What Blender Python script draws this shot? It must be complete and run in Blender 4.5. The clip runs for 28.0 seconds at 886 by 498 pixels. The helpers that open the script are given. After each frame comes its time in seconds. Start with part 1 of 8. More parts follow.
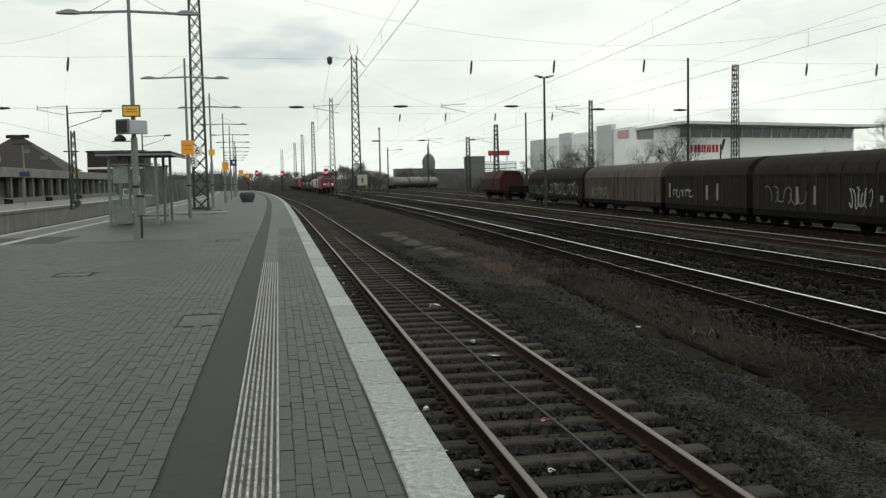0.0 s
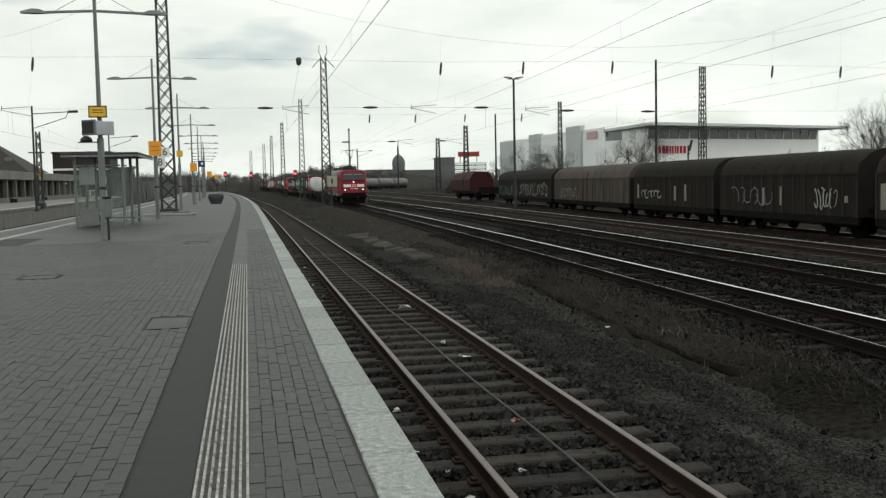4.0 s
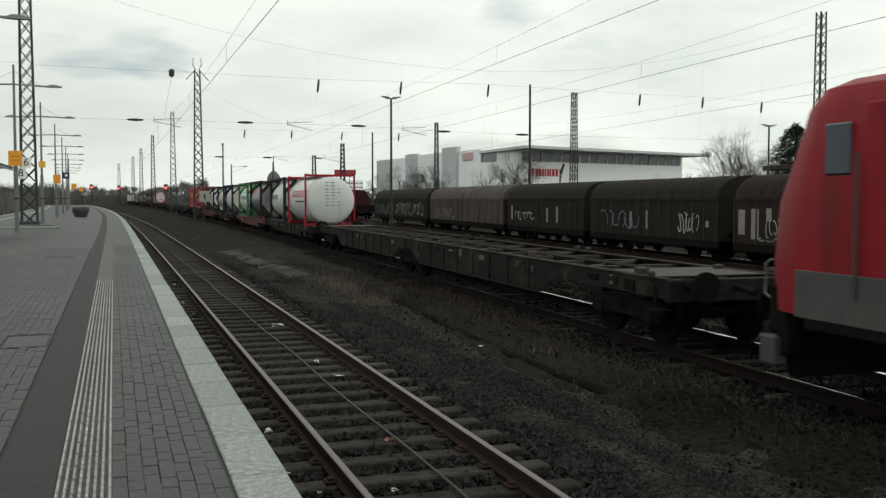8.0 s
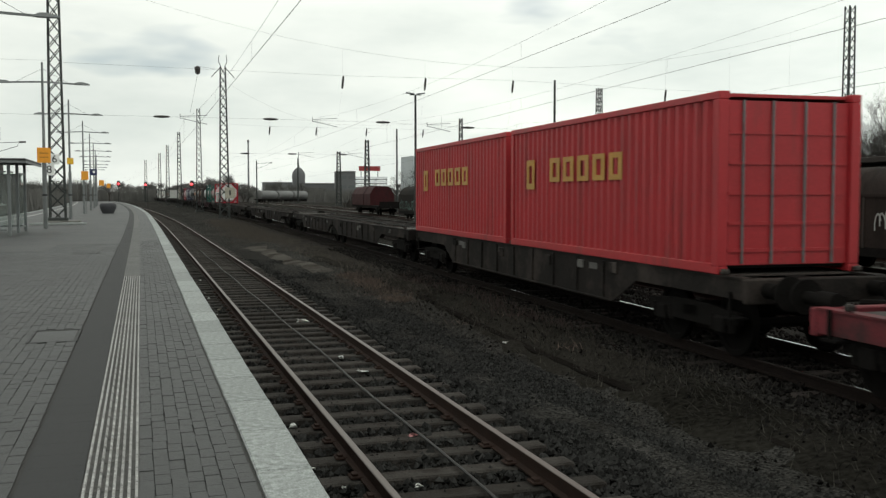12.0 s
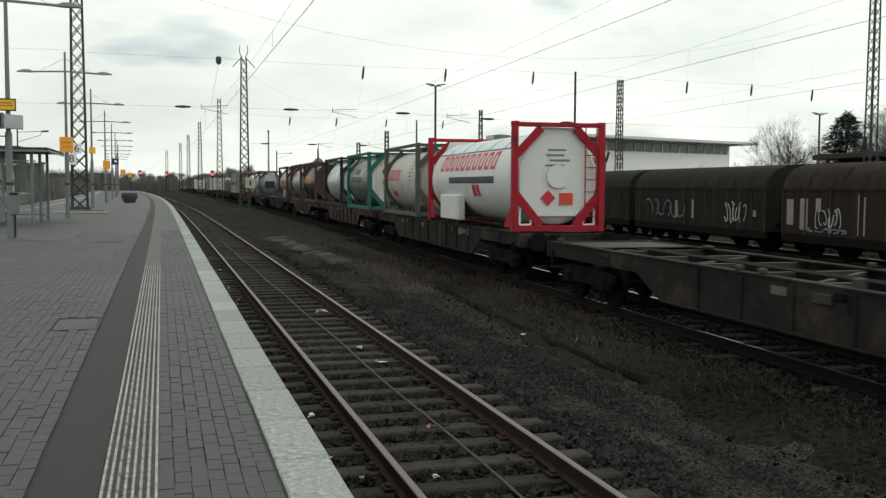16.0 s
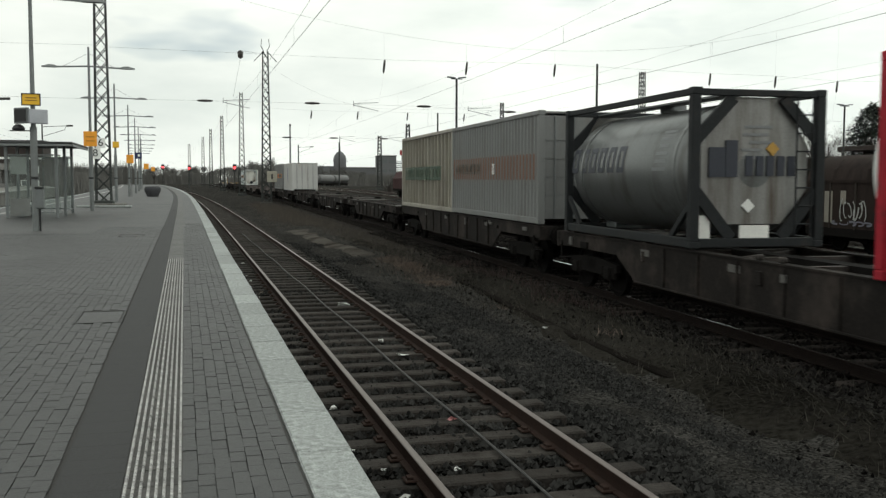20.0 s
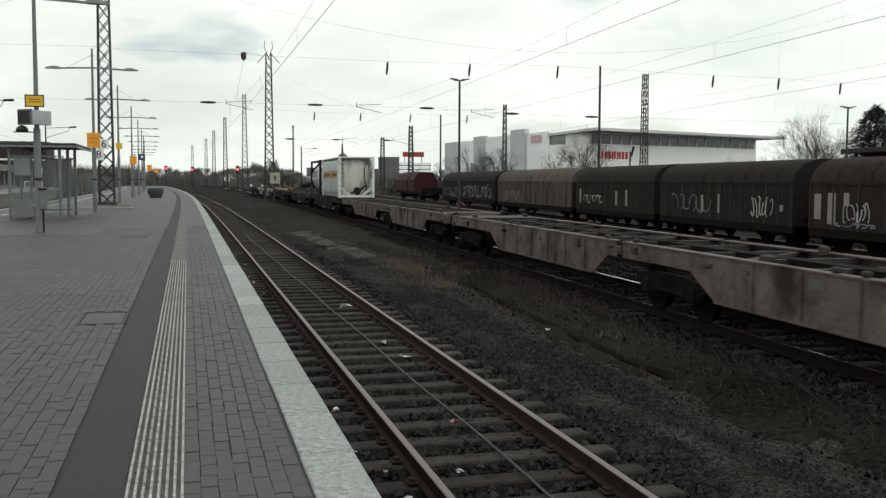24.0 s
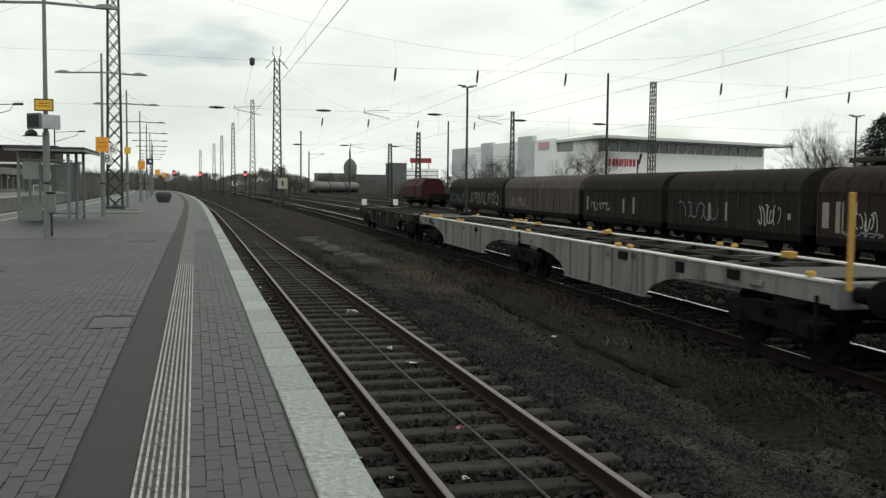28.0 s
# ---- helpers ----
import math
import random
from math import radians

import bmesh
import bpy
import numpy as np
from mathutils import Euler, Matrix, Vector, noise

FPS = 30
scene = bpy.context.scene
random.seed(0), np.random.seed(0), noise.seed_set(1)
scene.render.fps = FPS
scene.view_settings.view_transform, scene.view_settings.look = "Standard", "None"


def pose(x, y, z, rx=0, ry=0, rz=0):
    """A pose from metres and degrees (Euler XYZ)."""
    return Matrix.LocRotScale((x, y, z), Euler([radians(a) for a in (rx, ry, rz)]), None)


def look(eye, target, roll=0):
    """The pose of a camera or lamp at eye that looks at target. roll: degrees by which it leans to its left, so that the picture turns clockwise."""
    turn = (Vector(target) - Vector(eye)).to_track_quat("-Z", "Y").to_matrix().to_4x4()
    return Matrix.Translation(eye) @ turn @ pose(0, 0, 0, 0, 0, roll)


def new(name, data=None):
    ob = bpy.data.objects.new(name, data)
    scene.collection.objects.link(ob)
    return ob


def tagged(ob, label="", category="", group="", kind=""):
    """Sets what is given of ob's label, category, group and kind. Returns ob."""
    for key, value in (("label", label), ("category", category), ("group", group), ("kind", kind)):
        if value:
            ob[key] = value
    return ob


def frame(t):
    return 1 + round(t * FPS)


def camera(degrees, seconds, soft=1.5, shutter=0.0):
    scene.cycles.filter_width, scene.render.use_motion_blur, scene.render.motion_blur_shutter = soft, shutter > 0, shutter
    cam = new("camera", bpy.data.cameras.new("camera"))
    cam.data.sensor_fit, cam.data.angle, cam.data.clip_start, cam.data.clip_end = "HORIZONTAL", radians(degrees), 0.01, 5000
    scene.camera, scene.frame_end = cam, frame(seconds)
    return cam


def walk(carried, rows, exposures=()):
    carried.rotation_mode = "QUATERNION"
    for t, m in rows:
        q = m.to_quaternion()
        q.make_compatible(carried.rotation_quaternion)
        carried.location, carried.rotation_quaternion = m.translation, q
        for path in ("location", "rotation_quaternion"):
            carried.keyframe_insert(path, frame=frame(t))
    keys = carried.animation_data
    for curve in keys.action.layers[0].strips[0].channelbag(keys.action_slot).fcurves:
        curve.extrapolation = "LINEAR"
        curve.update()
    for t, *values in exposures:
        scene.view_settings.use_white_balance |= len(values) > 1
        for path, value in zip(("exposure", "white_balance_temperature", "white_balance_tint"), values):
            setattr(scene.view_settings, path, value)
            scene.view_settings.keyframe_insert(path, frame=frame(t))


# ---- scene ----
# ---- camera: held by hand at one spot on the platform, only turning ----
cam = camera(49.516, 28.0, soft=1.35, shutter=0.08)
EYE = (0.0, 0.0, 2.40)
ROWS = [
    (0.0, -9.77, -4.08, 1.13), (0.5, -9.75, -3.98, 1.33), (1.0, -9.83, -4.06, 1.39), (1.5, -9.96, -3.94, 1.04), (2.0, -10.50, -4.18, 1.15), (2.5, -10.50, -4.29, 1.15),
    (3.0, -10.81, -4.08, 1.23), (3.5, -11.26, -4.05, 1.14), (5.5, -12.13, -3.67, 1.46), (6.0, -13.30, -3.18, 0.64), (6.5, -15.00, -3.00, 0.58), (7.0, -17.14, -2.71, 0.64),
    (7.5, -19.00, -2.80, 0.30), (8.0, -18.91, -3.01, 0.01), (8.5, -18.33, -3.21, 0.24), (9.0, -18.15, -3.07, 0.32), (9.5, -18.25, -3.04, 0.07), (10.0, -17.90, -3.61, -0.10),
    (10.5, -17.66, -3.60, -0.08), (11.0, -17.59, -3.25, -0.11), (11.5, -17.46, -3.23, 0.07), (13.5, -17.23, -3.44, -0.46), (14.0, -16.82, -3.61, -0.58), (14.5, -16.26, -3.53, -0.49),
    (15.0, -15.98, -3.64, -0.30), (15.5, -15.88, -3.75, 0.05), (16.0, -16.31, -3.75, -0.31), (16.5, -15.96, -3.87, -0.37), (17.0, -15.68, -3.98, -0.68), (17.5, -15.83, -4.08, -0.60),
    (18.0, -15.85, -4.24, -0.41), (18.5, -15.69, -4.29, -0.37), (19.0, -15.75, -4.20, -0.31), (19.5, -15.60, -4.20, -0.28), (20.0, -15.05, -4.16, -0.17), (20.5, -14.89, -4.50, -0.08),
    (21.0, -14.84, -4.24, -0.35), (21.5, -14.99, -4.20, -0.28), (23.5, -14.93, -4.25, -0.12), (24.0, -14.88, -4.06, -0.23), (24.5, -14.62, -4.13, -0.11), (25.0, -14.74, -4.07, -0.13),
    (25.5, -14.65, -3.87, -0.24), (26.0, -14.49, -3.79, -0.09), (26.5, -14.65, -3.84, -0.28), (27.0, -14.62, -3.91, -0.46), (27.5, -14.27, -3.74, -0.55), (28.0, -14.45, -3.69, -0.59),
]     # seconds, yaw, pitch, roll
walk(cam, [(t, pose(*EYE, 90 + p, r, w)) for t, w, p, r in ROWS], exposures=[(0, -0.02), (3, -0.02), (5.5, -0.04), (7, -0.08), (8, -0.12), (10, -0.16), (11, -0.10), (14, -0.02), (16, 0.03), (17, -0.06), (18, 0.0), (19, 0.05), (21, 0.05), (24, 0.03), (26, -0.02), (28, -0.02)])

# ---- sky and light: bright winter overcast ----
world = bpy.data.worlds.new("overcast")
scene.world = world
world.use_nodes = True
wn, wl = world.node_tree.nodes, world.node_tree.links
wn.clear()
SKY_LOW, SKY_HIGH = 0.845, 1.125
SUN_AZ, SUN_EL = radians(112), radians(28)     # veiled low winter sun over the yard, behind the camera
SUN_DIR = (math.sin(SUN_AZ) * math.cos(SUN_EL), math.cos(SUN_AZ) * math.cos(SUN_EL), math.sin(SUN_EL))


def wnode(kind, **kw):
    n = wn.new(kind)
    for k, v in kw.items():
        n.inputs[k].default_value = v
    return n


sky = wn.new("ShaderNodeTexSky")
sky.sky_type, sky.sun_disc, sky.sun_elevation, sky.sun_rotation = "NISHITA", False, SUN_EL, SUN_AZ
tc = wn.new("ShaderNodeTexCoord")
mp = wnode("ShaderNodeMapping", Scale=(1.0, 1.0, 3.2))
cl = wnode("ShaderNodeTexNoise", Scale=2.6, Detail=7.0, Roughness=0.55)
ramp = wn.new("ShaderNodeValToRGB")
ramp.color_ramp.elements[0].position, ramp.color_ramp.elements[0].color = 0.30, (0.70, 0.765, 0.715, 1)
ramp.color_ramp.elements[1].position, ramp.color_ramp.elements[1].color = 0.57, (0.955, 1.0, 0.925, 1)
cl2 = wnode("ShaderNodeTexNoise", Scale=3.4, Detail=4.0)
gap = wn.new("ShaderNodeValToRGB")
gap.color_ramp.elements[0].position, gap.color_ramp.elements[1].position = 0.62, 0.80
skyc = wnode("ShaderNodeMixRGB", Fac=1.0, Color2=(0.10, 0.10, 0.10, 1))
skyc.blend_type = "MULTIPLY"
mix = wn.new("ShaderNodeMixRGB")
# the cloud is brighter towards the veiled sun
dot = wn.new("ShaderNodeVectorMath")
dot.operation = "DOT_PRODUCT"
dot.inputs[1].default_value = SUN_DIR
glow = wnode("ShaderNodeMapRange", **{"From Min": -1.0, "From Max": 0.85, "To Min": SKY_LOW, "To Max": SKY_HIGH})
glow.interpolation_type = "SMOOTHSTEP"
# and towards the zenith, as under any even overcast
sep = wn.new("ShaderNodeSeparateXYZ")
rise = wn.new("ShaderNodeMath")
rise.operation = "MULTIPLY_ADD"
rise.inputs[1].default_value, rise.inputs[2].default_value = 0.10, 1.07
both = wn.new("ShaderNodeMath")
both.operation = "MULTIPLY"
shade = wn.new("ShaderNodeVectorMath")
shade.operation = "SCALE"
bg = wnode("ShaderNodeBackground", Strength=1.0)
out = wn.new("ShaderNodeOutputWorld")
for a, b in ((tc.outputs["Generated"], mp.inputs["Vector"]), (mp.outputs["Vector"], cl.inputs["Vector"]), (mp.outputs["Vector"], cl2.inputs["Vector"]),
             (cl.outputs["Fac"], ramp.inputs["Fac"]), (cl2.outputs["Fac"], gap.inputs["Fac"]), (sky.outputs["Color"], skyc.inputs["Color1"]),
             (gap.outputs["Color"], mix.inputs["Fac"]), (ramp.outputs["Color"], shade.inputs[0]), (tc.outputs["Generated"], dot.inputs[0]),
             (dot.outputs["Value"], glow.inputs["Value"]), (tc.outputs["Generated"], sep.inputs["Vector"]), (sep.outputs["Z"], rise.inputs[0]), (rise.outputs[0], both.inputs[0]), (glow.outputs["Result"], both.inputs[1]), (both.outputs[0], shade.inputs["Scale"]), (shade.outputs["Vector"], mix.inputs["Color1"]),
             (skyc.outputs["Color"], mix.inputs["Color2"]), (mix.outputs["Color"], bg.inputs["Color"]), (bg.outputs["Background"], out.inputs["Surface"])):
    wl.new(a, b)
sun = new("sun", bpy.data.lights.new("sun", "SUN"))
sun.data.energy, sun.data.angle, sun.data.color = 0.18, radians(25), (1.0, 0.97, 0.92)
sun.matrix_basis = look((0, 0, 50), (-50 * SUN_DIR[0], -50 * SUN_DIR[1], 50 - 50 * SUN_DIR[2]))

# ---- materials ----
def mat(name, base, rough=0.7, metal=0.0, var=0.25, scale=2.5, grain=40.0, bump=0.15, stain=None, stain_amt=0.5, streak=False, spec=0.35, island=0.0, obrand=0.0, glow=0.0, cell=0.0):
    """A worn surface: two scales of tone, optional stains or upright streaks, fine relief."""
    m = bpy.data.materials.new(name)
    m.use_nodes = True
    n, l = m.node_tree.nodes, m.node_tree.links
    b = n["Principled BSDF"]
    t = n.new("ShaderNodeTexCoord")
    big = n.new("ShaderNodeTexNoise")
    big.inputs["Scale"].default_value, big.inputs["Detail"].default_value = scale, 5.0
    fine = n.new("ShaderNodeTexNoise")
    fine.inputs["Scale"].default_value, fine.inputs["Detail"].default_value = grain, 4.0
    l.new(t.outputs["Object"], big.inputs["Vector"])
    l.new(t.outputs["Object"], fine.inputs["Vector"])
    add = n.new("ShaderNodeMath")
    add.operation = "ADD"
    l.new(big.outputs["Fac"], add.inputs[0])
    l.new(fine.outputs["Fac"], add.inputs[1])
    rng = n.new("ShaderNodeMapRange")
    rng.inputs["From Min"].default_value, rng.inputs["From Max"].default_value = 0.65, 1.35
    rng.inputs["To Min"].default_value, rng.inputs["To Max"].default_value = 1 - var, 1 + var
    l.new(add.outputs[0], rng.inputs["Value"])
    val = rng.outputs["Result"]
    for amount, node, sock in ((island, "ShaderNodeNewGeometry", "Random Per Island"), (obrand, "ShaderNodeObjectInfo", "Random")):
        if amount:
            src = n.new(node)
            r2 = n.new("ShaderNodeMapRange")
            r2.inputs["To Min"].default_value, r2.inputs["To Max"].default_value = 1 - amount, 1 + amount
            l.new(src.outputs[sock], r2.inputs["Value"])
            mu = n.new("ShaderNodeMath")
            mu.operation = "MULTIPLY"
            l.new(val, mu.inputs[0])
            l.new(r2.outputs["Result"], mu.inputs[1])
            val = mu.outputs[0]
    vor = None
    if cell:
        # single stones told apart by tone and relief
        vor = n.new("ShaderNodeTexVoronoi")
        vor.inputs["Scale"].default_value = cell
        l.new(t.outputs["Object"], vor.inputs["Vector"])
        r3 = n.new("ShaderNodeMapRange")
        r3.inputs["From Min"].default_value, r3.inputs["From Max"].default_value = 0.15, 0.85
        r3.inputs["To Min"].default_value, r3.inputs["To Max"].default_value = 0.35, 1.65
        l.new(vor.outputs["Color"], r3.inputs["Value"])
        mu = n.new("ShaderNodeMath")
        mu.operation = "MULTIPLY"
        l.new(val, mu.inputs[0])
        l.new(r3.outputs["Result"], mu.inputs[1])
        val = mu.outputs[0]
    tone = n.new("ShaderNodeVectorMath")
    tone.operation = "SCALE"
    tone.inputs[0].default_value = base
    l.new(val, tone.inputs["Scale"])
    col = tone.outputs["Vector"]
    if stain:
        mp2 = n.new("ShaderNodeMapping")
        mp2.inputs["Scale"].default_value = (3.0, 3.0, 0.35) if streak else (1.0, 1.0, 1.0)
        st = n.new("ShaderNodeTexNoise")
        st.inputs["Scale"].default_value, st.inputs["Detail"].default_value, st.inputs["Roughness"].default_value = scale * 0.9, 8.0, 0.65
        l.new(t.outputs["Object"], mp2.inputs["Vector"])
        l.new(mp2.outputs["Vector"], st.inputs["Vector"])
        cut = n.new("ShaderNodeMapRange")
        cut.inputs["From Min"].default_value, cut.inputs["From Max"].default_value = 0.62 - 0.3 * stain_amt, 0.78 - 0.2 * stain_amt
        l.new(st.outputs["Fac"], cut.inputs["Value"])
        mx = n.new("ShaderNodeMixRGB")
        mx.inputs["Color2"].default_value = (*stain, 1)
        l.new(cut.outputs["Result"], mx.inputs["Fac"])
        l.new(col, mx.inputs["Color1"])
        col = mx.outputs["Color"]
    l.new(col, b.inputs["Base Color"])
    rr = n.new("ShaderNodeMapRange")
    rr.inputs["To Min"].default_value, rr.inputs["To Max"].default_value = max(0.02, rough - 0.12), min(1, rough + 0.12)
    l.new(big.outputs["Fac"], rr.inputs["Value"])
    l.new(rr.outputs["Result"], b.inputs["Roughness"])
    b.inputs["Metallic"].default_value = metal
    b.inputs["Specular IOR Level"].default_value = spec
    if bump:
        bp = n.new("ShaderNodeBump")
        bp.inputs["Strength"].default_value, bp.inputs["Distance"].default_value = min(1.0, bump * 2), 0.02
        l.new(vor.outputs["Distance"] if vor else fine.outputs["Fac"], bp.inputs["Height"])
        l.new(bp.outputs["Normal"], b.inputs["Normal"])
    if glow:
        b.inputs["Emission Color"].default_value = (*base, 1)
        b.inputs["Emission Strength"].default_value = glow
    return m


def glass(name, tint=(0.02, 0.025, 0.03), rough=0.05):
    m = bpy.data.materials.new(name)
    m.use_nodes = True
    b = m.node_tree.nodes["Principled BSDF"]
    b.inputs["Base Color"].default_value = (*tint, 1)
    b.inputs["Roughness"].default_value = rough
    b.inputs["Specular IOR Level"].default_value = 0.35
    return m


def clear_glass(name):
    m = bpy.data.materials.new(name)
    m.use_nodes = True
    n, l = m.node_tree.nodes, m.node_tree.links
    b = n["Principled BSDF"]
    tr = n.new("ShaderNodeBsdfTransparent")
    tr.inputs["Color"].default_value = (0.93, 0.95, 0.94, 1)
    mx = n.new("ShaderNodeMixShader")
    mx.inputs["Fac"].default_value = 0.07
    b.inputs["Base Color"].default_value, b.inputs["Roughness"].default_value = (0.35, 0.38, 0.38, 1), 0.08
    l.new(tr.outputs[0], mx.inputs[1])
    l.new(b.outputs[0], mx.inputs[2])
    l.new(mx.outputs[0], n["Material Output"].inputs["Surface"])
    return m


# ---- mesh building ----
class Mesh:
    """Collects corners and faces of one part."""

    def __init__(self):
        self.v, self.f = [], []

    def add(self, verts, faces):
        k = len(self.v)
        self.v.extend(tuple(p) for p in verts)
        self.f.extend(tuple(k + i for i in q) for q in faces)
        return self

    def box(self, c, s, rz=0.0, ch=0.0, m=None):
        x, y, z = s[0] / 2, s[1] / 2, s[2] / 2
        if ch <= 0:
            vs = [(a * x, b * y, d * z) for d in (-1, 1) for b in (-1, 1) for a in (-1, 1)]
            fs = [(0, 2, 3, 1), (4, 5, 7, 6), (0, 1, 5, 4), (2, 6, 7, 3), (0, 4, 6, 2), (1, 3, 7, 5)]
        else:
            vs, idx = [], {}
            for d in (-1, 1):
                for b in (-1, 1):
                    for a in (-1, 1):
                        for k, p in enumerate(((a * x, b * (y - ch), d * (z - ch)), (a * (x - ch), b * y, d * (z - ch)), (a * (x - ch), b * (y - ch), d * z))):
                            idx[a, b, d, k] = len(vs)
                            vs.append(p)
            i = idx
            fs = []
            for a in (-1, 1):
                q = [i[a, -1, -1, 0], i[a, 1, -1, 0], i[a, 1, 1, 0], i[a, -1, 1, 0]]
                fs.append(tuple(q if a > 0 else q[::-1]))
                q = [i[-1, a, -1, 1], i[1, a, -1, 1], i[1, a, 1, 1], i[-1, a, 1, 1]]
                fs.append(tuple(q if a < 0 else q[::-1]))
                q = [i[-1, -1, a, 2], i[1, -1, a, 2], i[1, 1, a, 2], i[-1, 1, a, 2]]
                fs.append(tuple(q if a > 0 else q[::-1]))
            for a in (-1, 1):
                for b in (-1, 1):
                    fs.append((i[a, b, -1, 0], i[a, b, -1, 1], i[a, b, 1, 1], i[a, b, 1, 0]) if a * b > 0 else (i[a, b, -1, 0], i[a, b, 1, 0], i[a, b, 1, 1], i[a, b, -1, 1]))
                    fs.append((i[a, -1, b, 0], i[a, -1, b, 2], i[a, 1, b, 2], i[a, 1, b, 0]) if a * b < 0 else (i[a, -1, b, 0], i[a, 1, b, 0], i[a, 1, b, 2], i[a, -1, b, 2]))
                    fs.append((i[-1, a, b, 1], i[-1, a, b, 2], i[1, a, b, 2], i[1, a, b, 1]) if a * b > 0 else (i[-1, a, b, 1], i[1, a, b, 1], i[1, a, b, 2], i[-1, a, b, 2]))
                    for d in (-1, 1):
                        q = (i[a, b, d, 0], i[a, b, d, 1], i[a, b, d, 2])
                        fs.append(q if a * b * d > 0 else q[::-1])
        if m is not None:
            vs = [tuple(m @ Vector(p)) for p in vs]
        elif rz:
            ca, sa = math.cos(rz), math.sin(rz)
            vs = [(p[0] * ca - p[1] * sa, p[0] * sa + p[1] * ca, p[2]) for p in vs]
        return self.add([(p[0] + c[0], p[1] + c[1], p[2] + c[2]) for p in vs], fs)

    def beam(self, a, b, w, h, up=(0, 0, 1)):
        """A bar of w by h from a to b."""
        a, b, up = Vector(a), Vector(b), Vector(up)
        d = (b - a).normalized()
        if abs(d.dot(up)) > 0.98:
            up = Vector((0, 1, 0))
        s = d.cross(up).normalized() * (w / 2)
        u = s.cross(d).normalized() * (h / 2)
        return self.add([p + i * s + j * u for p in (a, b) for j in (-1, 1) for i in (-1, 1)],
                        [(0, 1, 3, 2), (4, 6, 7, 5), (0, 4, 5, 1), (2, 3, 7, 6), (0, 2, 6, 4), (1, 5, 7, 3)])

    def cyl(self, a, b, r, r2=None, n=10, caps=True):
        a, b = Vector(a), Vector(b)
        r2 = r if r2 is None else r2
        d = (b - a).normalized()
        s = d.orthogonal().normalized()
        u = d.cross(s)
        ring = [(math.cos(2 * math.pi * i / n), math.sin(2 * math.pi * i / n)) for i in range(n)]
        vs = [p + q * (c * s + e * u) for p, q in ((a, r), (b, r2)) for c, e in ring]
        fs = [(i, (i + 1) % n, n + (i + 1) % n, n + i) for i in range(n)]
        if caps:
            fs += [tuple(range(n - 1, -1, -1)), tuple(range(n, 2 * n))]
        return self.add(vs, fs)

    def tube(self, pts, r, n=4):
        """One unbroken round bar through the points."""
        pts = [Vector(p) for p in pts]
        vs = []
        for i, p in enumerate(pts):
            d = (pts[min(i + 1, len(pts) - 1)] - pts[max(i - 1, 0)]).normalized()
            s = d.cross(Vector((0.31, 0.17, 0.93))).normalized()
            u = d.cross(s)
            vs += [p + r * (math.cos(2 * math.pi * k / n) * s + math.sin(2 * math.pi * k / n) * u) for k in range(n)]
        fs = [(j * n + i, j * n + (i + 1) % n, (j + 1) * n + (i + 1) % n, (j + 1) * n + i) for j in range(len(pts) - 1) for i in range(n)]
        return self.add(vs, fs + [tuple(range(n)), tuple(reversed(range((len(pts) - 1) * n, len(pts) * n)))])

    def prism(self, poly, a, b, axis="x"):
        """A flat outline of (u, v) pushed from a to b along an axis: x takes (y, z), y takes (x, z), z takes (x, y)."""
        put = {"x": lambda u, v, w: (w, u, v), "y": lambda u, v, w: (u, w, v), "z": lambda u, v, w: (u, v, w)}[axis]
        n = len(poly)
        vs = [put(u, v, w) for w in (a, b) for u, v in poly]
        fs = [(i, (i + 1) % n, n + (i + 1) % n, n + i) for i in range(n)] + [tuple(range(n - 1, -1, -1)), tuple(range(n, 2 * n))]
        return self.add(vs, fs)

    def lathe(self, prof, c=(0, 0, 0), n=32, axis="y"):
        """A profile of (along, radius) turned round an axis."""
        vs, fs = [], []
        for u, r in prof:
            for i in range(n):
                a = 2 * math.pi * i / n
                p = (r * math.cos(a), u, r * math.sin(a)) if axis == "y" else (r * math.cos(a), r * math.sin(a), u)
                vs.append((p[0] + c[0], p[1] + c[1], p[2] + c[2]))
        for k in range(len(prof) - 1):
            for i in range(n):
                fs.append((k * n + i, k * n + (i + 1) % n, (k + 1) * n + (i + 1) % n, (k + 1) * n + i))
        fs += [tuple(range(n)), tuple(reversed(range((len(prof) - 1) * n, len(prof) * n)))]
        return self.add(vs, fs)

    def wrap(self, y0, y1, a0, a1, r, c, side=-1, n=6):
        """A patch on a lying drum: from y0 to y1, from angle a0 to a1 over its waist (degrees), on the side given."""
        vs = []
        for i in range(n + 1):
            a = radians(a0 + (a1 - a0) * i / n)
            for y in (y0, y1):
                vs.append((c[0] + side * r * math.cos(a), y, c[2] + r * math.sin(a)))
        return self.add(vs, [(2 * i, 2 * i + 1, 2 * i + 3, 2 * i + 2) for i in range(n)])

    def data(self, name, material, smooth=False):
        me = bpy.data.meshes.new(name)
        me.from_pydata(self.v, [], self.f)
        me.materials.append(material)
        me.update()
        if smooth:
            me.polygons.foreach_set("use_smooth", [True] * len(me.polygons))
            me.set_sharp_from_angle(angle=radians(38))
        fix = bmesh.new()
        fix.from_mesh(me)
        bmesh.ops.recalc_face_normals(fix, faces=fix.faces)
        fix.to_mesh(me)
        fix.free()
        return me


def part(name, m, material, parent, label="", smooth=False):
    data = m if isinstance(m, bpy.types.Mesh) else m.data(name, material, smooth)
    ob = new(name, data)
    ob.parent = parent
    return tagged(ob, label) if label else ob


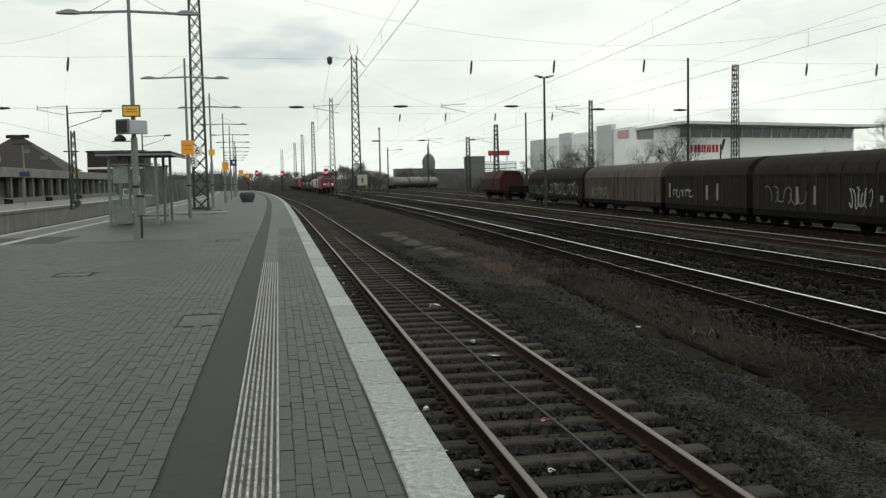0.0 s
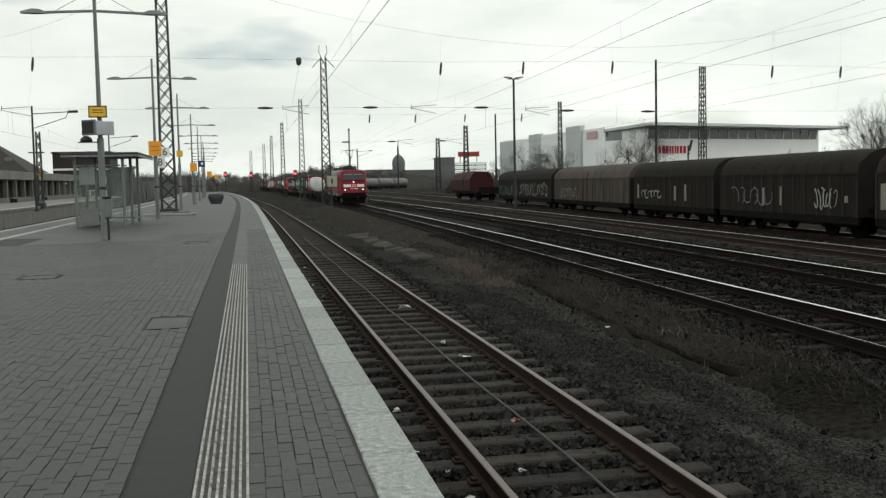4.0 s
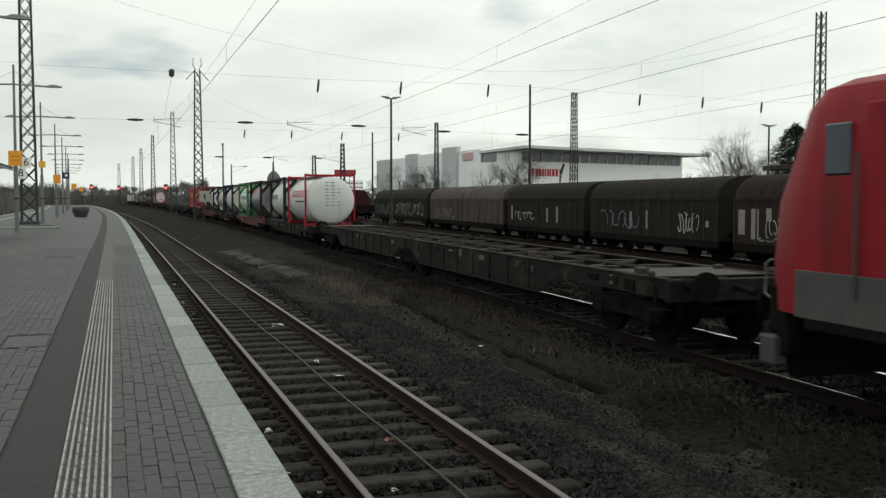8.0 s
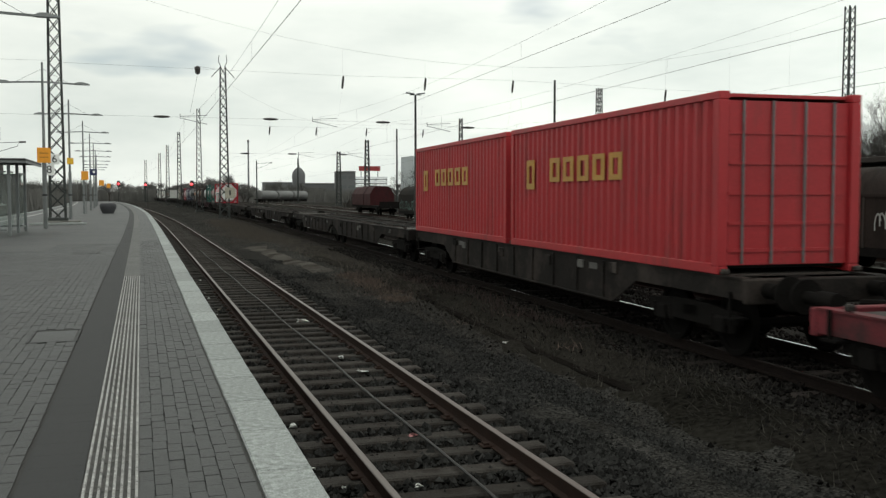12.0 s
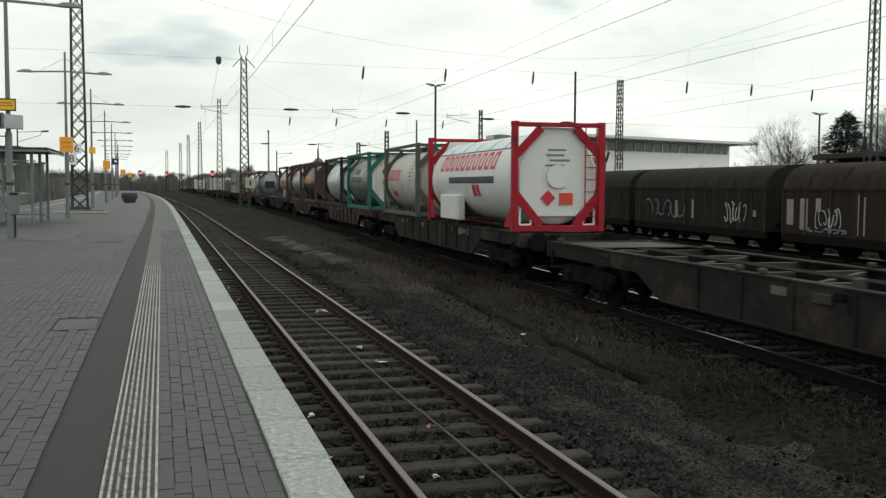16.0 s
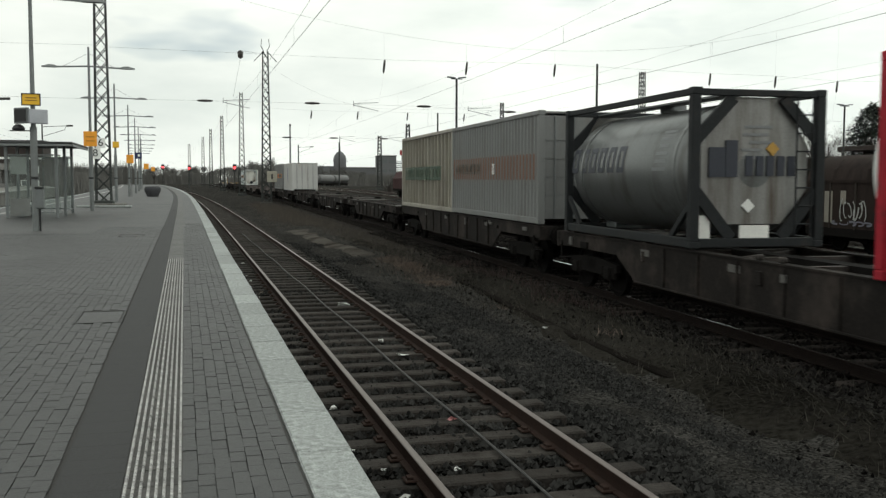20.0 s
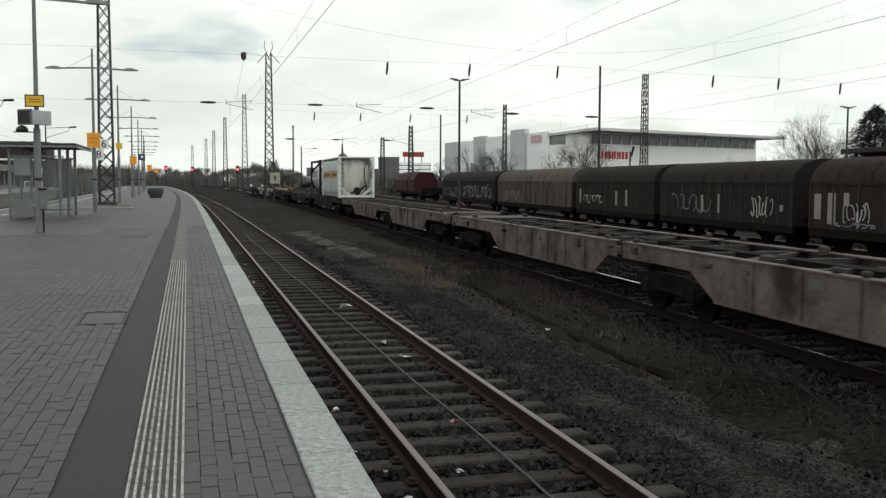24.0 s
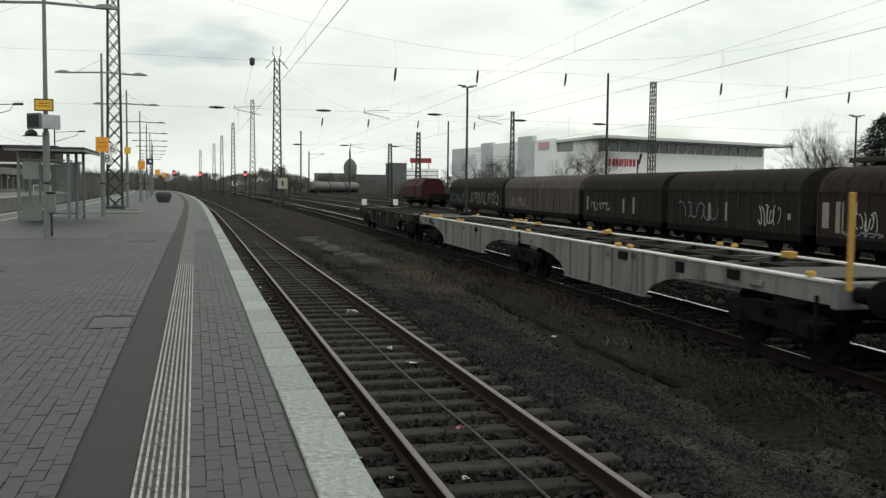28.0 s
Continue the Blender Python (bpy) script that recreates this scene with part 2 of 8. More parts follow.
def thing(name, label, category, group="", kind="", at=None):
    ob = new(name)
    ob.empty_display_size = 0.2
    if at is not None:
        ob.matrix_basis = at
    return tagged(ob, label, category, group, kind)


def solid(name, m, material, label, category, group="", kind="", at=None, smooth=False):
    ob = new(name, m.data(name, material, smooth))
    if at is not None:
        ob.matrix_basis = at
    return tagged(ob, label, category, group, kind)


def lerp_table(table, y):
    ys, xs = [p[0] for p in table], [p[1] for p in table]
    return float(np.interp(y, ys, xs))


def smooth_table(table, lo, hi, step=10.0):
    """A smoothed copy of a plan line."""
    ys = np.arange(lo, hi + step, step)
    xs = np.interp(ys, [p[0] for p in table], [p[1] for p in table])
    k = np.array([1, 2, 3, 2, 1.0]) / 9
    pad = np.concatenate([[2 * xs[0] - xs[2], 2 * xs[0] - xs[1]], xs, [2 * xs[-1] - xs[-2], 2 * xs[-1] - xs[-3]]])
    return list(zip(ys.tolist(), np.convolve(pad, k, "valid").tolist()))


# ---- plan lines: x of each track's centre for the way ahead y; rail tops are z = 0 ----
LINE_1 = smooth_table([(-700, 2.64), (55, 2.66), (94, 2.43), (130, 1.6), (173, 0.2), (230, -2.5), (320, -9), (450, -22), (900, -90)], -700, 900)
LINE_2 = smooth_table([(-700, 7.8), (-100, 7.8), (-50, 7.95), (-20, 8.3), (0, 8.85), (10, 9.2), (20, 9.6), (30, 9.97), (40, 10.33), (50, 10.65), (70, 11.05), (90, 11.35), (120, 11.6), (150, 11.75), (190, 11.6), (230, 11.2), (280, 10.9), (320, 10.4), (391, 8.7), (480, 5.5), (600, -1), (900, -24)], -700, 900)
LINE_3 = [(y, x + 4.3 + 0.004 * max(0, min(y, 150))) for y, x in LINE_2]
LINE_4 = [(y, x + 8.4 + 0.012 * max(0, min(y, 150))) for y, x in LINE_2]
LINE_5 = [(-300, 14.0), (0, 20.9), (30, 22.5), (52, 23.9), (72, 25.1), (112, 27.7), (200, 31.5), (320, 34), (500, 30), (900, 8)]
LINE_6 = [(y, x + 5.2) for y, x in LINE_5]
LINE_7 = [(y, x + 10.4) for y, x in LINE_5]
LINE_L1 = [(y, x - 16.0) for y, x in LINE_1]

# ---- palette ----
GRAVEL = mat("ballast_gravel", (0.0360, 0.0342, 0.0318), 0.9, 0, 0.45, 0.35, 22, 0.5, stain=(0.0185, 0.0170, 0.0155), stain_amt=0.3, spec=0.0, cell=36)
EARTH = mat("brown_weedy_earth", (0.0190, 0.0175, 0.0152), 0.95, 0, 0.8, 0.35, 14, 0.4, stain=(0.025, 0.0228, 0.0195), stain_amt=0.36, spec=0.0)
SAND = mat("pale_sandy_earth", (0.072, 0.066, 0.059), 0.95, 0, 0.3, 0.6, 30, 0.3, stain=(0.024, 0.020, 0.017), stain_amt=0.5, spec=0.0)
# dark from soil, and from the train's shadow painted into the tone
STONE_DARK = mat("soiled_shaded_ballast_stone", (0.0160, 0.0147, 0.0140), 0.9, 0, 0.3, 4, 60, 0.2, spec=0.0, island=0.7)
STONE = mat("ballast_stone", (0.0275, 0.0268, 0.0258), 0.85, 0, 0.3, 4, 60, 0.2, spec=0.0, island=0.65)
PAVER = mat("grey_paver", (0.0375, 0.0366, 0.0372), 0.58, 0, 0.5, 0.5, 80, 0.2, stain=(0.037, 0.0358, 0.0366), stain_amt=0.45, spec=0.42, island=0.10, obrand=0.08)
JOINT = mat("sand_joint", (0.046, 0.044, 0.042), 0.95, 0, 0.3, 1, 60, 0.3)
DARKBAND = mat("dark_paving", (0.0285, 0.0280, 0.0285), 0.75, 0, 0.35, 0.8, 80, 0.12, spec=0.25, obrand=0.03)
RIB = mat("pale_ribbed_slab", (0.36, 0.352, 0.345), 0.8, 0, 0.9, 5, 45, 0.2, stain=(0.15, 0.145, 0.135), stain_amt=0.55, obrand=0.12)
RIB_PLAIN = mat("plain_pale_slab", (0.105, 0.103, 0.10), 0.8, 0, 0.4, 3, 60, 0.2, obrand=0.1)
RIB_BASE = mat("worn_ribbed_slab", (0.072, 0.069, 0.065), 0.85, 0, 0.9, 9, 50, 0.25, stain=(0.03, 0.029, 0.028), stain_amt=0.5, obrand=0.2)
COPING = mat("pale_coping_stone", (0.27, 0.284, 0.278), 0.8, 0, 0.55, 16, 90, 0.03, stain=(0.150, 0.155, 0.150), stain_amt=0.42, obrand=0.16)
CONCRETE = mat("concrete", (0.17, 0.165, 0.153), 0.85, 0, 0.3, 0.8, 30, 0.2, stain=(0.095, 0.09, 0.08), stain_amt=0.5, streak=True)
SLEEPER = mat("old_wooden_sleeper", (0.050, 0.045, 0.041), 0.85, 0, 0.4, 3, 45, 0.4, stain=(0.023, 0.019, 0.0165), stain_amt=0.5, spec=0.05, obrand=0.3)
SLEEPER_DARK = mat("dark_wooden_sleeper", (0.026, 0.0215, 0.0195), 0.9, 0, 0.4, 3, 45, 0.4, stain=(0.013, 0.011, 0.010), stain_amt=0.45, spec=0.05, obrand=0.3)
# darker copy of the rusty rail: shade under the train put into its colour
RAIL_SIDE_DARK = mat("shaded_rail", (0.013, 0.0095, 0.0085), 0.85, 0.0, 0.35, 5, 60, 0.25, spec=0.05)
RAIL_SIDE = mat("rusty_rail", (0.030, 0.018, 0.0145), 0.8, 0.0, 0.35, 5, 60, 0.25, spec=0.1)
RAIL_TOP = mat("rail_head_dull", (0.15, 0.125, 0.115), 0.5, 0.6, 0.2, 2, 60, 0.05)
RAIL_WORN = mat("rail_head_worn", (0.42, 0.40, 0.385), 0.36, 1.0, 0.15, 2, 60, 0.0)
RAIL_BRIGHT = mat("rail_head_polished", (0.90, 0.90, 0.89), 0.17, 1.0, 0.05, 2, 60, 0.0)
GRASS = mat("dry_grass", (0.098, 0.073, 0.060), 0.9, 0, 0.3, 3, 30, 0.0, island=0.4)
WEED_PALE = mat("pale_withered_weed", (0.066, 0.056, 0.047), 0.9, 0, 0.3, 3, 30, 0.0, island=0.4)
WEED = mat("withered_weed", (0.031, 0.027, 0.0215), 0.9, 0, 0.3, 3, 30, 0.0, island=0.4)
STEEL = mat("galvanised_steel", (0.16, 0.17, 0.172), 0.5, 0.4, 0.2, 3, 40, 0.05)
POLE_GREY = mat("grey_painted_pole", (0.17, 0.18, 0.18), 0.5, 0.3, 0.2, 3, 40, 0.05)
MAST = mat("weathered_mast_steel", (0.034, 0.038, 0.036), 0.7, 0.1, 0.3, 2, 40, 0.05)
MAST_FAR = mat("grey_green_mast_steel", (0.030, 0.033, 0.031), 0.7, 0.2, 0.3, 2, 40, 0.0)
WIRE = mat("overhead_wire", (0.10, 0.104, 0.104), 0.6, 0.2, 0.1, 2, 10, 0.0)
WIRE_THIN = mat("thin_span_wire", (0.26, 0.265, 0.26), 0.6, 0.0, 0.1, 2, 10, 0.0)
INSUL = mat("brown_insulator", (0.035, 0.03, 0.028), 0.4, 0, 0.2, 2, 10, 0.0)
YELLOW = mat("yellow_sign", (0.80, 0.46, 0.035), 0.5, 0, 0.1, 3, 30, 0.02)
ORANGE = mat("orange_sign", (0.80, 0.33, 0.03), 0.5, 0, 0.1, 3, 30, 0.02)
WHITE = mat("white_paint", (0.78, 0.78, 0.76), 0.5, 0, 0.08, 3, 40, 0.02)
BLACK = mat("black_plastic", (0.015, 0.015, 0.016), 0.45, 0, 0.2, 3, 40, 0.02)
BLUE_SIGN = mat("dark_blue_sign", (0.02, 0.03, 0.09), 0.4, 0, 0.1, 3, 40, 0.02)
PANE = clear_glass("shelter_glass")
RED_LAMP = mat("red_signal_lamp", (1.0, 0.06, 0.07), 0.4, 0, 0.0, 1, 10, 0.0, glow=4.0)
WHITE_LAMP = mat("white_headlight", (1.0, 0.96, 0.88), 0.4, 0, 0.0, 1, 10, 0.0, glow=4.0)


def strip(table, y0, y1, a, b, z, step=4.0, thick=None):
    """A level band that follows a plan line, from offset a to offset b."""
    m = Mesh()
    ys = np.arange(y0, y1 + step * 0.5, step)
    vs = [(lerp_table(table, y) + o, float(y), z) for y in ys for o in (a, b)]
    m.add(vs, [(2 * i, 2 * i + 1, 2 * i + 3, 2 * i + 2) for i in range(len(ys) - 1)])
    return m


def bar_along(m, table, y0, y1, prof, step=4.0):
    """Push a closed outline of (offset, z) along a plan line."""
    ys = np.arange(y0, y1 + step * 0.5, step)
    n = len(prof)
    vs = [(lerp_table(table, y) + o, float(y), z) for y in ys for o, z in prof]
    fs = [(k * n + i, k * n + (i + 1) % n, (k + 1) * n + (i + 1) % n, (k + 1) * n + i) for k in range(len(ys) - 1) for i in range(n)]
    m.add(vs, fs + [tuple(range(n)), tuple(reversed(range((len(ys) - 1) * n, len(ys) * n)))])
    return m


# ---- ground: one sheet out to the horizon ----
def height(x, y):
    """Ground level of the gravel."""
    h = -0.30
    near = noise.noise(Vector((x * 0.9, y * 0.9, 0))) * 0.05 + noise.noise(Vector((x * 0.25, y * 0.25, 4))) * 0.08
    if 4.6 < x < 8.2:
        h += 0.10 * math.sin((x - 4.6) / 3.6 * math.pi) + near
    elif x < 0.9 or x > 9:
        h += near * 0.3
    d = x - lerp_table(LINE_1, y)
    if 8.6 > x > 6.15 + 0.1 * max(0.0, y - 12) and y < 26:
        h += 0.06
    if 1.5 < d < 2.2:
        h += 0.06
    return h - (0.0 if abs(y) < 700 else 2.0)


def soil(x, y):
    """Ground level with the raised earth strip between the tracks."""
    z = height(x, y)
    if 5 < y < 96 and 6.3 + 0.012 * max(0, y - 22) < x < lerp_table(LINE_2, y) - 1.5:
        z += 0.045
    return z


def ground():
    xs = np.concatenate([[-2500, -1200, -600, -300, -150, -80, -45, -28, -20, -17.8], np.arange(-17, 0.9, 1.6), np.arange(1.0, 9.0, 0.35), np.arange(9.0, 50, 1.6), [55, 65, 80, 100, 140, 220, 400, 800, 1500, 2500]])
    ys = np.concatenate([[-2500, -800, -300, -100, -40, -15], np.arange(-6, 40, 0.6), np.arange(40, 110, 2.5), np.arange(110, 260, 8), [270, 300, 350, 420, 520, 700, 1000, 1700, 3000]])
    vs = [(float(x), float(y), height(float(x), float(y))) for y in ys for x in xs]
    nx = len(xs)
    m = Mesh().add(vs, [(j * nx + i, j * nx + i + 1, (j + 1) * nx + i + 1, (j + 1) * nx + i) for j in range(len(ys) - 1) for i in range(nx - 1)])
    solid("ground", m, GRAVEL, "dark gravel railway yard ground with withered weeds", "ground", kind="structure", smooth=True)

    def patch(name, material, label, lo, hi, y0, y1, lift, wob):
        """A low sheet of other soil with ragged edges that dip under the gravel."""
        vs, fs, n = [], [], 9
        ys = np.arange(y0, y1, 0.5)
        for j, y in enumerate(ys):
            e = min(1.0, (y - y0) / 2.0, (y1 - y) / 2.0)
            a, b = lo(y) + wob * noise.noise(Vector((3.1, y * 0.5, 0))), hi(y) + wob * noise.noise(Vector((7.7, y * 0.5, 0)))
            for i in range(n):
                x = a + (b - a) * i / (n - 1)
                ed = min(1.0, 4.0 * min(i, n - 1 - i) / (n - 1))
                z = height(x, float(y)) + 0.05 * noise.noise(Vector((x * 1.7, y * 1.7, 9)))
                vs.append((x, float(y), z - 0.06 + (0.06 + lift) * min(ed, e)))
        for j in range(len(ys) - 1):
            for i in range(n - 1):
                k = j * n + i
                fs.append((k, k + 1, k + n + 1, k + n))
        solid(name, Mesh().add(vs, fs), material, label, "ground", kind="structure", smooth=True)

    patch("earth_strip", EARTH, "brown weedy earth strip between the tracks", lambda y: 5.55 + 0.70 * min(1.0, max(0.0, (y - 15) / 6)) + 0.012 * max(0, y - 22), lambda y: lerp_table(LINE_2, y) - 1.45 - 1.2 * min(1.0, max(0.0, (y - 24) / 14)), 5.0, 44.0, 0.05, 0.25)
    patch("sandy_patch", SAND, "pale sandy earth patch beside the track", lambda y: 5.25 - 0.03 * (y - 35), lambda y: 6.20 - 0.02 * (y - 35), 31.5, 50.0, 0.06, 0.5)


ground()


# ---- tracks ----
RAIL_PROF = [(-0.062, -0.165), (0.062, -0.165), (0.062, -0.150), (0.012, -0.135), (0.012, -0.045), (0.034, -0.035), (0.034, -0.010), (0.028, -0.004), (-0.028, -0.004), (-0.034, -0.010), (-0.034, -0.035), (-0.012, -0.045), (-0.012, -0.135), (-0.062, -0.150)]
HEAD_PROF = [(-0.034, -0.014), (0.034, -0.014), (0.033, -0.006), (0.028, -0.0012), (0.014, 0.0), (-0.014, 0.0), (-0.028, -0.0012), (-0.033, -0.006)]


HEAD_WORN = [(-0.018, -0.020), (0.0365, -0.020), (0.0365, -0.009), (0.030, -0.0015), (0.020, 0.0), (-0.014, 0.0), (-0.018, -0.0035)]


def sleeper_mesh(w, material, z0=-0.32, z1=-0.165):
    return Mesh().box((0, 0, (z0 + z1) / 2), (w, 0.25, z1 - z0), ch=0.018).data("sleeper", material)


SLEEPER_ME = {m: sleeper_mesh(2.6, m) for m in (SLEEPER, SLEEPER_DARK)}
CLIP_ME = Mesh().box((0, 0, -0.150), (0.30, 0.16, 0.022), ch=0.006).box((-0.10, 0, -0.132), (0.05, 0.09, 0.03)).box((0.10, 0, -0.132), (0.05, 0.09, 0.03)).data("rail_fastening", RAIL_SIDE)


def track(name, table, y0, y1, head, label, single_to, pitch=0.66, far_to=200.0, clips=False, seed=0, sink=0.0):
    t = thing(name, label, "railway track", kind="structure")
    rnd = random.Random(seed)
    wood = SLEEPER_DARK if head is RAIL_BRIGHT else SLEEPER
    for o in (-0.75, 0.75):
        g = -1 if o > 0 else 1
        edge = [(g * (u if g < 0 else max(u, 0.010)), z) for u, z in HEAD_WORN][::-g]
        r = part("rail", bar_along(Mesh(), table, y0, y1, [(o + u, z) for u, z in RAIL_PROF]), RAIL_SIDE_DARK if head is RAIL_BRIGHT else RAIL_SIDE, t, "rusty steel rail")
        part("rail_head", bar_along(Mesh(), table, y0, y1, [(o + u, z) for u, z in (HEAD_PROF if head is RAIL_TOP else edge)]), head, r)
    y, rest = max(y0, -14.0) + 0.2, Mesh()
    while y < far_to:
        x = lerp_table(table, y)
        a = math.atan2(lerp_table(table, y + 1) - lerp_table(table, y - 1), 2) * -1 + rnd.uniform(-0.012, 0.012)
        dx, dz = rnd.uniform(-0.05, 0.05), rnd.uniform(-0.012, 0.006) - sink
        if y < single_to:
            s = part("sleeper", SLEEPER_ME[wood], None, t)
            s.matrix_basis = pose(x + dx, y, dz, 0, 0, math.degrees(a))
            if clips and y < 26:
                for o in (-0.75, 0.75):
                    c = part("rail_fastening", CLIP_ME, None, s)
                    c.location = (o - dx, 0, -dz)
        else:
            rest.box((x + dx, y, -0.24 + dz), (2.6, 0.25, 0.15), rz=a)
        y += pitch + rnd.uniform(-0.03, 0.03)
    if rest.v:
        tagged(part("far_sleepers", rest, wood, t, "row of weathered sleepers"), kind="stuff")
    return t


track("track_platform_side", LINE_1, -40, 420, RAIL_TOP, "dull little-used track on wooden sleepers beside the platform", 60, clips=True, seed=1)
track("track_train", LINE_2, -60, 620, RAIL_BRIGHT, "polished main line track on sleepers in dark ballast", 45, pitch=0.62, seed=2, sink=0.025)
track("track_middle", LINE_3, -60, 500, RAIL_BRIGHT, "polished main line track on sleepers in dark ballast", 40, pitch=0.62, seed=3, far_to=120, sink=0.025)
track("track_yard_near", LINE_4, -60, 500, RAIL_WORN, "dull yard track in dark gravel", 0, pitch=0.65, seed=4, far_to=110)
track("track_yard_wagons", LINE_5, -60, 500, RAIL_WORN, "rusty yard track under the parked freight wagons", 0, pitch=0.65, seed=5, far_to=110)
track("track_yard_far", LINE_6, -40, 420, RAIL_TOP, "rusty yard track in dark gravel", 0, pitch=0.65, seed=6, far_to=40)
track("track_across_platform", LINE_L1, -20, 300, RAIL_TOP, "track between the two platforms", 0, pitch=0.65, seed=7, far_to=120)

# dark low strip standing in for the shadow line at the earth strip's edge
EDGE_SHADE = mat("edge_shade", (0.012, 0.0105, 0.0095), 0.95, 0, 0.4, 2, 30, 0.3, spec=0.0)
solid("shadow_line_strip", bar_along(Mesh(), smooth_table([(4.0, 6.38), (8.0, 6.26), (11.5, 6.10), (13.5, 6.10), (18.0, 6.34), (23.0, 6.72)], 4.0, 24.0, 1.0), 4.0, 23.0, [(-0.07, -0.42), (0.07, -0.42), (0.07, -0.145), (0.04, -0.135), (-0.05, -0.15), (-0.07, -0.17)], 0.5), EDGE_SHADE, "low dark strip standing in for the shadow line along the earth strip", "edging")

# a thin cable lies between the rails
def cable():
    m = Mesh()
    pts = [(2.80 + 0.02 * math.sin(y * 0.9) - 0.006 * (y - 5), y, -0.135) for y in np.arange(2, 46, 1.2)]
    m.tube(pts, 0.014, 6)
    solid("track_cable", m, mat("cable_jacket", (0.035, 0.033, 0.032), 0.6, 0, 0.2, 3, 30, 0.02), "thin grey cable lying between the rails on the sleepers", "cable")


cable()


# ---- platform ----
def edge_x(y):
    return lerp_table(LINE_1, y) - 1.70


PLAT_Z = 0.76
EDGE = [(y, x - 1.70) for y, x in LINE_1]


def platform():
    t = thing("platform", "grey block-paved island platform with pale coping edge", "platform", kind="structure")
    prof = [(-10.75, -0.6), (-0.12, -0.6), (-0.12, PLAT_Z - 0.16), (-0.336, PLAT_Z - 0.16), (-0.336, PLAT_Z - 0.012), (-10.4, PLAT_Z - 0.012), (-10.4, PLAT_Z - 0.2), (-10.75, PLAT_Z - 0.2)]
    part("platform_body", bar_along(Mesh(), EDGE, -14, 262, prof, 4.0), JOINT, t, "concrete platform body with sanded joints")
    # coping: pale slabs along the edge
    rnd = random.Random(5)
    me = Mesh().box((-0.165, 0, -0.08), (0.330, 1.005, 0.16), ch=0.010).data("coping_slab", COPING)
    y, far = 5.697 - 1.015 * 19, Mesh()
    while y < 262:
        yy = y + 0.5025
        if y < 110:
            c = part("coping_slab", me, None, t)
            a = -math.degrees(math.atan2(edge_x(yy + 2) - edge_x(yy - 2), 4))
            c.matrix_basis = pose(edge_x(yy) + rnd.uniform(-0.004, 0.004), yy, PLAT_Z + rnd.uniform(-0.003, 0.003), 0, 0, a)
        else:
            far.box((edge_x(yy) - 0.165, yy, PLAT_Z - 0.08), (0.330, 1.005, 0.16))
        y += 1.015
    part("coping_far", far, COPING, t)
    part("coping_left", bar_along(Mesh(), EDGE, -14, 262, [(-10.78, PLAT_Z - 0.16), (-10.40, PLAT_Z - 0.16), (-10.40, PLAT_Z + 0.002), (-10.78, PLAT_Z + 0.002)]), COPING, t, "pale coping along the other edge")
    part("line_left", bar_along(Mesh(), EDGE, -14, 262, [(-9.25, PLAT_Z - 0.02), (-8.95, PLAT_Z - 0.02), (-8.95, PLAT_Z + 0.003), (-9.25, PLAT_Z + 0.003)]), RIB, t, "pale guidance strip")
    # guidance strip of ribbed plates and its dark band
    def off(y):
        return edge_x(y) - 0.94
    rib = Mesh()
    for k in range(8):
        u = -0.363 + k * 0.0400
        rib.prism([(u + 0.007, 0.0), (u + 0.025, 0.0), (u + 0.022, 0.009), (u + 0.010, 0.009)], -0.1495, 0.1495, "y")
    base = Mesh().box((-0.206, 0, -0.03), (0.314, 0.296, 0.06), ch=0.004)
    base_me, rib_me = base.data("ribbed_plate", RIB_BASE), rib.data("ribs", RIB)
    plain_me = Mesh().box((-0.206, 0, -0.03), (0.314, 0.297, 0.06), ch=0.003).data("plain_plate", RIB_PLAIN)
    dark_me = Mesh().box((-0.5385, 0, -0.03), (0.349, 0.2996, 0.06), ch=0.001).data("dark_plate", DARKBAND)
    y, k = 2.1, 0
    while y < 50:
        b = part("ribbed_plate" if y < 20.4 else "plain_plate", base_me if y < 20.4 else plain_me, None, t)
        b.location = (off(y), y, PLAT_Z + rnd.uniform(-0.001, 0.001))
        if y < 20.4:
            part("ribs", rib_me, None, b)
        d = part("dark_plate", dark_me, None, t)
        d.location = (off(y), y, PLAT_Z - 0.001)
        y += 0.3
    part("guidance_strip_far", bar_along(Mesh(), EDGE, 50, 262, [(-1.303, PLAT_Z - 0.02), (-0.989, PLAT_Z - 0.02), (-0.989, PLAT_Z + 0.001), (-1.303, PLAT_Z + 0.001)]), RIB_PLAIN, t)
    part("guidance_strip_rear", Mesh().box((off(-6) - 0.206, -6.0, PLAT_Z - 0.01), (0.314, 15.9, 0.022)), RIB_BASE, t)
    part("dark_band_rear", Mesh().box((off(-6) - 0.5385, -6.0, PLAT_Z - 0.011), (0.349, 15.9, 0.022)), DARKBAND, t)
    part("dark_band_far", bar_along(Mesh(), EDGE, 50, 262, [(-1.653, PLAT_Z - 0.02), (-1.306, PLAT_Z - 0.02), (-1.306, PLAT_Z), (-1.653, PLAT_Z)]), DARKBAND, t)
    # block paving
    block_me = Mesh().box((0, 0, -0.02), (0.0972, 0.197, 0.04), ch=0.0018).data("paving_block", PAVER)
    near = []

    def lay(x0, x1, y0, y1):
        cols = round((x1 - x0) / 0.1)
        w = (x1 - x0) / cols
        for k in range(cols):
            y = y0 + (0.0 if k % 2 else 0.1)
            while y < y1 - 0.15:
                near.append((x0 + (k + 0.5) * w, y + 0.1, w))
                y += 0.2

    lay(-0.045, 0.607, -10.0, 36.0)
    lay(-2.64, -0.717, -9.6, 34.0)
    lay(-6.64, -2.64, -9.0, 30.0)
    lay(-9.24, -6.64, 16.0, 30.0)

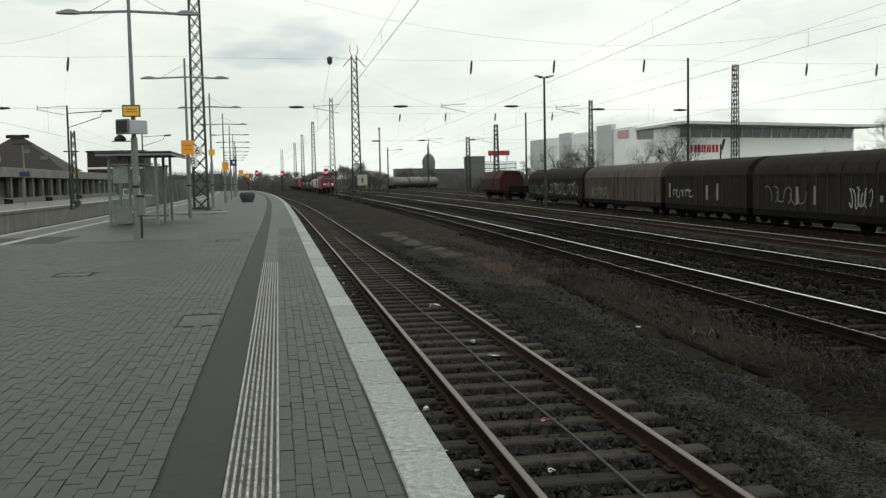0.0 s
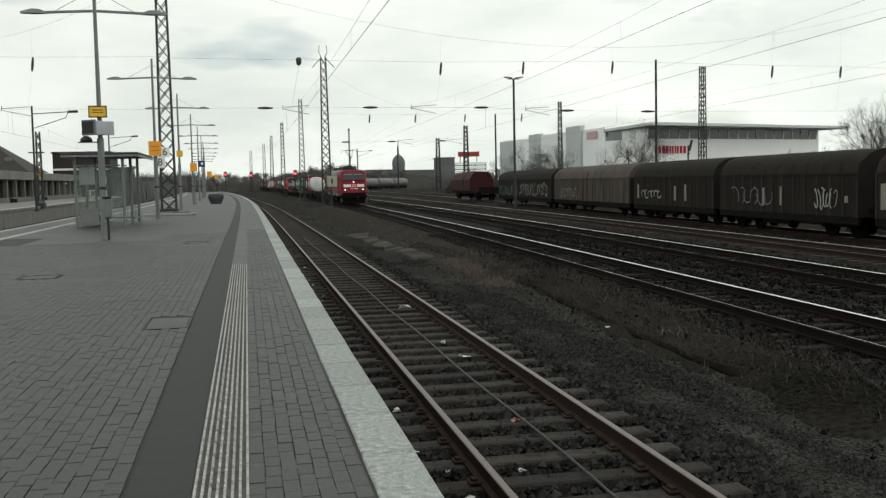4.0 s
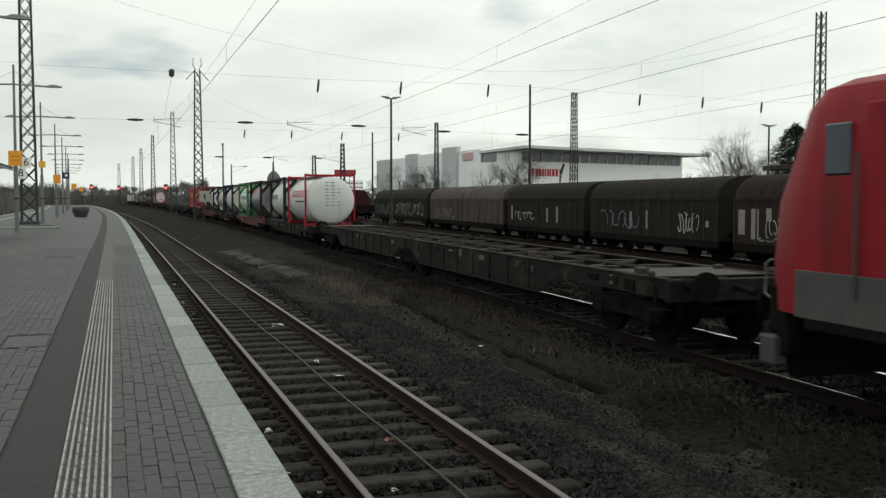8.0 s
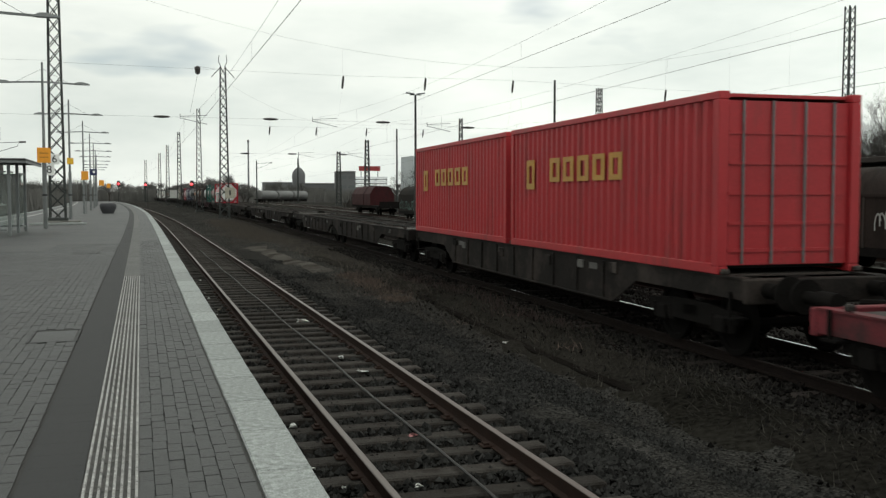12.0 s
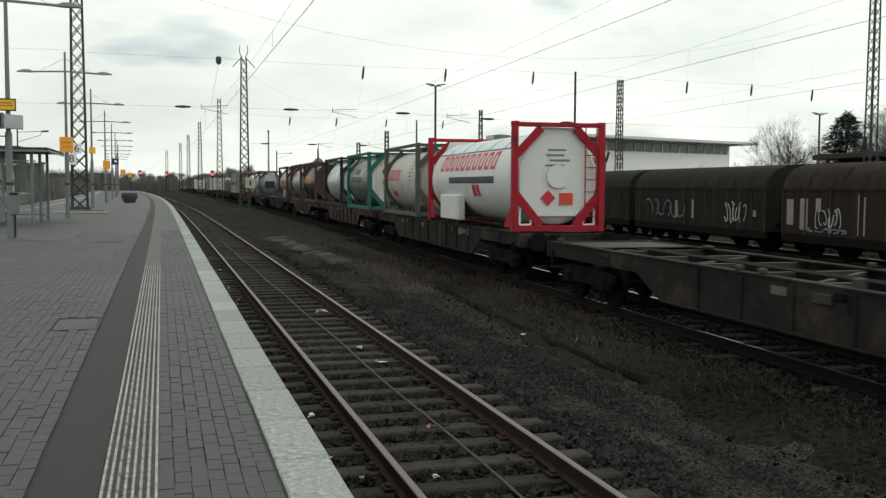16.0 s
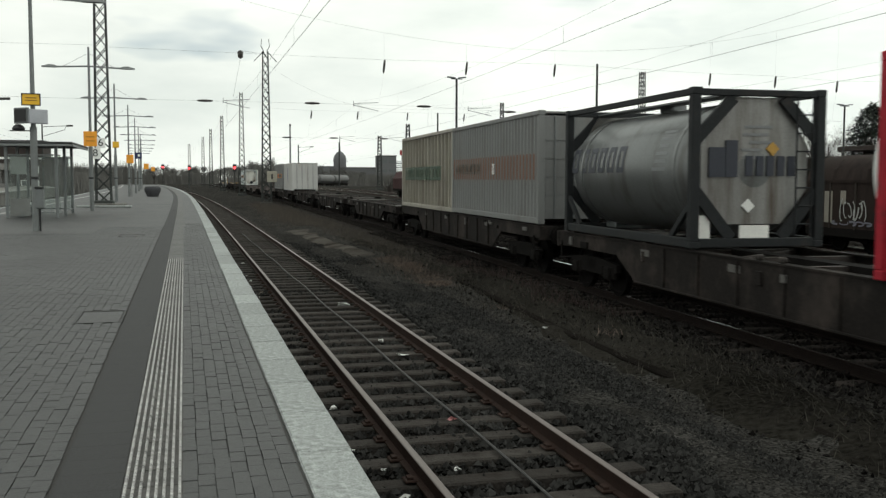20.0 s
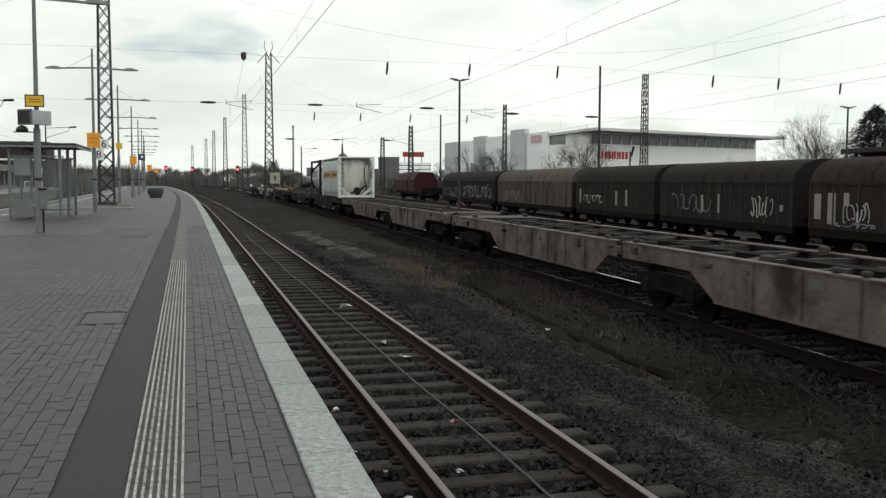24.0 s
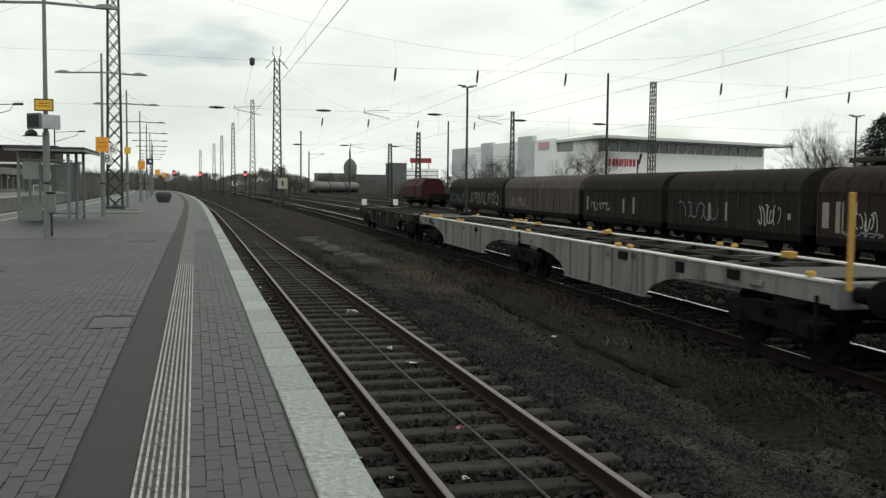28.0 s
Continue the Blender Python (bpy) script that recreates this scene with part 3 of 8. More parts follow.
    def hatch(x, y):
        return (-1.25 < x < -0.70 and 11.4 < y < 12.5) or (-4.2 < x < -3.45 and 18.6 < y < 19.45) or (-1.86 < x < -1.14 and 28.5 < y < 29.4)

    near = [p for p in near if not hatch(p[0], p[1])]
    near.sort(key=lambda p: math.hypot(p[0] + 0.3, p[1] - 3.5) + (100 if p[1] < 2.5 else 0))
    for x, y, w in near[:300]:
        b = part("paving_block", block_me, None, t)
        b.matrix_basis = pose(x + rnd.uniform(-0.0022, 0.0022), y, PLAT_Z + rnd.uniform(-0.003, 0.002), rnd.uniform(-0.4, 0.4), rnd.uniform(-0.6, 0.6), rnd.uniform(-0.4, 0.4)) @ Matrix.Diagonal((w / 0.1, 1, 1, 1))
    rest = np.array(near[300:])
    top = np.array([(-1, -0.0983, -0.008), (1, -0.0983, -0.008), (1, 0.0983, -0.008), (-1, 0.0983, -0.008), (-1, -0.0957, 0), (1, -0.0957, 0), (1, 0.0957, 0), (-1, 0.0957, 0)])
    fc = np.array([(4, 5, 6, 7), (0, 1, 5, 4), (1, 2, 6, 5), (2, 3, 7, 6), (3, 0, 4, 7)])
    n = len(rest)
    rz = np.random.RandomState(3).uniform(-0.003, 0.002, n)
    P = np.repeat(top[None], n, 0)
    P[:, :4, 0] *= (rest[:, 2:3] / 2 - 0.0010)
    P[:, 4:, 0] *= (rest[:, 2:3] / 2 - 0.0027)
    rest[:, 0] += np.random.RandomState(4).uniform(-0.0036, 0.0036, n)
    P = P + np.concatenate([rest[:, :2], (PLAT_Z + rz)[:, None]], 1)[:, None, :]
    Q = fc[None] + (np.arange(n) * 8)[:, None, None]
    me2 = bpy.data.meshes.new("paving")
    me2.from_pydata(P.reshape(-1, 3).tolist(), [], Q.reshape(-1, 4).tolist())
    me2.materials.append(PAVER)
    tagged(part("paving", me2, None, t, "grey concrete block paving"), kind="stuff")
    # plain paving where the blocks blur together
    def slab(x0, x1, y0, y1):
        return Mesh().add([(x0, y0, PLAT_Z), (x1, y0, PLAT_Z), (x1, y1, PLAT_Z), (x0, y1, PLAT_Z)], [(0, 1, 2, 3)])
    part("paving_rear", slab(-9.3, -0.717, -14, -9.65), PAVER, t)
    part("paving_side", slab(-9.3, -6.66, -9.6, 15.9), PAVER, t)
    part("paving_edge_rear", slab(-0.045, 0.607, -14, -10.05), PAVER, t)
    far2 = strip(EDGE, 36, 262, -0.985, -0.334, PLAT_Z)
    part("paving_far_edge", far2, PAVER, t)
    part("paving_far", strip(EDGE, 34, 262, -8.94, -1.658, PLAT_Z), PAVER, t)
    part("paving_far_left", strip(EDGE, 34, 262, -10.39, -9.26, PLAT_Z), PAVER, t)
    part("paving_left_mid", slab(-6.6, -2.64, 30.05, 33.99), PAVER, t)
    return t


platform()


def hatch_cover(x0, x1, y0, y1):
    t = thing("inspection_cover", "flush paved steel inspection cover in the platform", "cover", "covers in the platform", at=pose((x0 + x1) / 2, (y0 + y1) / 2, PLAT_Z))
    w, d = x1 - x0, y1 - y0
    f = Mesh()
    for sx in (-1, 1):
        f.box((sx * (w / 2 - 0.02), 0, -0.02), (0.03, d, 0.046))
        f.box((0, sx * (d / 2 - 0.02), -0.02), (w - 0.07, 0.03, 0.046))
    part("cover_frame", f, mat("dark_cover_steel", (0.016, 0.0155, 0.015), 0.6, 0.5, 0.3, 5, 40, 0.1), t)
    part("cover_plate", Mesh().box((0, 0, -0.02), (w - 0.08, d - 0.08, 0.04), ch=0.004), PAVER, t)


hatch_cover(-1.25, -0.705, 11.45, 12.45)
hatch_cover(-4.18, -3.52, 18.68, 19.38)
hatch_cover(-1.84, -1.16, 28.6, 29.3)


# ---- loose stones of the ballast near the platform ----
def stones(name, x0, x1, y0, y1, n, seed, label, size=(0.022, 0.05), zbase=-0.285, table=None, on_soil=False, material=STONE):
    rs = np.random.RandomState(seed)
    ico = np.array([(0, 0, 1), (0.9, 0, 0.1), (0.28, 0.85, 0.15), (-0.73, 0.5, 0), (-0.7, -0.55, 0.1), (0.3, -0.85, 0), (0, 0, -0.8)])
    tri = np.array([(0, 1, 2), (0, 2, 3), (0, 3, 4), (0, 4, 5), (0, 5, 1), (6, 2, 1), (6, 3, 2), (6, 4, 3), (6, 5, 4), (6, 1, 5)])
    u = rs.uniform(0, 1, n)
    y = y0 + (y1 - y0) * u ** 1.6
    x = rs.uniform(x0, x1, n)
    if table:
        x = x + np.interp(y, [p[0] for p in table], [p[1] for p in table])
    s = rs.uniform(*size, n) * (1 + 0.35 * rs.standard_normal(n)).clip(0.5, 1.9)
    a, b = rs.uniform(0, 6.28, n), rs.uniform(-0.6, 0.6, n)
    sc = rs.uniform(0.6, 1.2, (n, 1, 3)) * s[:, None, None]
    v = ico[None] * sc
    v = np.stack([v[..., 0] * np.cos(a)[:, None] - v[..., 1] * np.sin(a)[:, None], v[..., 0] * np.sin(a)[:, None] + v[..., 1] * np.cos(a)[:, None], v[..., 2] + v[..., 0] * np.sin(b)[:, None]], -1)
    z = np.array([zbase + 0.05 * noise.noise(Vector((p * 0.9, q * 0.9, 0))) for p, q in zip(x, y)]) if not on_soil else np.array([soil(float(p), float(q)) for p, q in zip(x, y)])
    v += np.stack([x, y, z], 1)[:, None]
    me = bpy.data.meshes.new(name)
    me.from_pydata(v.reshape(-1, 3).tolist(), [], (tri[None] + (np.arange(n) * 7)[:, None, None]).reshape(-1, 3).tolist())
    me.materials.append(material)
    tagged(new(name, me), label, "gravel", kind="stuff")


stones("ballast_in_track", 1.2, 4.4, 3.5, 34, 26000, 1, "dark broken stones between the sleepers", (0.020, 0.045), zbase=-0.222)
stones("ballast_beside_track", 4.0, 5.75, 4.5, 40, 21000, 2, "dark broken stones beside the track", (0.016, 0.034), zbase=-0.25)
stones("fine_ballast", 4.1, 5.7, 4.0, 24, 52000, 6, "small dark broken stones beside the track", (0.012, 0.026), zbase=-0.238)
stones("ballast_between_tracks", 5.5, 9.2, 5, 38, 4200, 3, "dark broken stones on the earth between the tracks", (0.014, 0.032), on_soil=True, material=STONE_DARK)
stones("ballast_main_line", -1.9, 2.2, 4, 46, 24000, 7, "dark broken stones of the main line ballast", (0.024, 0.048), zbase=-0.20, table=LINE_2, material=STONE_DARK)
stones("ballast_middle_track", -1.9, 2.2, 8, 50, 14000, 8, "dark broken stones of the middle track ballast", (0.03, 0.06), zbase=-0.20, table=LINE_3, material=STONE_DARK)

# ---- the freight train: its things are laid out along s, metres behind the engine's front ----
SPEED = 28.26


def front_y(t):
    return 21.0 - SPEED * (t - 7.0)


RIDERS = []     # (thing, s of its middle)


def rides(ob, s):
    RIDERS.append((ob, s))
    return ob


LOCO_RED = mat("traffic_red_paint", (0.225, 0.0080, 0.0145), 0.5, 0, 0.3, 1.2, 30, 0.02, stain=(0.085, 0.012, 0.016), stain_amt=0.28, streak=True, spec=0.18)
LOCO_GREY = mat("dusty_grey_paint", (0.058, 0.058, 0.058), 0.7, 0, 0.2, 1.5, 30, 0.03, stain=(0.09, 0.08, 0.075), stain_amt=0.4)
ROOF_GREY = mat("roof_grey_paint", (0.15, 0.155, 0.165), 0.55, 0, 0.2, 1.5, 30, 0.03, stain=(0.11, 0.10, 0.10), stain_amt=0.4)
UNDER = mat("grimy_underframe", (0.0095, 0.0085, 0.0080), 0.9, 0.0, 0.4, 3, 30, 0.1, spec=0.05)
DARK_GLASS = glass("cab_glass", (0.030, 0.043, 0.060), 0.08)
PANEL_WHITE = mat("off_white_panel", (0.72, 0.71, 0.68), 0.5, 0, 0.1, 2, 30, 0.02)
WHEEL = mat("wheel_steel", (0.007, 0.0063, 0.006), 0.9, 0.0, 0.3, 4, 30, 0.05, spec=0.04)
TREAD = mat("wheel_tread", (0.45, 0.45, 0.45), 0.3, 1.0, 0.1, 4, 30, 0.0)
PANTO = mat("pantograph_steel", (0.03, 0.03, 0.032), 0.5, 0.4, 0.2, 4, 30, 0.0)


def wheel_mesh(r=0.46):
    return Mesh().lathe([(-0.065, 0.10), (-0.065, r - 0.06), (-0.07, r - 0.055), (-0.07, r), (0.04, r), (0.045, r + 0.028), (0.07, r + 0.028), (0.07, r - 0.06), (0.03, r - 0.08), (0.03, 0.12), (0.09, 0.10)], n=20, axis="y")


# wheels turn round x, so the lathe's axis is swapped here
def swap_xy(m):
    m.v = [(p[1], p[0], p[2]) for p in m.v]
    return m


WHEEL_ME = swap_xy(wheel_mesh()).data("wheel", WHEEL, True)
WHEEL_L_ME = Mesh()
_w = swap_xy(wheel_mesh())
_w.v = [(-p[0], p[1], p[2]) for p in _w.v]
WHEEL_L_ME = _w.data("wheel", WHEEL, True)


def bogie(parent, y, base=1.8, name="bogie"):
    fr = Mesh()
    for sx in (-1, 1):
        x = sx * 1.0
        fr.prism([(y - base / 2 - 0.45, 0.50), (y - base / 2 - 0.45, 0.66), (y - 0.45, 0.74), (y + 0.45, 0.74), (y + base / 2 + 0.45, 0.66), (y + base / 2 + 0.45, 0.50), (y + 0.5, 0.40), (y - 0.5, 0.40)], x - 0.05, x + 0.05, "x")
        for k in (-1, 1):
            fr.box((x, y + k * base / 2, 0.46), (0.20, 0.30, 0.26), ch=0.03)
            for q in (-0.26, 0.26):
                fr.cyl((x, y + k * base / 2 + q, 0.36), (x, y + k * base / 2 + q, 0.60), 0.075, n=8)
    fr.box((0, y, 0.58), (2.1, 0.5, 0.22), ch=0.03)
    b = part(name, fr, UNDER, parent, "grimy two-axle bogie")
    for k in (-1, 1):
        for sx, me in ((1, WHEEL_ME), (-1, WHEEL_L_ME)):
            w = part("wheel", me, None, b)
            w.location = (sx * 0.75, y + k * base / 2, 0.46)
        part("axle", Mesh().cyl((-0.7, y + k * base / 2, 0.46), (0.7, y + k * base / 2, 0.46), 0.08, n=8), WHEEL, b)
    return b


def buffers(parent, y, d, material):
    for sx in (-1, 1):
        m = Mesh().cyl((sx * 0.875, y, 1.05), (sx * 0.875, y + d * 0.35, 1.05), 0.11, n=12)
        m.cyl((sx * 0.875, y + d * 0.35, 1.05), (sx * 0.875, y + d * 0.60, 1.05), 0.085, n=12)
        m.cyl((sx * 0.875, y + d * 0.60, 1.05), (sx * 0.875, y + d * 0.64, 1.05), 0.24, n=16)
        part("buffer", m, material, parent, smooth=True)
    part("coupling", Mesh().cyl((0, y, 1.0), (0, y + d * 0.62, 0.95), 0.05, n=8), UNDER, parent)


# ---- electric engine ----
def locomotive():
    t = thing("electric_locomotive", "red electric freight locomotive with grey skirt and raised pantograph", "locomotive")
    W = 1.49
    body = Mesh()
    # body shell, front at y = 0, rear at y = 18.7, noses sloped back
    sec = lambda z: W - 0.02 if z < 2.4 else W - 0.02 - 0.05 * (z - 2.4)
    # lofted nose: narrower towards the ends
    rows = []
    for y in (0.0, 0.25, 0.75, 1.3, 9.35, 17.4, 17.95, 18.45, 18.70):
        nar = 0.20 if y in (0.0, 18.70) else 0.08 if y in (0.25, 18.45) else 0.0
        rows.append((y, nar))
    ring_z = [1.02, 1.62, 2.35, 2.95, 3.42, 3.66, 3.76]
    vs, fs = [], []
    for y, nar in rows:
        e = min(y, 18.70 - y)
        sgn = 1 if y < 9.35 else -1
        for z in ring_z:
            lean = {1.02: 0.05, 1.62: 0.0, 2.35: 0.10, 2.95: 0.36, 3.42: 0.56, 3.66: 0.72, 3.76: 1.0}[z]
            yy = y + sgn * lean * max(0.0, 1 - e / 1.3)
            w = sec(z) - nar - (0.10 if z == 3.66 else 0.30 if z == 3.76 else 0.0)
            vs.append((-w, yy, z))
        for z in reversed(ring_z):
            lean = {1.02: 0.05, 1.62: 0.0, 2.35: 0.10, 2.95: 0.36, 3.42: 0.56, 3.66: 0.72, 3.76: 1.0}[z]
            yy = y + sgn * lean * max(0.0, 1 - e / 1.3)
            w = sec(z) - nar - (0.10 if z == 3.66 else 0.30 if z == 3.76 else 0.0)
            vs.append((w, yy, z))
    k = 14
    for r in range(len(rows) - 1):
        for i in range(k):
            fs.append((r * k + i, r * k + (i + 1) % k, (r + 1) * k + (i + 1) % k, (r + 1) * k + i))
    fs += [tuple(range(k)), tuple(reversed(range((len(rows) - 1) * k, len(rows) * k)))]
    body.add(vs, fs)
    b = part("body", body, LOCO_RED, t, "glossy red body shell", smooth=True)
    for sx in (-1, 1):
        part("skirt", Mesh().box((sx * 1.487, 9.35, 1.28), (0.05, 17.3, 0.56), ch=0.01), LOCO_GREY, t, "grey lower skirt")
        part("sill", Mesh().box((sx * 1.42, 9.35, 0.95), (0.16, 17.0, 0.16), ch=0.02), UNDER, t)
        # horizontal ribs between the cabs
        for i in range(11):
            z = 1.78 + i * 0.145
            part("side_rib", Mesh().prism([(sx * (sec(z) - 0.01), z), (sx * (sec(z) + 0.028), z + 0.03), (sx * (sec(z) + 0.028), z + 0.075), (sx * (sec(z) - 0.01), z + 0.115)], 3.15, 15.55, "y"), LOCO_RED, b)
        for y in (2.15, 16.55):
            d = part("cab_door", Mesh().box((sx * (W - 0.012), y, 2.45), (0.03, 0.66, 1.95), ch=0.012), LOCO_RED, b)
            part("door_recess", Mesh().box((sx * (W + 0.004), y - 0.1, 2.05), (0.02, 0.16, 0.34), ch=0.008), BLACK, d, "dark grip recess")
            for e in (-0.42, 0.42):
                part("handrail", Mesh().cyl((sx * (W + 0.05), y + e, 1.3), (sx * (W + 0.04), y + e, 2.9), 0.02, n=6), LOCO_GREY, d, "upright grab rail")
        for y in (1.30, 17.35):
            part("cab_side_window", Mesh().box((sx * (W - 0.030), y, 2.95), (0.04, 0.42, 0.58), ch=0.02), DARK_GLASS, b)
        part("logo_plate", Mesh().box((sx * (W + 0.02), 9.6, 2.62), (0.03, 0.42, 0.36), ch=0.008), mat("pale_logo_red", (0.62, 0.28, 0.27), 0.5), b, "pale square emblem plate")
        for i, y in enumerate((5.0, 8.1, 11.6, 14.2)):
            part("data_panel", Mesh().box((sx * 1.514, y, 1.16), (0.012, 0.20, 0.22)), PANEL_WHITE, t)
    # roof: grey plates, vents, high-voltage gear
    part("roof_plate", Mesh().box((0, 9.35, 3.79), (2.2, 13.4, 0.10), ch=0.03), ROOF_GREY, t, "grey roof plate")
    for sx in (-1, 1):
        part("roof_slope", Mesh().prism([(sx * 1.44, 3.30), (sx * 1.475, 3.33), (sx * 1.38, 3.66), (sx * 1.12, 3.87), (sx * 1.02, 3.80)], 2.9, 15.8, "y"), ROOF_GREY, t, "grey sloping roof edge")
        for y in (3.6, 4.7, 14.1, 15.1):
            part("roof_grille", Mesh().box((sx * 1.43, y, 3.50), (0.05, 1.0, 0.27), m=Matrix.Rotation(-sx * radians(16), 4, "Y") ), BLACK, t, "dark louvred grille")
    for y in (5.6, 6.9, 8.0, 9.2, 10.4, 11.6, 12.8):
        for x in (-0.55, 0.45):
            ins = Mesh().lathe([(3.84, 0.10), (3.90, 0.12), (3.94, 0.07), (4.0, 0.11), (4.05, 0.07), (4.1, 0.10), (4.16, 0.06)], (x, y, 0), 10, "z")
            part("roof_insulator", ins, INSUL, t, smooth=True)
    part("busbar", Mesh().beam((-0.55, 4.6, 4.2), (-0.55, 14.4, 4.2), 0.05, 0.05).beam((0.45, 5.6, 4.2), (0.45, 12.8, 4.22), 0.05, 0.05), PANTO, t)
    part("breaker_box", Mesh().box((0.1, 9.9, 4.02), (0.7, 1.1, 0.36), ch=0.04), PANTO, t)
    gear = random.Random(31)
    for i in range(16):
        y = 4.9 + i * 0.6
        part("roof_box", Mesh().box((gear.uniform(-0.55, 0.2), y, 3.98), (gear.uniform(0.3, 0.6), gear.uniform(0.25, 0.5), gear.uniform(0.18, 0.34)), ch=0.03), PANTO, t, "dark roof equipment")
        part("busbar_post", Mesh().cyl((-0.95, y, 3.84), (-0.95, y, 4.16), 0.05, n=8), INSUL, t)
    part("side_busbar", Mesh().beam((-0.95, 4.8, 4.17), (-0.95, 14.2, 4.17), 0.035, 0.035), PANTO, t)
    # pantographs: the front one raised, the others folded
    def panto(y, up):
        m = Mesh()
        for x in (-0.55, 0.55):
            m.beam((x, y - 0.9, 4.20), (x, y + 0.9, 4.20), 0.07, 0.07)
            for e in (-0.8, 0.8):
                m.lathe([(3.84, 0.06), (3.90, 0.10), (3.95, 0.06), (4.01, 0.10), (4.06, 0.06), (4.12, 0.10), (4.19, 0.05)], (x, y + e, 0), 8, "z")
        m.beam((-0.55, y - 0.9, 4.20), (0.55, y - 0.9, 4.20), 0.07, 0.07).beam((-0.55, y + 0.9, 4.20), (0.55, y + 0.9, 4.20), 0.07, 0.07)
        m.box((0, y + 0.5, 4.26), (0.5, 0.5, 0.16), ch=0.03)
        if up:
            knee, head = (0, y - 0.75, 5.26), (0, y + 0.75, 6.02)
            m.beam((0, y + 0.50, 4.30), knee, 0.085, 0.085)
            m.beam((-0.20, y + 0.1, 4.26), (-0.07, y - 0.85, 5.18), 0.022, 0.022)
            m.beam((-0.13, knee[1], 5.26), (0.13, knee[1], 5.26), 0.09, 0.09)
            for x in (-0.40, 0.40):
                m.beam((0.12 if x > 0 else -0.12, knee[1], 5.26), (x, head[1], head[2]), 0.045, 0.045)
            m.beam((0.0, knee[1] - 0.08, 5.20), (0.18, head[1] - 0.1, head[2] - 0.06), 0.018, 0.018)
            m.beam((-0.40, head[1], head[2]), (0.40, head[1], head[2]), 0.04, 0.04)
            zz, hy = head[2], head[1]
        else:
            m.beam((0, y - 0.9, 4.27), (0, y + 1.2, 4.33), 0.10, 0.09)
            for x in (-0.3, 0.3):
                m.beam((0, y + 1.2, 4.35), (x, y - 0.6, 4.40), 0.045, 0.045)
            zz, hy = 4.40, y - 0.6
        for e in (-0.2, 0.2):
            m.beam((-0.60, hy + e, zz + 0.06), (0.60, hy + e, zz + 0.06), 0.035, 0.035)
            for sx in (-1, 1):
                m.beam((sx * 0.60, hy + e, zz + 0.06), (sx * 0.80, hy + e, zz - 0.01), 0.028, 0.028)
                m.beam((sx * 0.80, hy + e, zz - 0.01), (sx * 0.90, hy + e, zz - 0.20), 0.028, 0.028)
        part("pantograph", m, PANTO, t, "raised single-arm pantograph" if up else "folded pantograph")
    panto(3.6, True)
    for y in (6.2, 12.6, 15.1):
        panto(y, False)
    # front: wind screen, panels, lamps
    for end in (0, 1):
        yy = (lambda y: y) if end == 0 else (lambda y: 18.70 - y)
        def slab(x0, x1, z0, z1, y_lo, y_hi, th=0.03):
            vs = []
            for dy in (-th, th):
                vs += [(x0, yy(y_lo + dy), z0), (x1, yy(y_lo + dy), z0), (x1, yy(y_hi + dy), z1), (x0, yy(y_hi + dy), z1)]
            return Mesh().add(vs, [(0, 1, 2, 3), (4, 7, 6, 5), (0, 4, 5, 1), (1, 5, 6, 2), (2, 6, 7, 3), (3, 7, 4, 0)])
        front = part("windscreen", slab(-1.06, 1.06, 2.76, 3.50, 0.258, 0.58), DARK_GLASS, b, "two-part dark windscreen")
        part("windscreen_post", slab(-0.03, 0.03, 2.74, 3.51, 0.235, 0.56), BLACK, front)
        part("screen_surround", slab(-1.12, 1.12, 2.70, 2.76, 0.222, 0.248), BLACK, front)
        for sx in (-1, 1):
            part("wiper", Mesh().beam((sx * 0.35, yy(0.20), 2.72), (sx * 0.75, yy(0.335), 3.12), 0.02, 0.02), BLACK, front)
            part("sun_blind", slab(sx * 0.55 - 0.46, sx * 0.55 + 0.46, 3.28, 3.36, 0.455, 0.49), STEEL, front)
            part("front_panel", slab(*sorted((sx * 0.34, sx * 1.12)), 1.95, 2.24, 0.035, 0.080), PANEL_WHITE, b, "off-white front panel")
            lampc = Mesh().cyl((sx * 0.98, yy(-0.055), 1.67), (sx * 0.98, yy(0.06), 1.67), 0.050, n=16)
            part("headlight", lampc, WHITE_LAMP if end == 0 else BLACK, b, "lit round headlight" if end == 0 else "")
            part("tail_light", Mesh().cyl((sx * 0.78, yy(-0.05), 1.67), (sx * 0.78, yy(0.06), 1.67), 0.075, n=16), STEEL, b)
            part("lamp_ring", Mesh().cyl((sx * 0.98, yy(-0.045), 1.67), (sx * 0.98, yy(0.06), 1.67), 0.090, n=16), STEEL, b)
            part("lamp_housing", slab(*sorted((sx * 0.68, sx * 1.10)), 1.57, 1.77, -0.005, 0.003), BLACK, b)
            part("cab_step", Mesh().box((sx * 1.25, yy(0.30), 0.75), (0.25, 0.22, 0.56), ch=0.02), UNDER, t)
        part("top_light", Mesh().cyl((0, yy(0.10), 2.47), (0, yy(0.22), 2.47), 0.055, n=16), WHITE_LAMP if end == 0 else BLACK, b)
        part("front_emblem", slab(-0.19, 0.19, 1.96, 2.23, 0.036, 0.080), PANEL_WHITE, b, "square white emblem plate")
        part("emblem_mark", slab(-0.15, 0.15, 2.00, 2.19, 0.028, 0.070), mat("emblem_red", (0.5, 0.06, 0.06), 0.5), b)
        for i in range(8):
            x = -0.36 + i * 0.1
            if i != 3:
                part("number_bar", slab(x, x + 0.066, 1.73, 1.82, -0.006, 0.0, 0.012), PANEL_WHITE, b)
        part("buffer_beam", Mesh().box((0, yy(0.20), 1.03), (2.66, 0.48, 0.62), ch=0.04), UNDER, t)
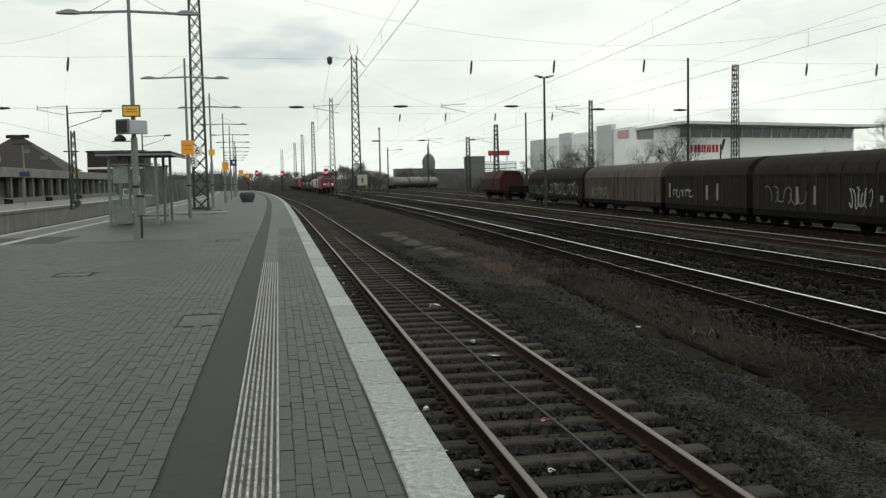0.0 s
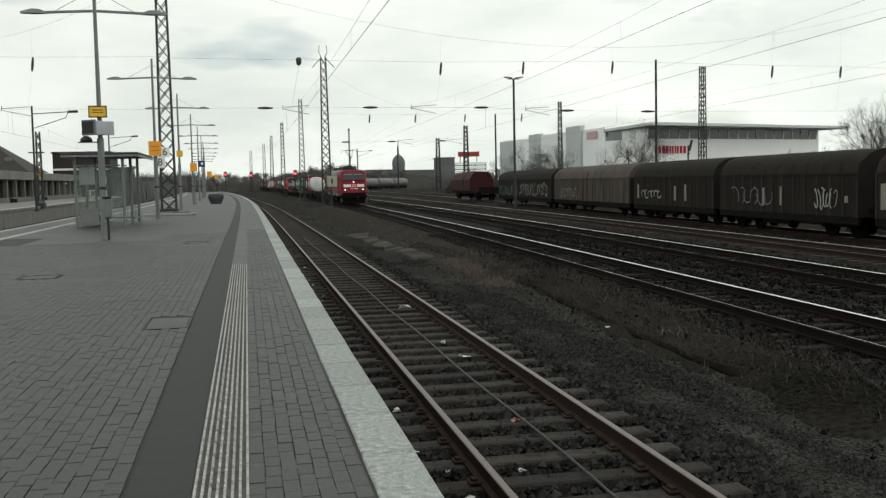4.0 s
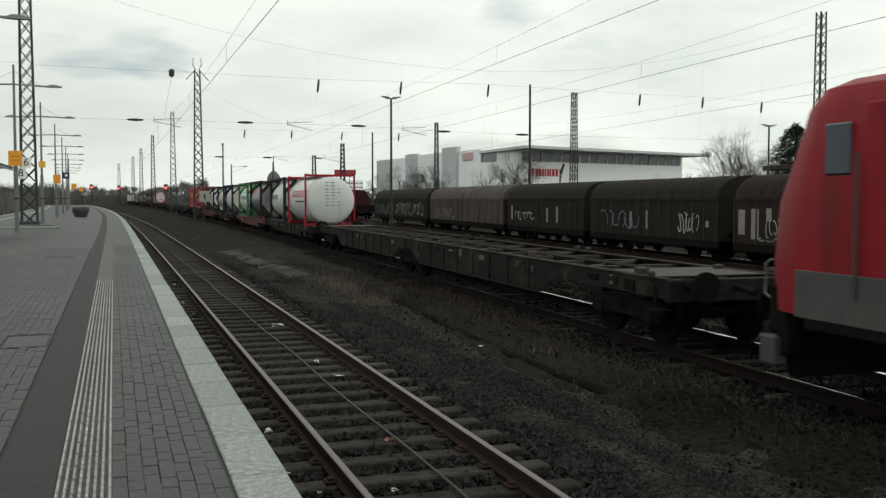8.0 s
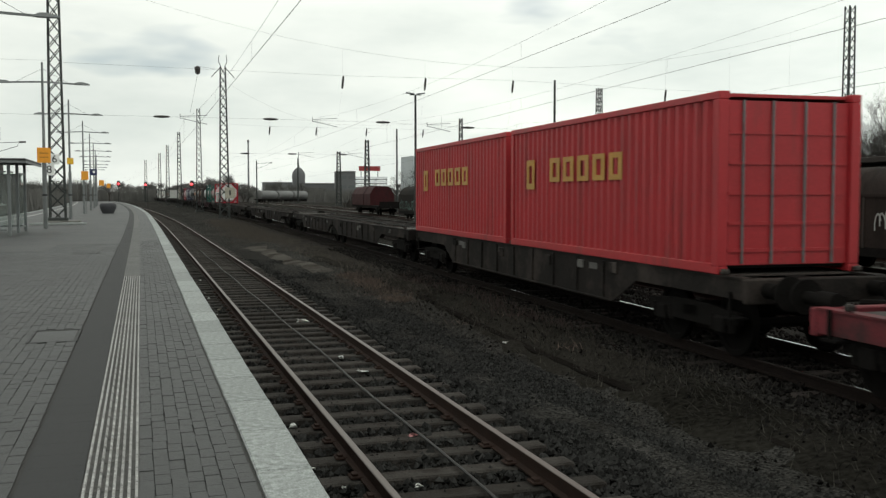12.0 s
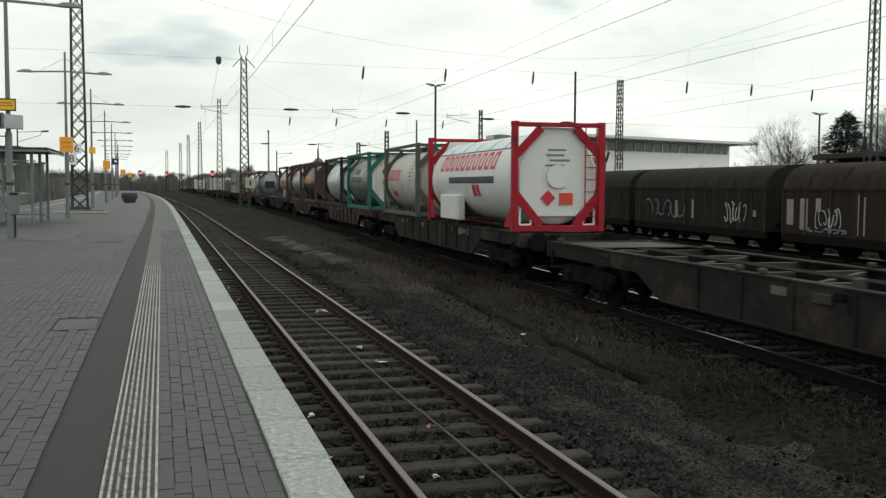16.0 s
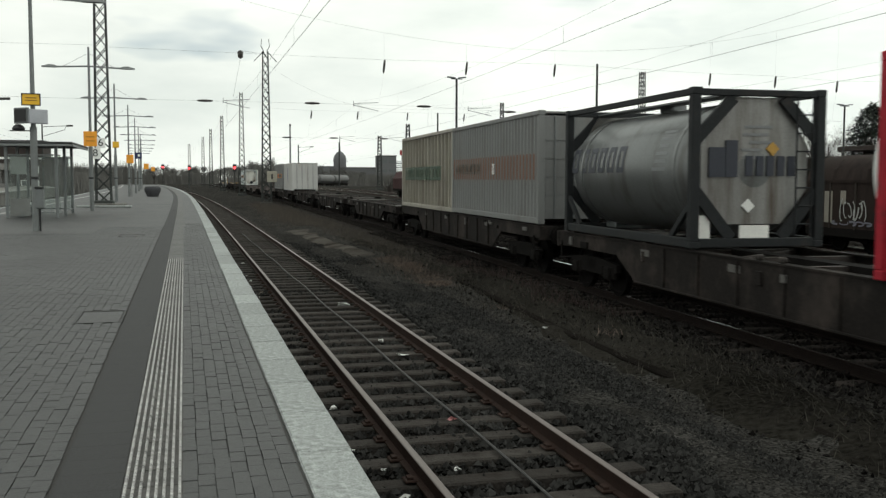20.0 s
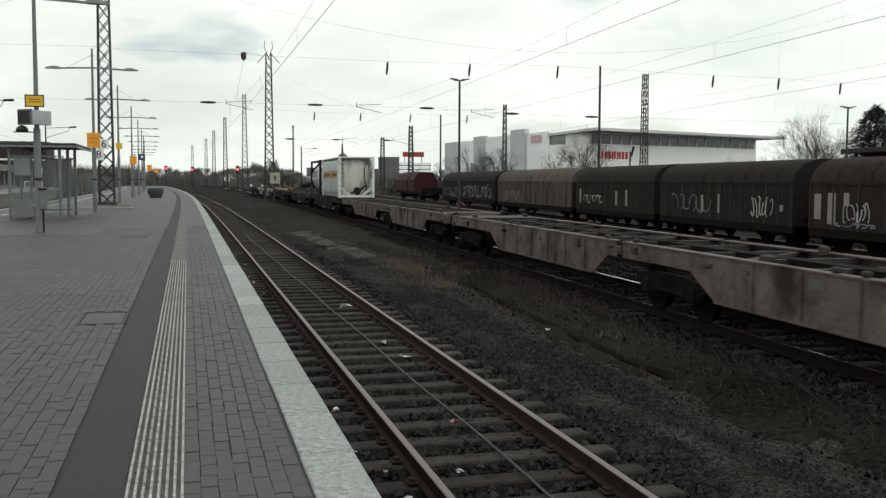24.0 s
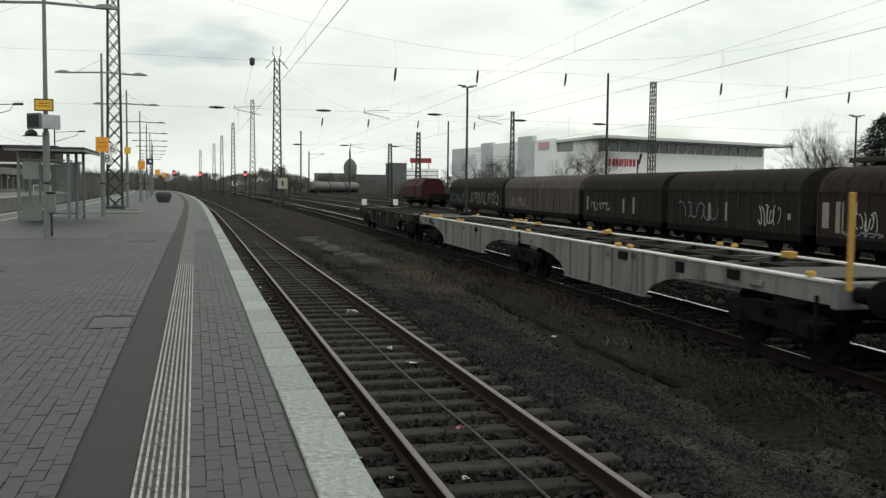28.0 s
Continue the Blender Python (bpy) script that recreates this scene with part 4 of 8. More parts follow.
        for sx in (-1, 1):
            part("front_grab_rail", Mesh().tube([(sx * 1.30, yy(-0.02), 1.15), (sx * 1.30, yy(-0.14), 1.20), (sx * 1.30, yy(-0.14), 1.58), (sx * 1.30, yy(0.0), 1.64)], 0.018, 6), STEEL, t)
            part("step_plate", Mesh().box((sx * 1.36, yy(0.12), 0.52), (0.20, 0.30, 0.36), ch=0.02), LOCO_GREY, t, "dusty grey step plate")
        part("brake_hose", Mesh().tube([(0.35, yy(-0.06), 1.05), (0.37, yy(-0.2), 0.9), (0.40, yy(-0.2), 0.62), (0.50, yy(-0.1), 0.5)], 0.03, 6), BLACK, t)
        part("coupling_hook", Mesh().box((0, yy(-0.15), 1.02), (0.10, 0.36, 0.20), ch=0.03).tube([(0, yy(-0.28), 1.0), (0.05, yy(-0.34), 0.8), (0, yy(-0.28), 0.6)], 0.03, 6), UNDER, t)
        part("snow_plough", Mesh().prism([(-1.25, 0.95), (1.25, 0.95), (1.15, 0.18), (-1.15, 0.18)], yy(0.15), yy(0.30), "y"), UNDER, t)
        buffers(t, yy(0.1), -1 if end == 0 else 1, UNDER)
        bogie(t, yy(4.35), 2.9)
    eq = Mesh()
    for y, l in ((7.6, 1.6), (9.6, 1.8), (11.4, 1.2)):
        eq.box((0, y, 0.62), (2.6, l, 0.55), ch=0.05)
    part("transformer_box", eq, UNDER, t)
    return t


rides(locomotive(), -1.4)


# ---- flat container wagons ----
BEAM_DARK = mat("grimy_brown_beam", (0.0180, 0.0154, 0.0144), 0.85, 0.0, 0.4, 1.4, 30, 0.06, stain=(0.048, 0.039, 0.035), stain_amt=0.40, spec=0.08)
BEAM_RED = mat("faded_red_beam", (0.15, 0.017, 0.024), 0.65, 0, 0.35, 1.0, 30, 0.04, stain=(0.014, 0.011, 0.0105), stain_amt=0.56)
BEAM_MAROON = mat("maroon_beam", (0.034, 0.0125, 0.0150), 0.75, 0, 0.35, 1.2, 30, 0.04, stain=(0.016, 0.0115, 0.0115), stain_amt=0.5, streak=True, spec=0.15)
BEAM_GREY = mat("pale_grey_beam", (0.165, 0.165, 0.162), 0.65, 0, 0.25, 1.0, 30, 0.03, stain=(0.045, 0.040, 0.036), stain_amt=0.48, streak=True)
BEAM_PINK = mat("dusty_brown_grey_beam", (0.112, 0.090, 0.085), 0.7, 0, 0.4, 1.6, 30, 0.03, stain=(0.026, 0.019, 0.016), stain_amt=0.5, spec=0.15)
BEAM_WHITE = mat("white_edge_rail", (0.50, 0.50, 0.47), 0.55, 0, 0.12, 1.5, 30, 0.02, stain=(0.3, 0.27, 0.22), stain_amt=0.3)
SPIGOT_Y = mat("yellow_spigot", (0.42, 0.24, 0.05), 0.5, 0, 0.2, 4, 30, 0.02)
STENCIL = mat("faded_stencil", (0.09, 0.085, 0.08), 0.7)
DECK_STEEL = mat("worn_deck_steel", (0.032, 0.0265, 0.024), 0.75, 0.1, 0.4, 2.5, 30, 0.08, stain=(0.06, 0.045, 0.038), stain_amt=0.5)


def flat_wagon(s0, s1, beam, label, deck=1.16, units=1, rail=None, spigot=None, belly=0.46, offs=None, group="container wagons of the train"):
    """A skeletal container wagon from s0 to s1, of one or two joined frames."""
    L = s1 - s0
    t = thing("container_wagon", label, "freight wagon", group)
    h = L / 2
    frames = [(-h + 0.62, h - 0.62)] if units == 1 else [(-h + 0.62, -0.15), (0.15, h - 0.62)]
    for a, b in frames:
        c, half = (a + b) / 2, (b - a) / 2
        if units == 1:
            i0, i1 = c - half + 4.2, c + half - 4.2
        else:
            lo, hi = (5.3, 1.5) if a < 0 else (1.5, 5.3)
            lo, hi = offs[0 if a < 0 else 1] if offs else (lo, hi)
            i0, i1 = a + lo, b - hi
        for sx in (-1, 1):
            x = sx * 1.17
            zs, fall = deck - 0.30, belly - deck + 0.30
            poly = [(a, zs), (a, deck), (b, deck), (b, zs)] + ([(i1 + 2.6 * (1 - math.sin(q)), zs + fall * (1 - math.cos(q))) for q in (0.0, 0.35, 0.7, 1.05, 1.35, 1.57)] + [(i0 - 2.6 * (1 - math.sin(q)), zs + fall * (1 - math.cos(q))) for q in (1.57, 1.35, 1.05, 0.7, 0.35, 0.0)] if beam is BEAM_GREY else [(i1 + 0.9, zs), (i1, belly), (i0, belly), (i0 - 0.9, zs)])
            sb = part("side_beam", Mesh().prism(poly, x - 0.012, x + 0.012, "x"), beam, t, "fish-bellied side beam")
            part("top_flange", Mesh().box((x - sx * 0.06, c, deck + 0.006), (0.19, b - a, 0.028)), rail or beam, sb)
            part("bottom_flange", Mesh().box((x - sx * 0.04, (i0 + i1) / 2, belly), (0.16, i1 - i0, 0.028)), beam, sb)
            y = i0 + 0.4
            while y < i1 - 0.3:
                part("stiffener", Mesh().box((x + sx * 0.03, y, (deck + belly) / 2), (0.045, 0.05, deck - belly - 0.06)), beam, sb)
                y += 1.25
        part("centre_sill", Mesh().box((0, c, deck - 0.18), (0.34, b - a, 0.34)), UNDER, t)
        y = a + 0.3
        k = 0
        while y < b:
            part("cross_member", Mesh().box((0, y, deck - 0.10), (2.26, 0.12, 0.16)), DECK_STEEL, t)
            if k % 2 == 0 and y + 2 < b:
                part("diagonal_brace", Mesh().beam((-1.05, y, deck - 0.06), (1.05, y + 1.55, deck - 0.06), 0.09, 0.06), DECK_STEEL, t)
            y += 1.62
            k += 1
        for q in (a + 0.55, c - 0.3, c + 0.3, b - 0.55):
            for sx in (-1, 1):
                part("spigot", Mesh().box((sx * 1.14, q, deck + 0.07), (0.12, 0.11, 0.08), ch=0.02), spigot or DECK_STEEL, t)
        for q in (a + 1.4, b - 1.4):
            if units == 1 or (q < 0) == (q - a < 2) or (q > 0) == (b - q < 2):
                part("end_deck", Mesh().box((0, q, deck + 0.004), (2.2, 1.7, 0.02)), DECK_STEEL, t, "worn steel deck plate")
    ends = [-h + 2.3, h - 2.3] + ([-1.9 if beam is BEAM_PINK else 0.0] if units == 2 else [])
    for y in ends:
        bogie(t, y)
    for sg in (-1, 1):
        part("end_sill", Mesh().box((0, sg * (h - 0.56), deck - 0.17), (2.4, 0.14, 0.36), ch=0.02), beam, t)
        buffers(t, sg * (h - 0.6), sg, UNDER)
        for sx in (-1, 1):
            part("end_step", Mesh().box((sx * 1.12, sg * (h - 0.9), 0.62), (0.24, 0.32, 0.03)).box((sx * 1.22, sg * (h - 0.9), 0.80), (0.03, 0.05, 0.4)), UNDER, t)
    mid = (frames[0][0] + frames[0][1]) / 2
    part("brake_gear", Mesh().cyl((-0.5, mid - 0.6, 0.72), (-0.5, mid + 0.5, 0.72), 0.16, n=10).beam((0.4, -h + 3, 0.62), (0.4, h - 3, 0.62), 0.05, 0.05), UNDER, t)
    rnd = random.Random(int(s0 * 10))
    for _ in range(int(L / 2.2)):
        q, w, hh = rnd.uniform(-h + 1.0, h - 1.0), rnd.uniform(0.06, 0.42), rnd.uniform(0.05, 0.22)
        part("bracket", Mesh().box((-1.20, q, deck - 0.03 - hh / 2 - rnd.uniform(0.0, 0.12)), (0.05, w, hh), ch=0.01), rnd.choice((UNDER, DECK_STEEL, STENCIL, beam)), t)
        if rnd.random() < 0.5:
            part("deck_fitting", Mesh().box((rnd.choice((-1, 1)) * rnd.uniform(0.85, 1.12), q, deck + 0.05), (0.16, rnd.uniform(0.1, 0.3), rnd.uniform(0.06, 0.16)), ch=0.015), spigot or DECK_STEEL, t)
    for q in (0.28, 0.55, 0.72):
        plate = Mesh().box((-1.188, -h + L * q, deck - 0.16), (0.008, 0.36, 0.12))
        part("data_plate", plate, STENCIL, t)
    return rides(t, (s0 + s1) / 2 - 0.35)


# ---- tank containers ----
def fr(name, c, amt=0.3, st=(0.04, 0.033, 0.03)):
    return mat(name, c, 0.65, 0, 0.25, 2.0, 30, 0.03, stain=st, stain_amt=amt, spec=0.15)


F_RED = fr("red_frame", (0.30, 0.016, 0.028), 0.15)
F_DARK = fr("anthracite_frame", (0.020, 0.0215, 0.023), 0.2)
F_NAVY = fr("navy_frame", (0.014, 0.0175, 0.032), 0.25)
F_BLUE = fr("blue_grey_frame", (0.045, 0.05, 0.08), 0.25)
F_GREEN = fr("green_frame", (0.04, 0.17, 0.055), 0.15)
F_TEAL = fr("teal_frame", (0.022, 0.115, 0.095), 0.25)
F_BROWN = fr("brown_frame", (0.058, 0.036, 0.031), 0.3)
F_MAROON = fr("maroon_frame", (0.022, 0.013, 0.0125), 0.3)
F_GREY = fr("grey_green_frame", (0.085, 0.088, 0.082), 0.3)
F_WHITE = fr("white_frame", (0.66, 0.66, 0.63), 0.2, (0.3, 0.25, 0.2))
T_WHITE = mat("white_tank_paint", (0.60, 0.61, 0.60), 0.45, 0, 0.06, 0.8, 30, 0.01, stain=(0.45, 0.44, 0.40), stain_amt=0.2, streak=True)
T_DIRTY = mat("dirty_white_tank", (0.60, 0.59, 0.55), 0.5, 0, 0.15, 0.9, 30, 0.02, stain=(0.24, 0.19, 0.14), stain_amt=0.42, streak=True)
T_GREY = mat("weathered_grey_tank", (0.215, 0.212, 0.205), 0.38, 0.45, 0.22, 0.9, 30, 0.02, stain=(0.085, 0.070, 0.058), stain_amt=0.5, streak=True)
T_SILVER = mat("brushed_silver_tank", (0.30, 0.305, 0.31), 0.40, 0.6, 0.12, 0.9, 30, 0.02, stain=(0.17, 0.155, 0.145), stain_amt=0.35, streak=True)
T_BLACK = mat("black_brown_tank", (0.020, 0.0175, 0.0160), 0.38, 0, 0.3, 0.9, 30, 0.02, stain=(0.045, 0.034, 0.028), stain_amt=0.35, streak=True)
T_RIBBED = mat("white_ribbed_tank", (0.43, 0.475, 0.49), 0.45, 0, 0.08, 0.8, 30, 0.01, stain=(0.27, 0.265, 0.25), stain_amt=0.42, streak=True)
T_OFF = mat("dull_off_white_tank", (0.43, 0.42, 0.395), 0.5, 0, 0.12, 0.9, 30, 0.02, stain=(0.25, 0.22, 0.18), stain_amt=0.35, streak=True)
T_CLAD = mat("pale_metal_cladding", (0.56, 0.575, 0.57), 0.34, 0.45, 0.10, 0.8, 30, 0.01, stain=(0.33, 0.33, 0.32), stain_amt=0.35, streak=True)
T_STEEL = mat("dull_steel_tank", (0.15, 0.155, 0.155), 0.36, 0.5, 0.2, 0.9, 30, 0.02, stain=(0.08, 0.075, 0.07), stain_amt=0.42, streak=True)
T_SHIELD = mat("pale_blue_sun_shield", (0.56, 0.62, 0.64), 0.45, 0, 0.06, 0.8, 30, 0.01)
T_SLATE = mat("slate_blue_tank", (0.16, 0.18, 0.21), 0.4, 0.4, 0.12, 0.9, 30, 0.01, stain=(0.13, 0.13, 0.14), stain_amt=0.3, streak=True)
INK_RED = mat("red_lettering", (0.45, 0.03, 0.05), 0.5, 0, 0.1, 3, 30, 0.0)
INK_DARK = mat("dark_lettering", (0.03, 0.033, 0.045), 0.5, 0, 0.15, 3, 30, 0.0)
INK_BLUE = mat("blue_lettering", (0.03, 0.05, 0.17), 0.5, 0, 0.15, 3, 30, 0.0)
INK_ORANGE = mat("orange_band", (0.42, 0.155, 0.025), 0.5, 0, 0.12, 2, 30, 0.0)
INK_BROWN = mat("brown_orange_band", (0.155, 0.066, 0.034), 0.6, 0, 0.15, 2, 30, 0.0)
END_TAN = mat("tan_end_plate", (0.22, 0.15, 0.10), 0.5, 0, 0.3, 3, 30, 0.0)
INK_ORED = mat("orange_red_placard", (0.55, 0.06, 0.03), 0.5, 0, 0.1, 3, 30, 0.0)
INK_SOOT = mat("sooty_stain", (0.11, 0.095, 0.08), 0.8, 0, 0.6, 5, 30, 0.0)
INK_RUST = mat("rusty_placard", (0.13, 0.06, 0.045), 0.8, 0, 0.3, 5, 30, 0.0)
INK_BLACK = mat("black_plate", (0.012, 0.012, 0.015), 0.5, 0, 0.1, 3, 30, 0.0)
INK_GREY = mat("grey_lettering", (0.16, 0.165, 0.17), 0.5, 0, 0.15, 3, 30, 0.0)
INK_GREEN = mat("green_lettering", (0.022, 0.060, 0.033), 0.5, 0, 0.15, 3, 30, 0.0)
INK_WHITE = mat("white_lettering", (0.7, 0.7, 0.68), 0.5, 0, 0.1, 3, 30, 0.0)


def tank_profile(L, r, dish):
    p = [(-L / 2, 0.02)]
    for i in range(1, 7):
        a = i / 6 * math.pi / 2
        p.append((-L / 2 + dish * (1 - math.cos(a)), r * math.sin(a)))
    q = [(-u, v) for u, v in reversed(p)]
    return p + q


def letters_on_drum(m, y0, y1, a0, a1, r, c, n, rnd):
    """A row of plain hollow boxes as large as the lettering."""
    pitch = (y1 - y0) / n
    for i in range(n):
        u, w, bar = y0 + i * pitch, pitch * 0.74, (a1 - a0) * 0.2
        m.wrap(u, u + w * 0.30, a0, a1, r, c)
        m.wrap(u + w * 0.70, u + w, a0, a1, r, c)
        for q in (a0, a1 - bar):
            m.wrap(u + w * 0.30, u + w * 0.70, q, q + bar, r, c, n=2)


def tank_container(s0, z0, frame_m, tank_m, label, L=6.058, H=2.69, r=1.17, rails=True, face="dish", marks=(), band=None, rings=2, end_m=None, full=False, boxes=(), ends=(), beams=False, seed=0, group="tank containers on the train"):
    """A framed tank. marks: (material, y0, y1, angle0, angle1, count) lettering rows on the drum's near side, y from -1 (front) to 1."""
    t = thing("tank_container", label, "tank container", group)
    W, h = 2.62 if face == "bulge" else 2.5, L / 2
    rnd = random.Random(seed)
    zc = z0 + H / 2 if full else z0 + (0.10 if face == "bulge" else 0.16) + r
    cen = (0, 0, zc)
    tl = L - 0.30 if face != "bulge" else L + 1.0
    dish = 0.28 if face != "bulge" else 0.36
    tk = part("tank", Mesh().lathe(tank_profile(tl, r, dish), cen, 40, "y"), tank_m, t, smooth=True)
    for i in range(rings):
        y = -h * 0.72 + i * (h * 1.44 / max(1, rings - 1))
        part("band", Mesh().lathe([(y - 0.05, r + 0.002), (y - 0.05, r + 0.012), (y + 0.05, r + 0.012), (y + 0.05, r + 0.002)], cen, 40, "y"), STEEL if tank_m is T_BLACK else tank_m, tk)
    # end frames
    bw = 0.13 if frame_m is F_NAVY else 0.20
    for e in (-1, 1):
        ye = e * (h - 0.08)
        for sx in (-1, 1):
            part("corner_post", Mesh().box((sx * (W / 2 - (0.08 if face != "bulge" else 0.042)), ye, z0 + H / 2), (0.16 if face != "bulge" else 0.08, 0.15, H - 0.24), ch=0.012), frame_m, t)
            for zz in (z0 + 0.06, z0 + H - 0.06):
                part("corner_casting", Mesh().box((sx * (W / 2 - 0.089), e * (h - 0.089), zz), (0.178, 0.178, 0.118), ch=0.012), frame_m, t)
            if not rails and face == "bulge":
                continue
            # corner braces make an eight-sided opening
            part("end_brace", Mesh().beam((sx * (W / 2 - 0.12), ye, z0 + H - 0.85), (sx * (W / 2 - 0.78), ye, z0 + H - 0.16), bw, 0.07, (0, 1, 0)), frame_m, t)
            part("end_brace", Mesh().beam((sx * (W / 2 - 0.12), ye, z0 + 0.95), (sx * (W / 2 - 0.78), ye, z0 + 0.16), bw, 0.07, (0, 1, 0)), frame_m, t)
        part("end_bar", Mesh().box((0, ye, z0 + 0.09), (W - 0.34, 0.13, 0.15), ch=0.01), frame_m, t)
        part("end_bar", Mesh().box((0, ye, z0 + H - 0.08), (W - 0.34, 0.13, 0.11), ch=0.01), frame_m, t)
    for sx in (-1, 1):
        x = sx * (W / 2 - 0.07)
        if beams:
            for e in (-1, 1):
                part("top_stay", Mesh().beam((x, e * (h - 0.12), z0 + H - 0.1), (sx * 0.75, e * (h - 1.2), zc + r * 0.78), 0.08, 0.10), frame_m, t)
                part("bottom_stay", Mesh().beam((x, e * (h - 0.12), z0 + 0.9), (x * 0.9, e * (h - 1.25), z0 + 0.12), 0.08, 0.12), frame_m, t)
                part("floor_stay", Mesh().beam((x, e * (h - 0.12), z0 + 0.1), (x * 0.75, e * (h - 1.6), z0 + 0.14), 0.10, 0.12), frame_m, t)
        elif rails:
            part("top_rail", Mesh().box((x, 0, z0 + H - 0.07), (0.09, L - 0.36, 0.11), ch=0.01), frame_m, t)
            part("bottom_rail", Mesh().box((x, 0, z0 + 0.09), (0.10, L - 0.36, 0.16), ch=0.01), frame_m, t)
            for e in (-1, 1):
                part("side_gusset", Mesh().beam((x, e * (h - 0.15), z0 + 0.75), (x, e * (h - 0.85), z0 + 0.16), 0.07, 0.10), frame_m, t)
        else:
            for e in (-1, 1):
                part("saddle_gusset", Mesh().prism([(e * (h - 0.14), z0 + 0.10), (e * (h - 0.75), z0 + 0.10), (e * (h - 0.75), z0 + 0.2), (e * (h - 0.14), z0 + 0.75)], x - 0.03, x + 0.03, "x"), frame_m, t)
    # walkway, hatch and ladder on top and end
    ztop = zc + r
    if rings:
        part("walkway", Mesh().box((-0.35, 0, max(ztop, z0 + H - 0.12) + 0.02), (0.42, L - 0.5, 0.03)), STEEL, t, "perforated top walkway")
    part("manhole", Mesh().cyl((0.0, 0.2, ztop - 0.05), (0.0, 0.2, ztop + 0.12), 0.26, n=16), STEEL, tk)
    lad = Mesh()
    for k in range(7):
        lad.cyl((0.72, -h + 0.04, z0 + 0.4 + k * 0.31), (1.02, -h + 0.04, z0 + 0.4 + k * 0.31), 0.014, n=6)
    for x in (0.72, 1.02):
        lad.cyl((x, -h + 0.04, z0 + 0.2), (x, -h + 0.04, z0 + H - 0.1), 0.018, n=6)
    part("ladder", lad, frame_m, t)
    # front end: dished, round and flat, or a flat eight-sided plate
    em = end_m or tank_m
    yf = -h + 0.10
    if face == "plate":
        oc = [(-0.52, z0 + 0.40), (0.52, z0 + 0.40), (1.0, z0 + 0.98), (1.0, z0 + 1.70), (0.52, z0 + H - 0.14), (-0.52, z0 + H - 0.14), (-1.0, z0 + 1.70), (-1.0, z0 + 0.98)]
        for e in (-1, 1):
            part("end_plate", Mesh().prism(oc, e * (h - 0.16), e * (h - 0.22), "y"), em, tk, "flat eight-sided end plate")
    elif face == "round":
        for e in (-1, 1):
            part("end_plate", Mesh().cyl((0, e * (h - 0.10), zc), (0, e * (h - 0.24), zc), r * 0.985, n=40), em, tk, "round flat end plate", smooth=True)
    yb = yf - 0.012 if face != "bulge" else None
    if yb is not None:
        lab = Mesh()
        for i in range(5):
            wd = rnd.uniform(0.3, 0.62)
            lab.box((rnd.uniform(-0.1, 0.1), -h + 0.092 if face == "round" else -h + 0.152, zc + 0.72 - i * 0.13), (wd, 0.012, 0.05))
        if face in ("round", "plate"):
            part("end_lettering", lab, INK_GREY, tk)
    if face == "bulge":
        lab = Mesh()
        for i in range(8):
            for j in range(rnd.choice((2, 3))):
                lx, lz = -0.25 + j * 0.30, 0.92 - i * 0.165
                lab.box((lx, -tl / 2 + dish * (1 - math.sqrt(1 - (lx * lx + lz * lz) / (r * r))) - 0.006, zc + lz), (rnd.uniform(0.12, 0.22), 0.03, 0.036))
        part("end_lettering", lab, INK_GREY, tk)
    # valve box under the drum
    part("valve_box", Mesh().box((0, h - 0.55, z0 + 0.28), (0.7, 0.5, 0.4), ch=0.03), STEEL, t)
    # lettering and bands on the platform side
    for lay, (mm, y0, y1, a0, a1, cnt) in enumerate(marks):
        g = Mesh()
        if cnt:
            letters_on_drum(g, y0 * h, y1 * h, a0, a1, r + 0.006 + 0.002 * lay, cen, cnt, rnd)
        else:
            g.wrap(y0 * h, y1 * h, a0, a1, r + 0.004 + 0.002 * lay, cen, n=8)
        part("lettering" if cnt else "painted_band", g, mm, tk)
    data = Mesh()
    for i in range(0 if rings == 0 or face == "bulge" else 6):
        a = 34 - i * 7
        data.wrap(-h * 0.62, -h * 0.62 + rnd.uniform(0.35, 0.7), a, a + 3.2, r + 0.005, cen, n=2)
    if data.v:
        tagged(part("data_block", data, INK_GREY, tk), kind="stuff")
    for shape, ex, ez, ew, eh, em2 in ends:
        yq = -h + (0.135 if face == "plate" else 0.08)
        g = Mesh()
        if shape == "disc":
            g.cyl((ex, yq - 0.05, zc + ez), (ex, yq + 0.05, zc + ez), ew, n=24)
        elif shape == "diamond":
            g.prism([(ex - ew / 2, zc + ez), (ex, zc + ez - eh / 2), (ex + ew / 2, zc + ez), (ex, zc + ez + eh / 2)], yq - 0.01, yq + 0.03, "y")
        elif shape == "blot":
            k = 20
            g.prism([(ex + ew / 2 * rnd.uniform(0.78, 1.05) * math.cos(6.283 * i / k), zc + ez + eh / 2 * rnd.uniform(0.78, 1.05) * math.sin(6.283 * i / k)) for i in range(k)], yq - 0.006, yq + 0.03, "y")
        elif shape == "ring":
            g.box((ex, yq, zc + ez + eh / 2), (ew, 0.05, 0.05)).box((ex, yq, zc + ez - eh / 2), (ew, 0.05, 0.05)).box((ex - ew / 2, yq, zc + ez), (0.05, 0.05, eh)).box((ex + ew / 2, yq, zc + ez), (0.05, 0.05, eh))
        else:
            g.box((ex, yq, zc + ez), (ew, 0.03, eh))
        part("end_placard_or_glint", g, em2, tk)
    for (x0b, yb0, zb0, sxb, syb, szb, mb) in boxes:
        part("side_box", Mesh().box((x0b, yb0, z0 + zb0), (sxb, syb, szb), ch=0.02), mb, t)
    return rides(t, s0 + h)


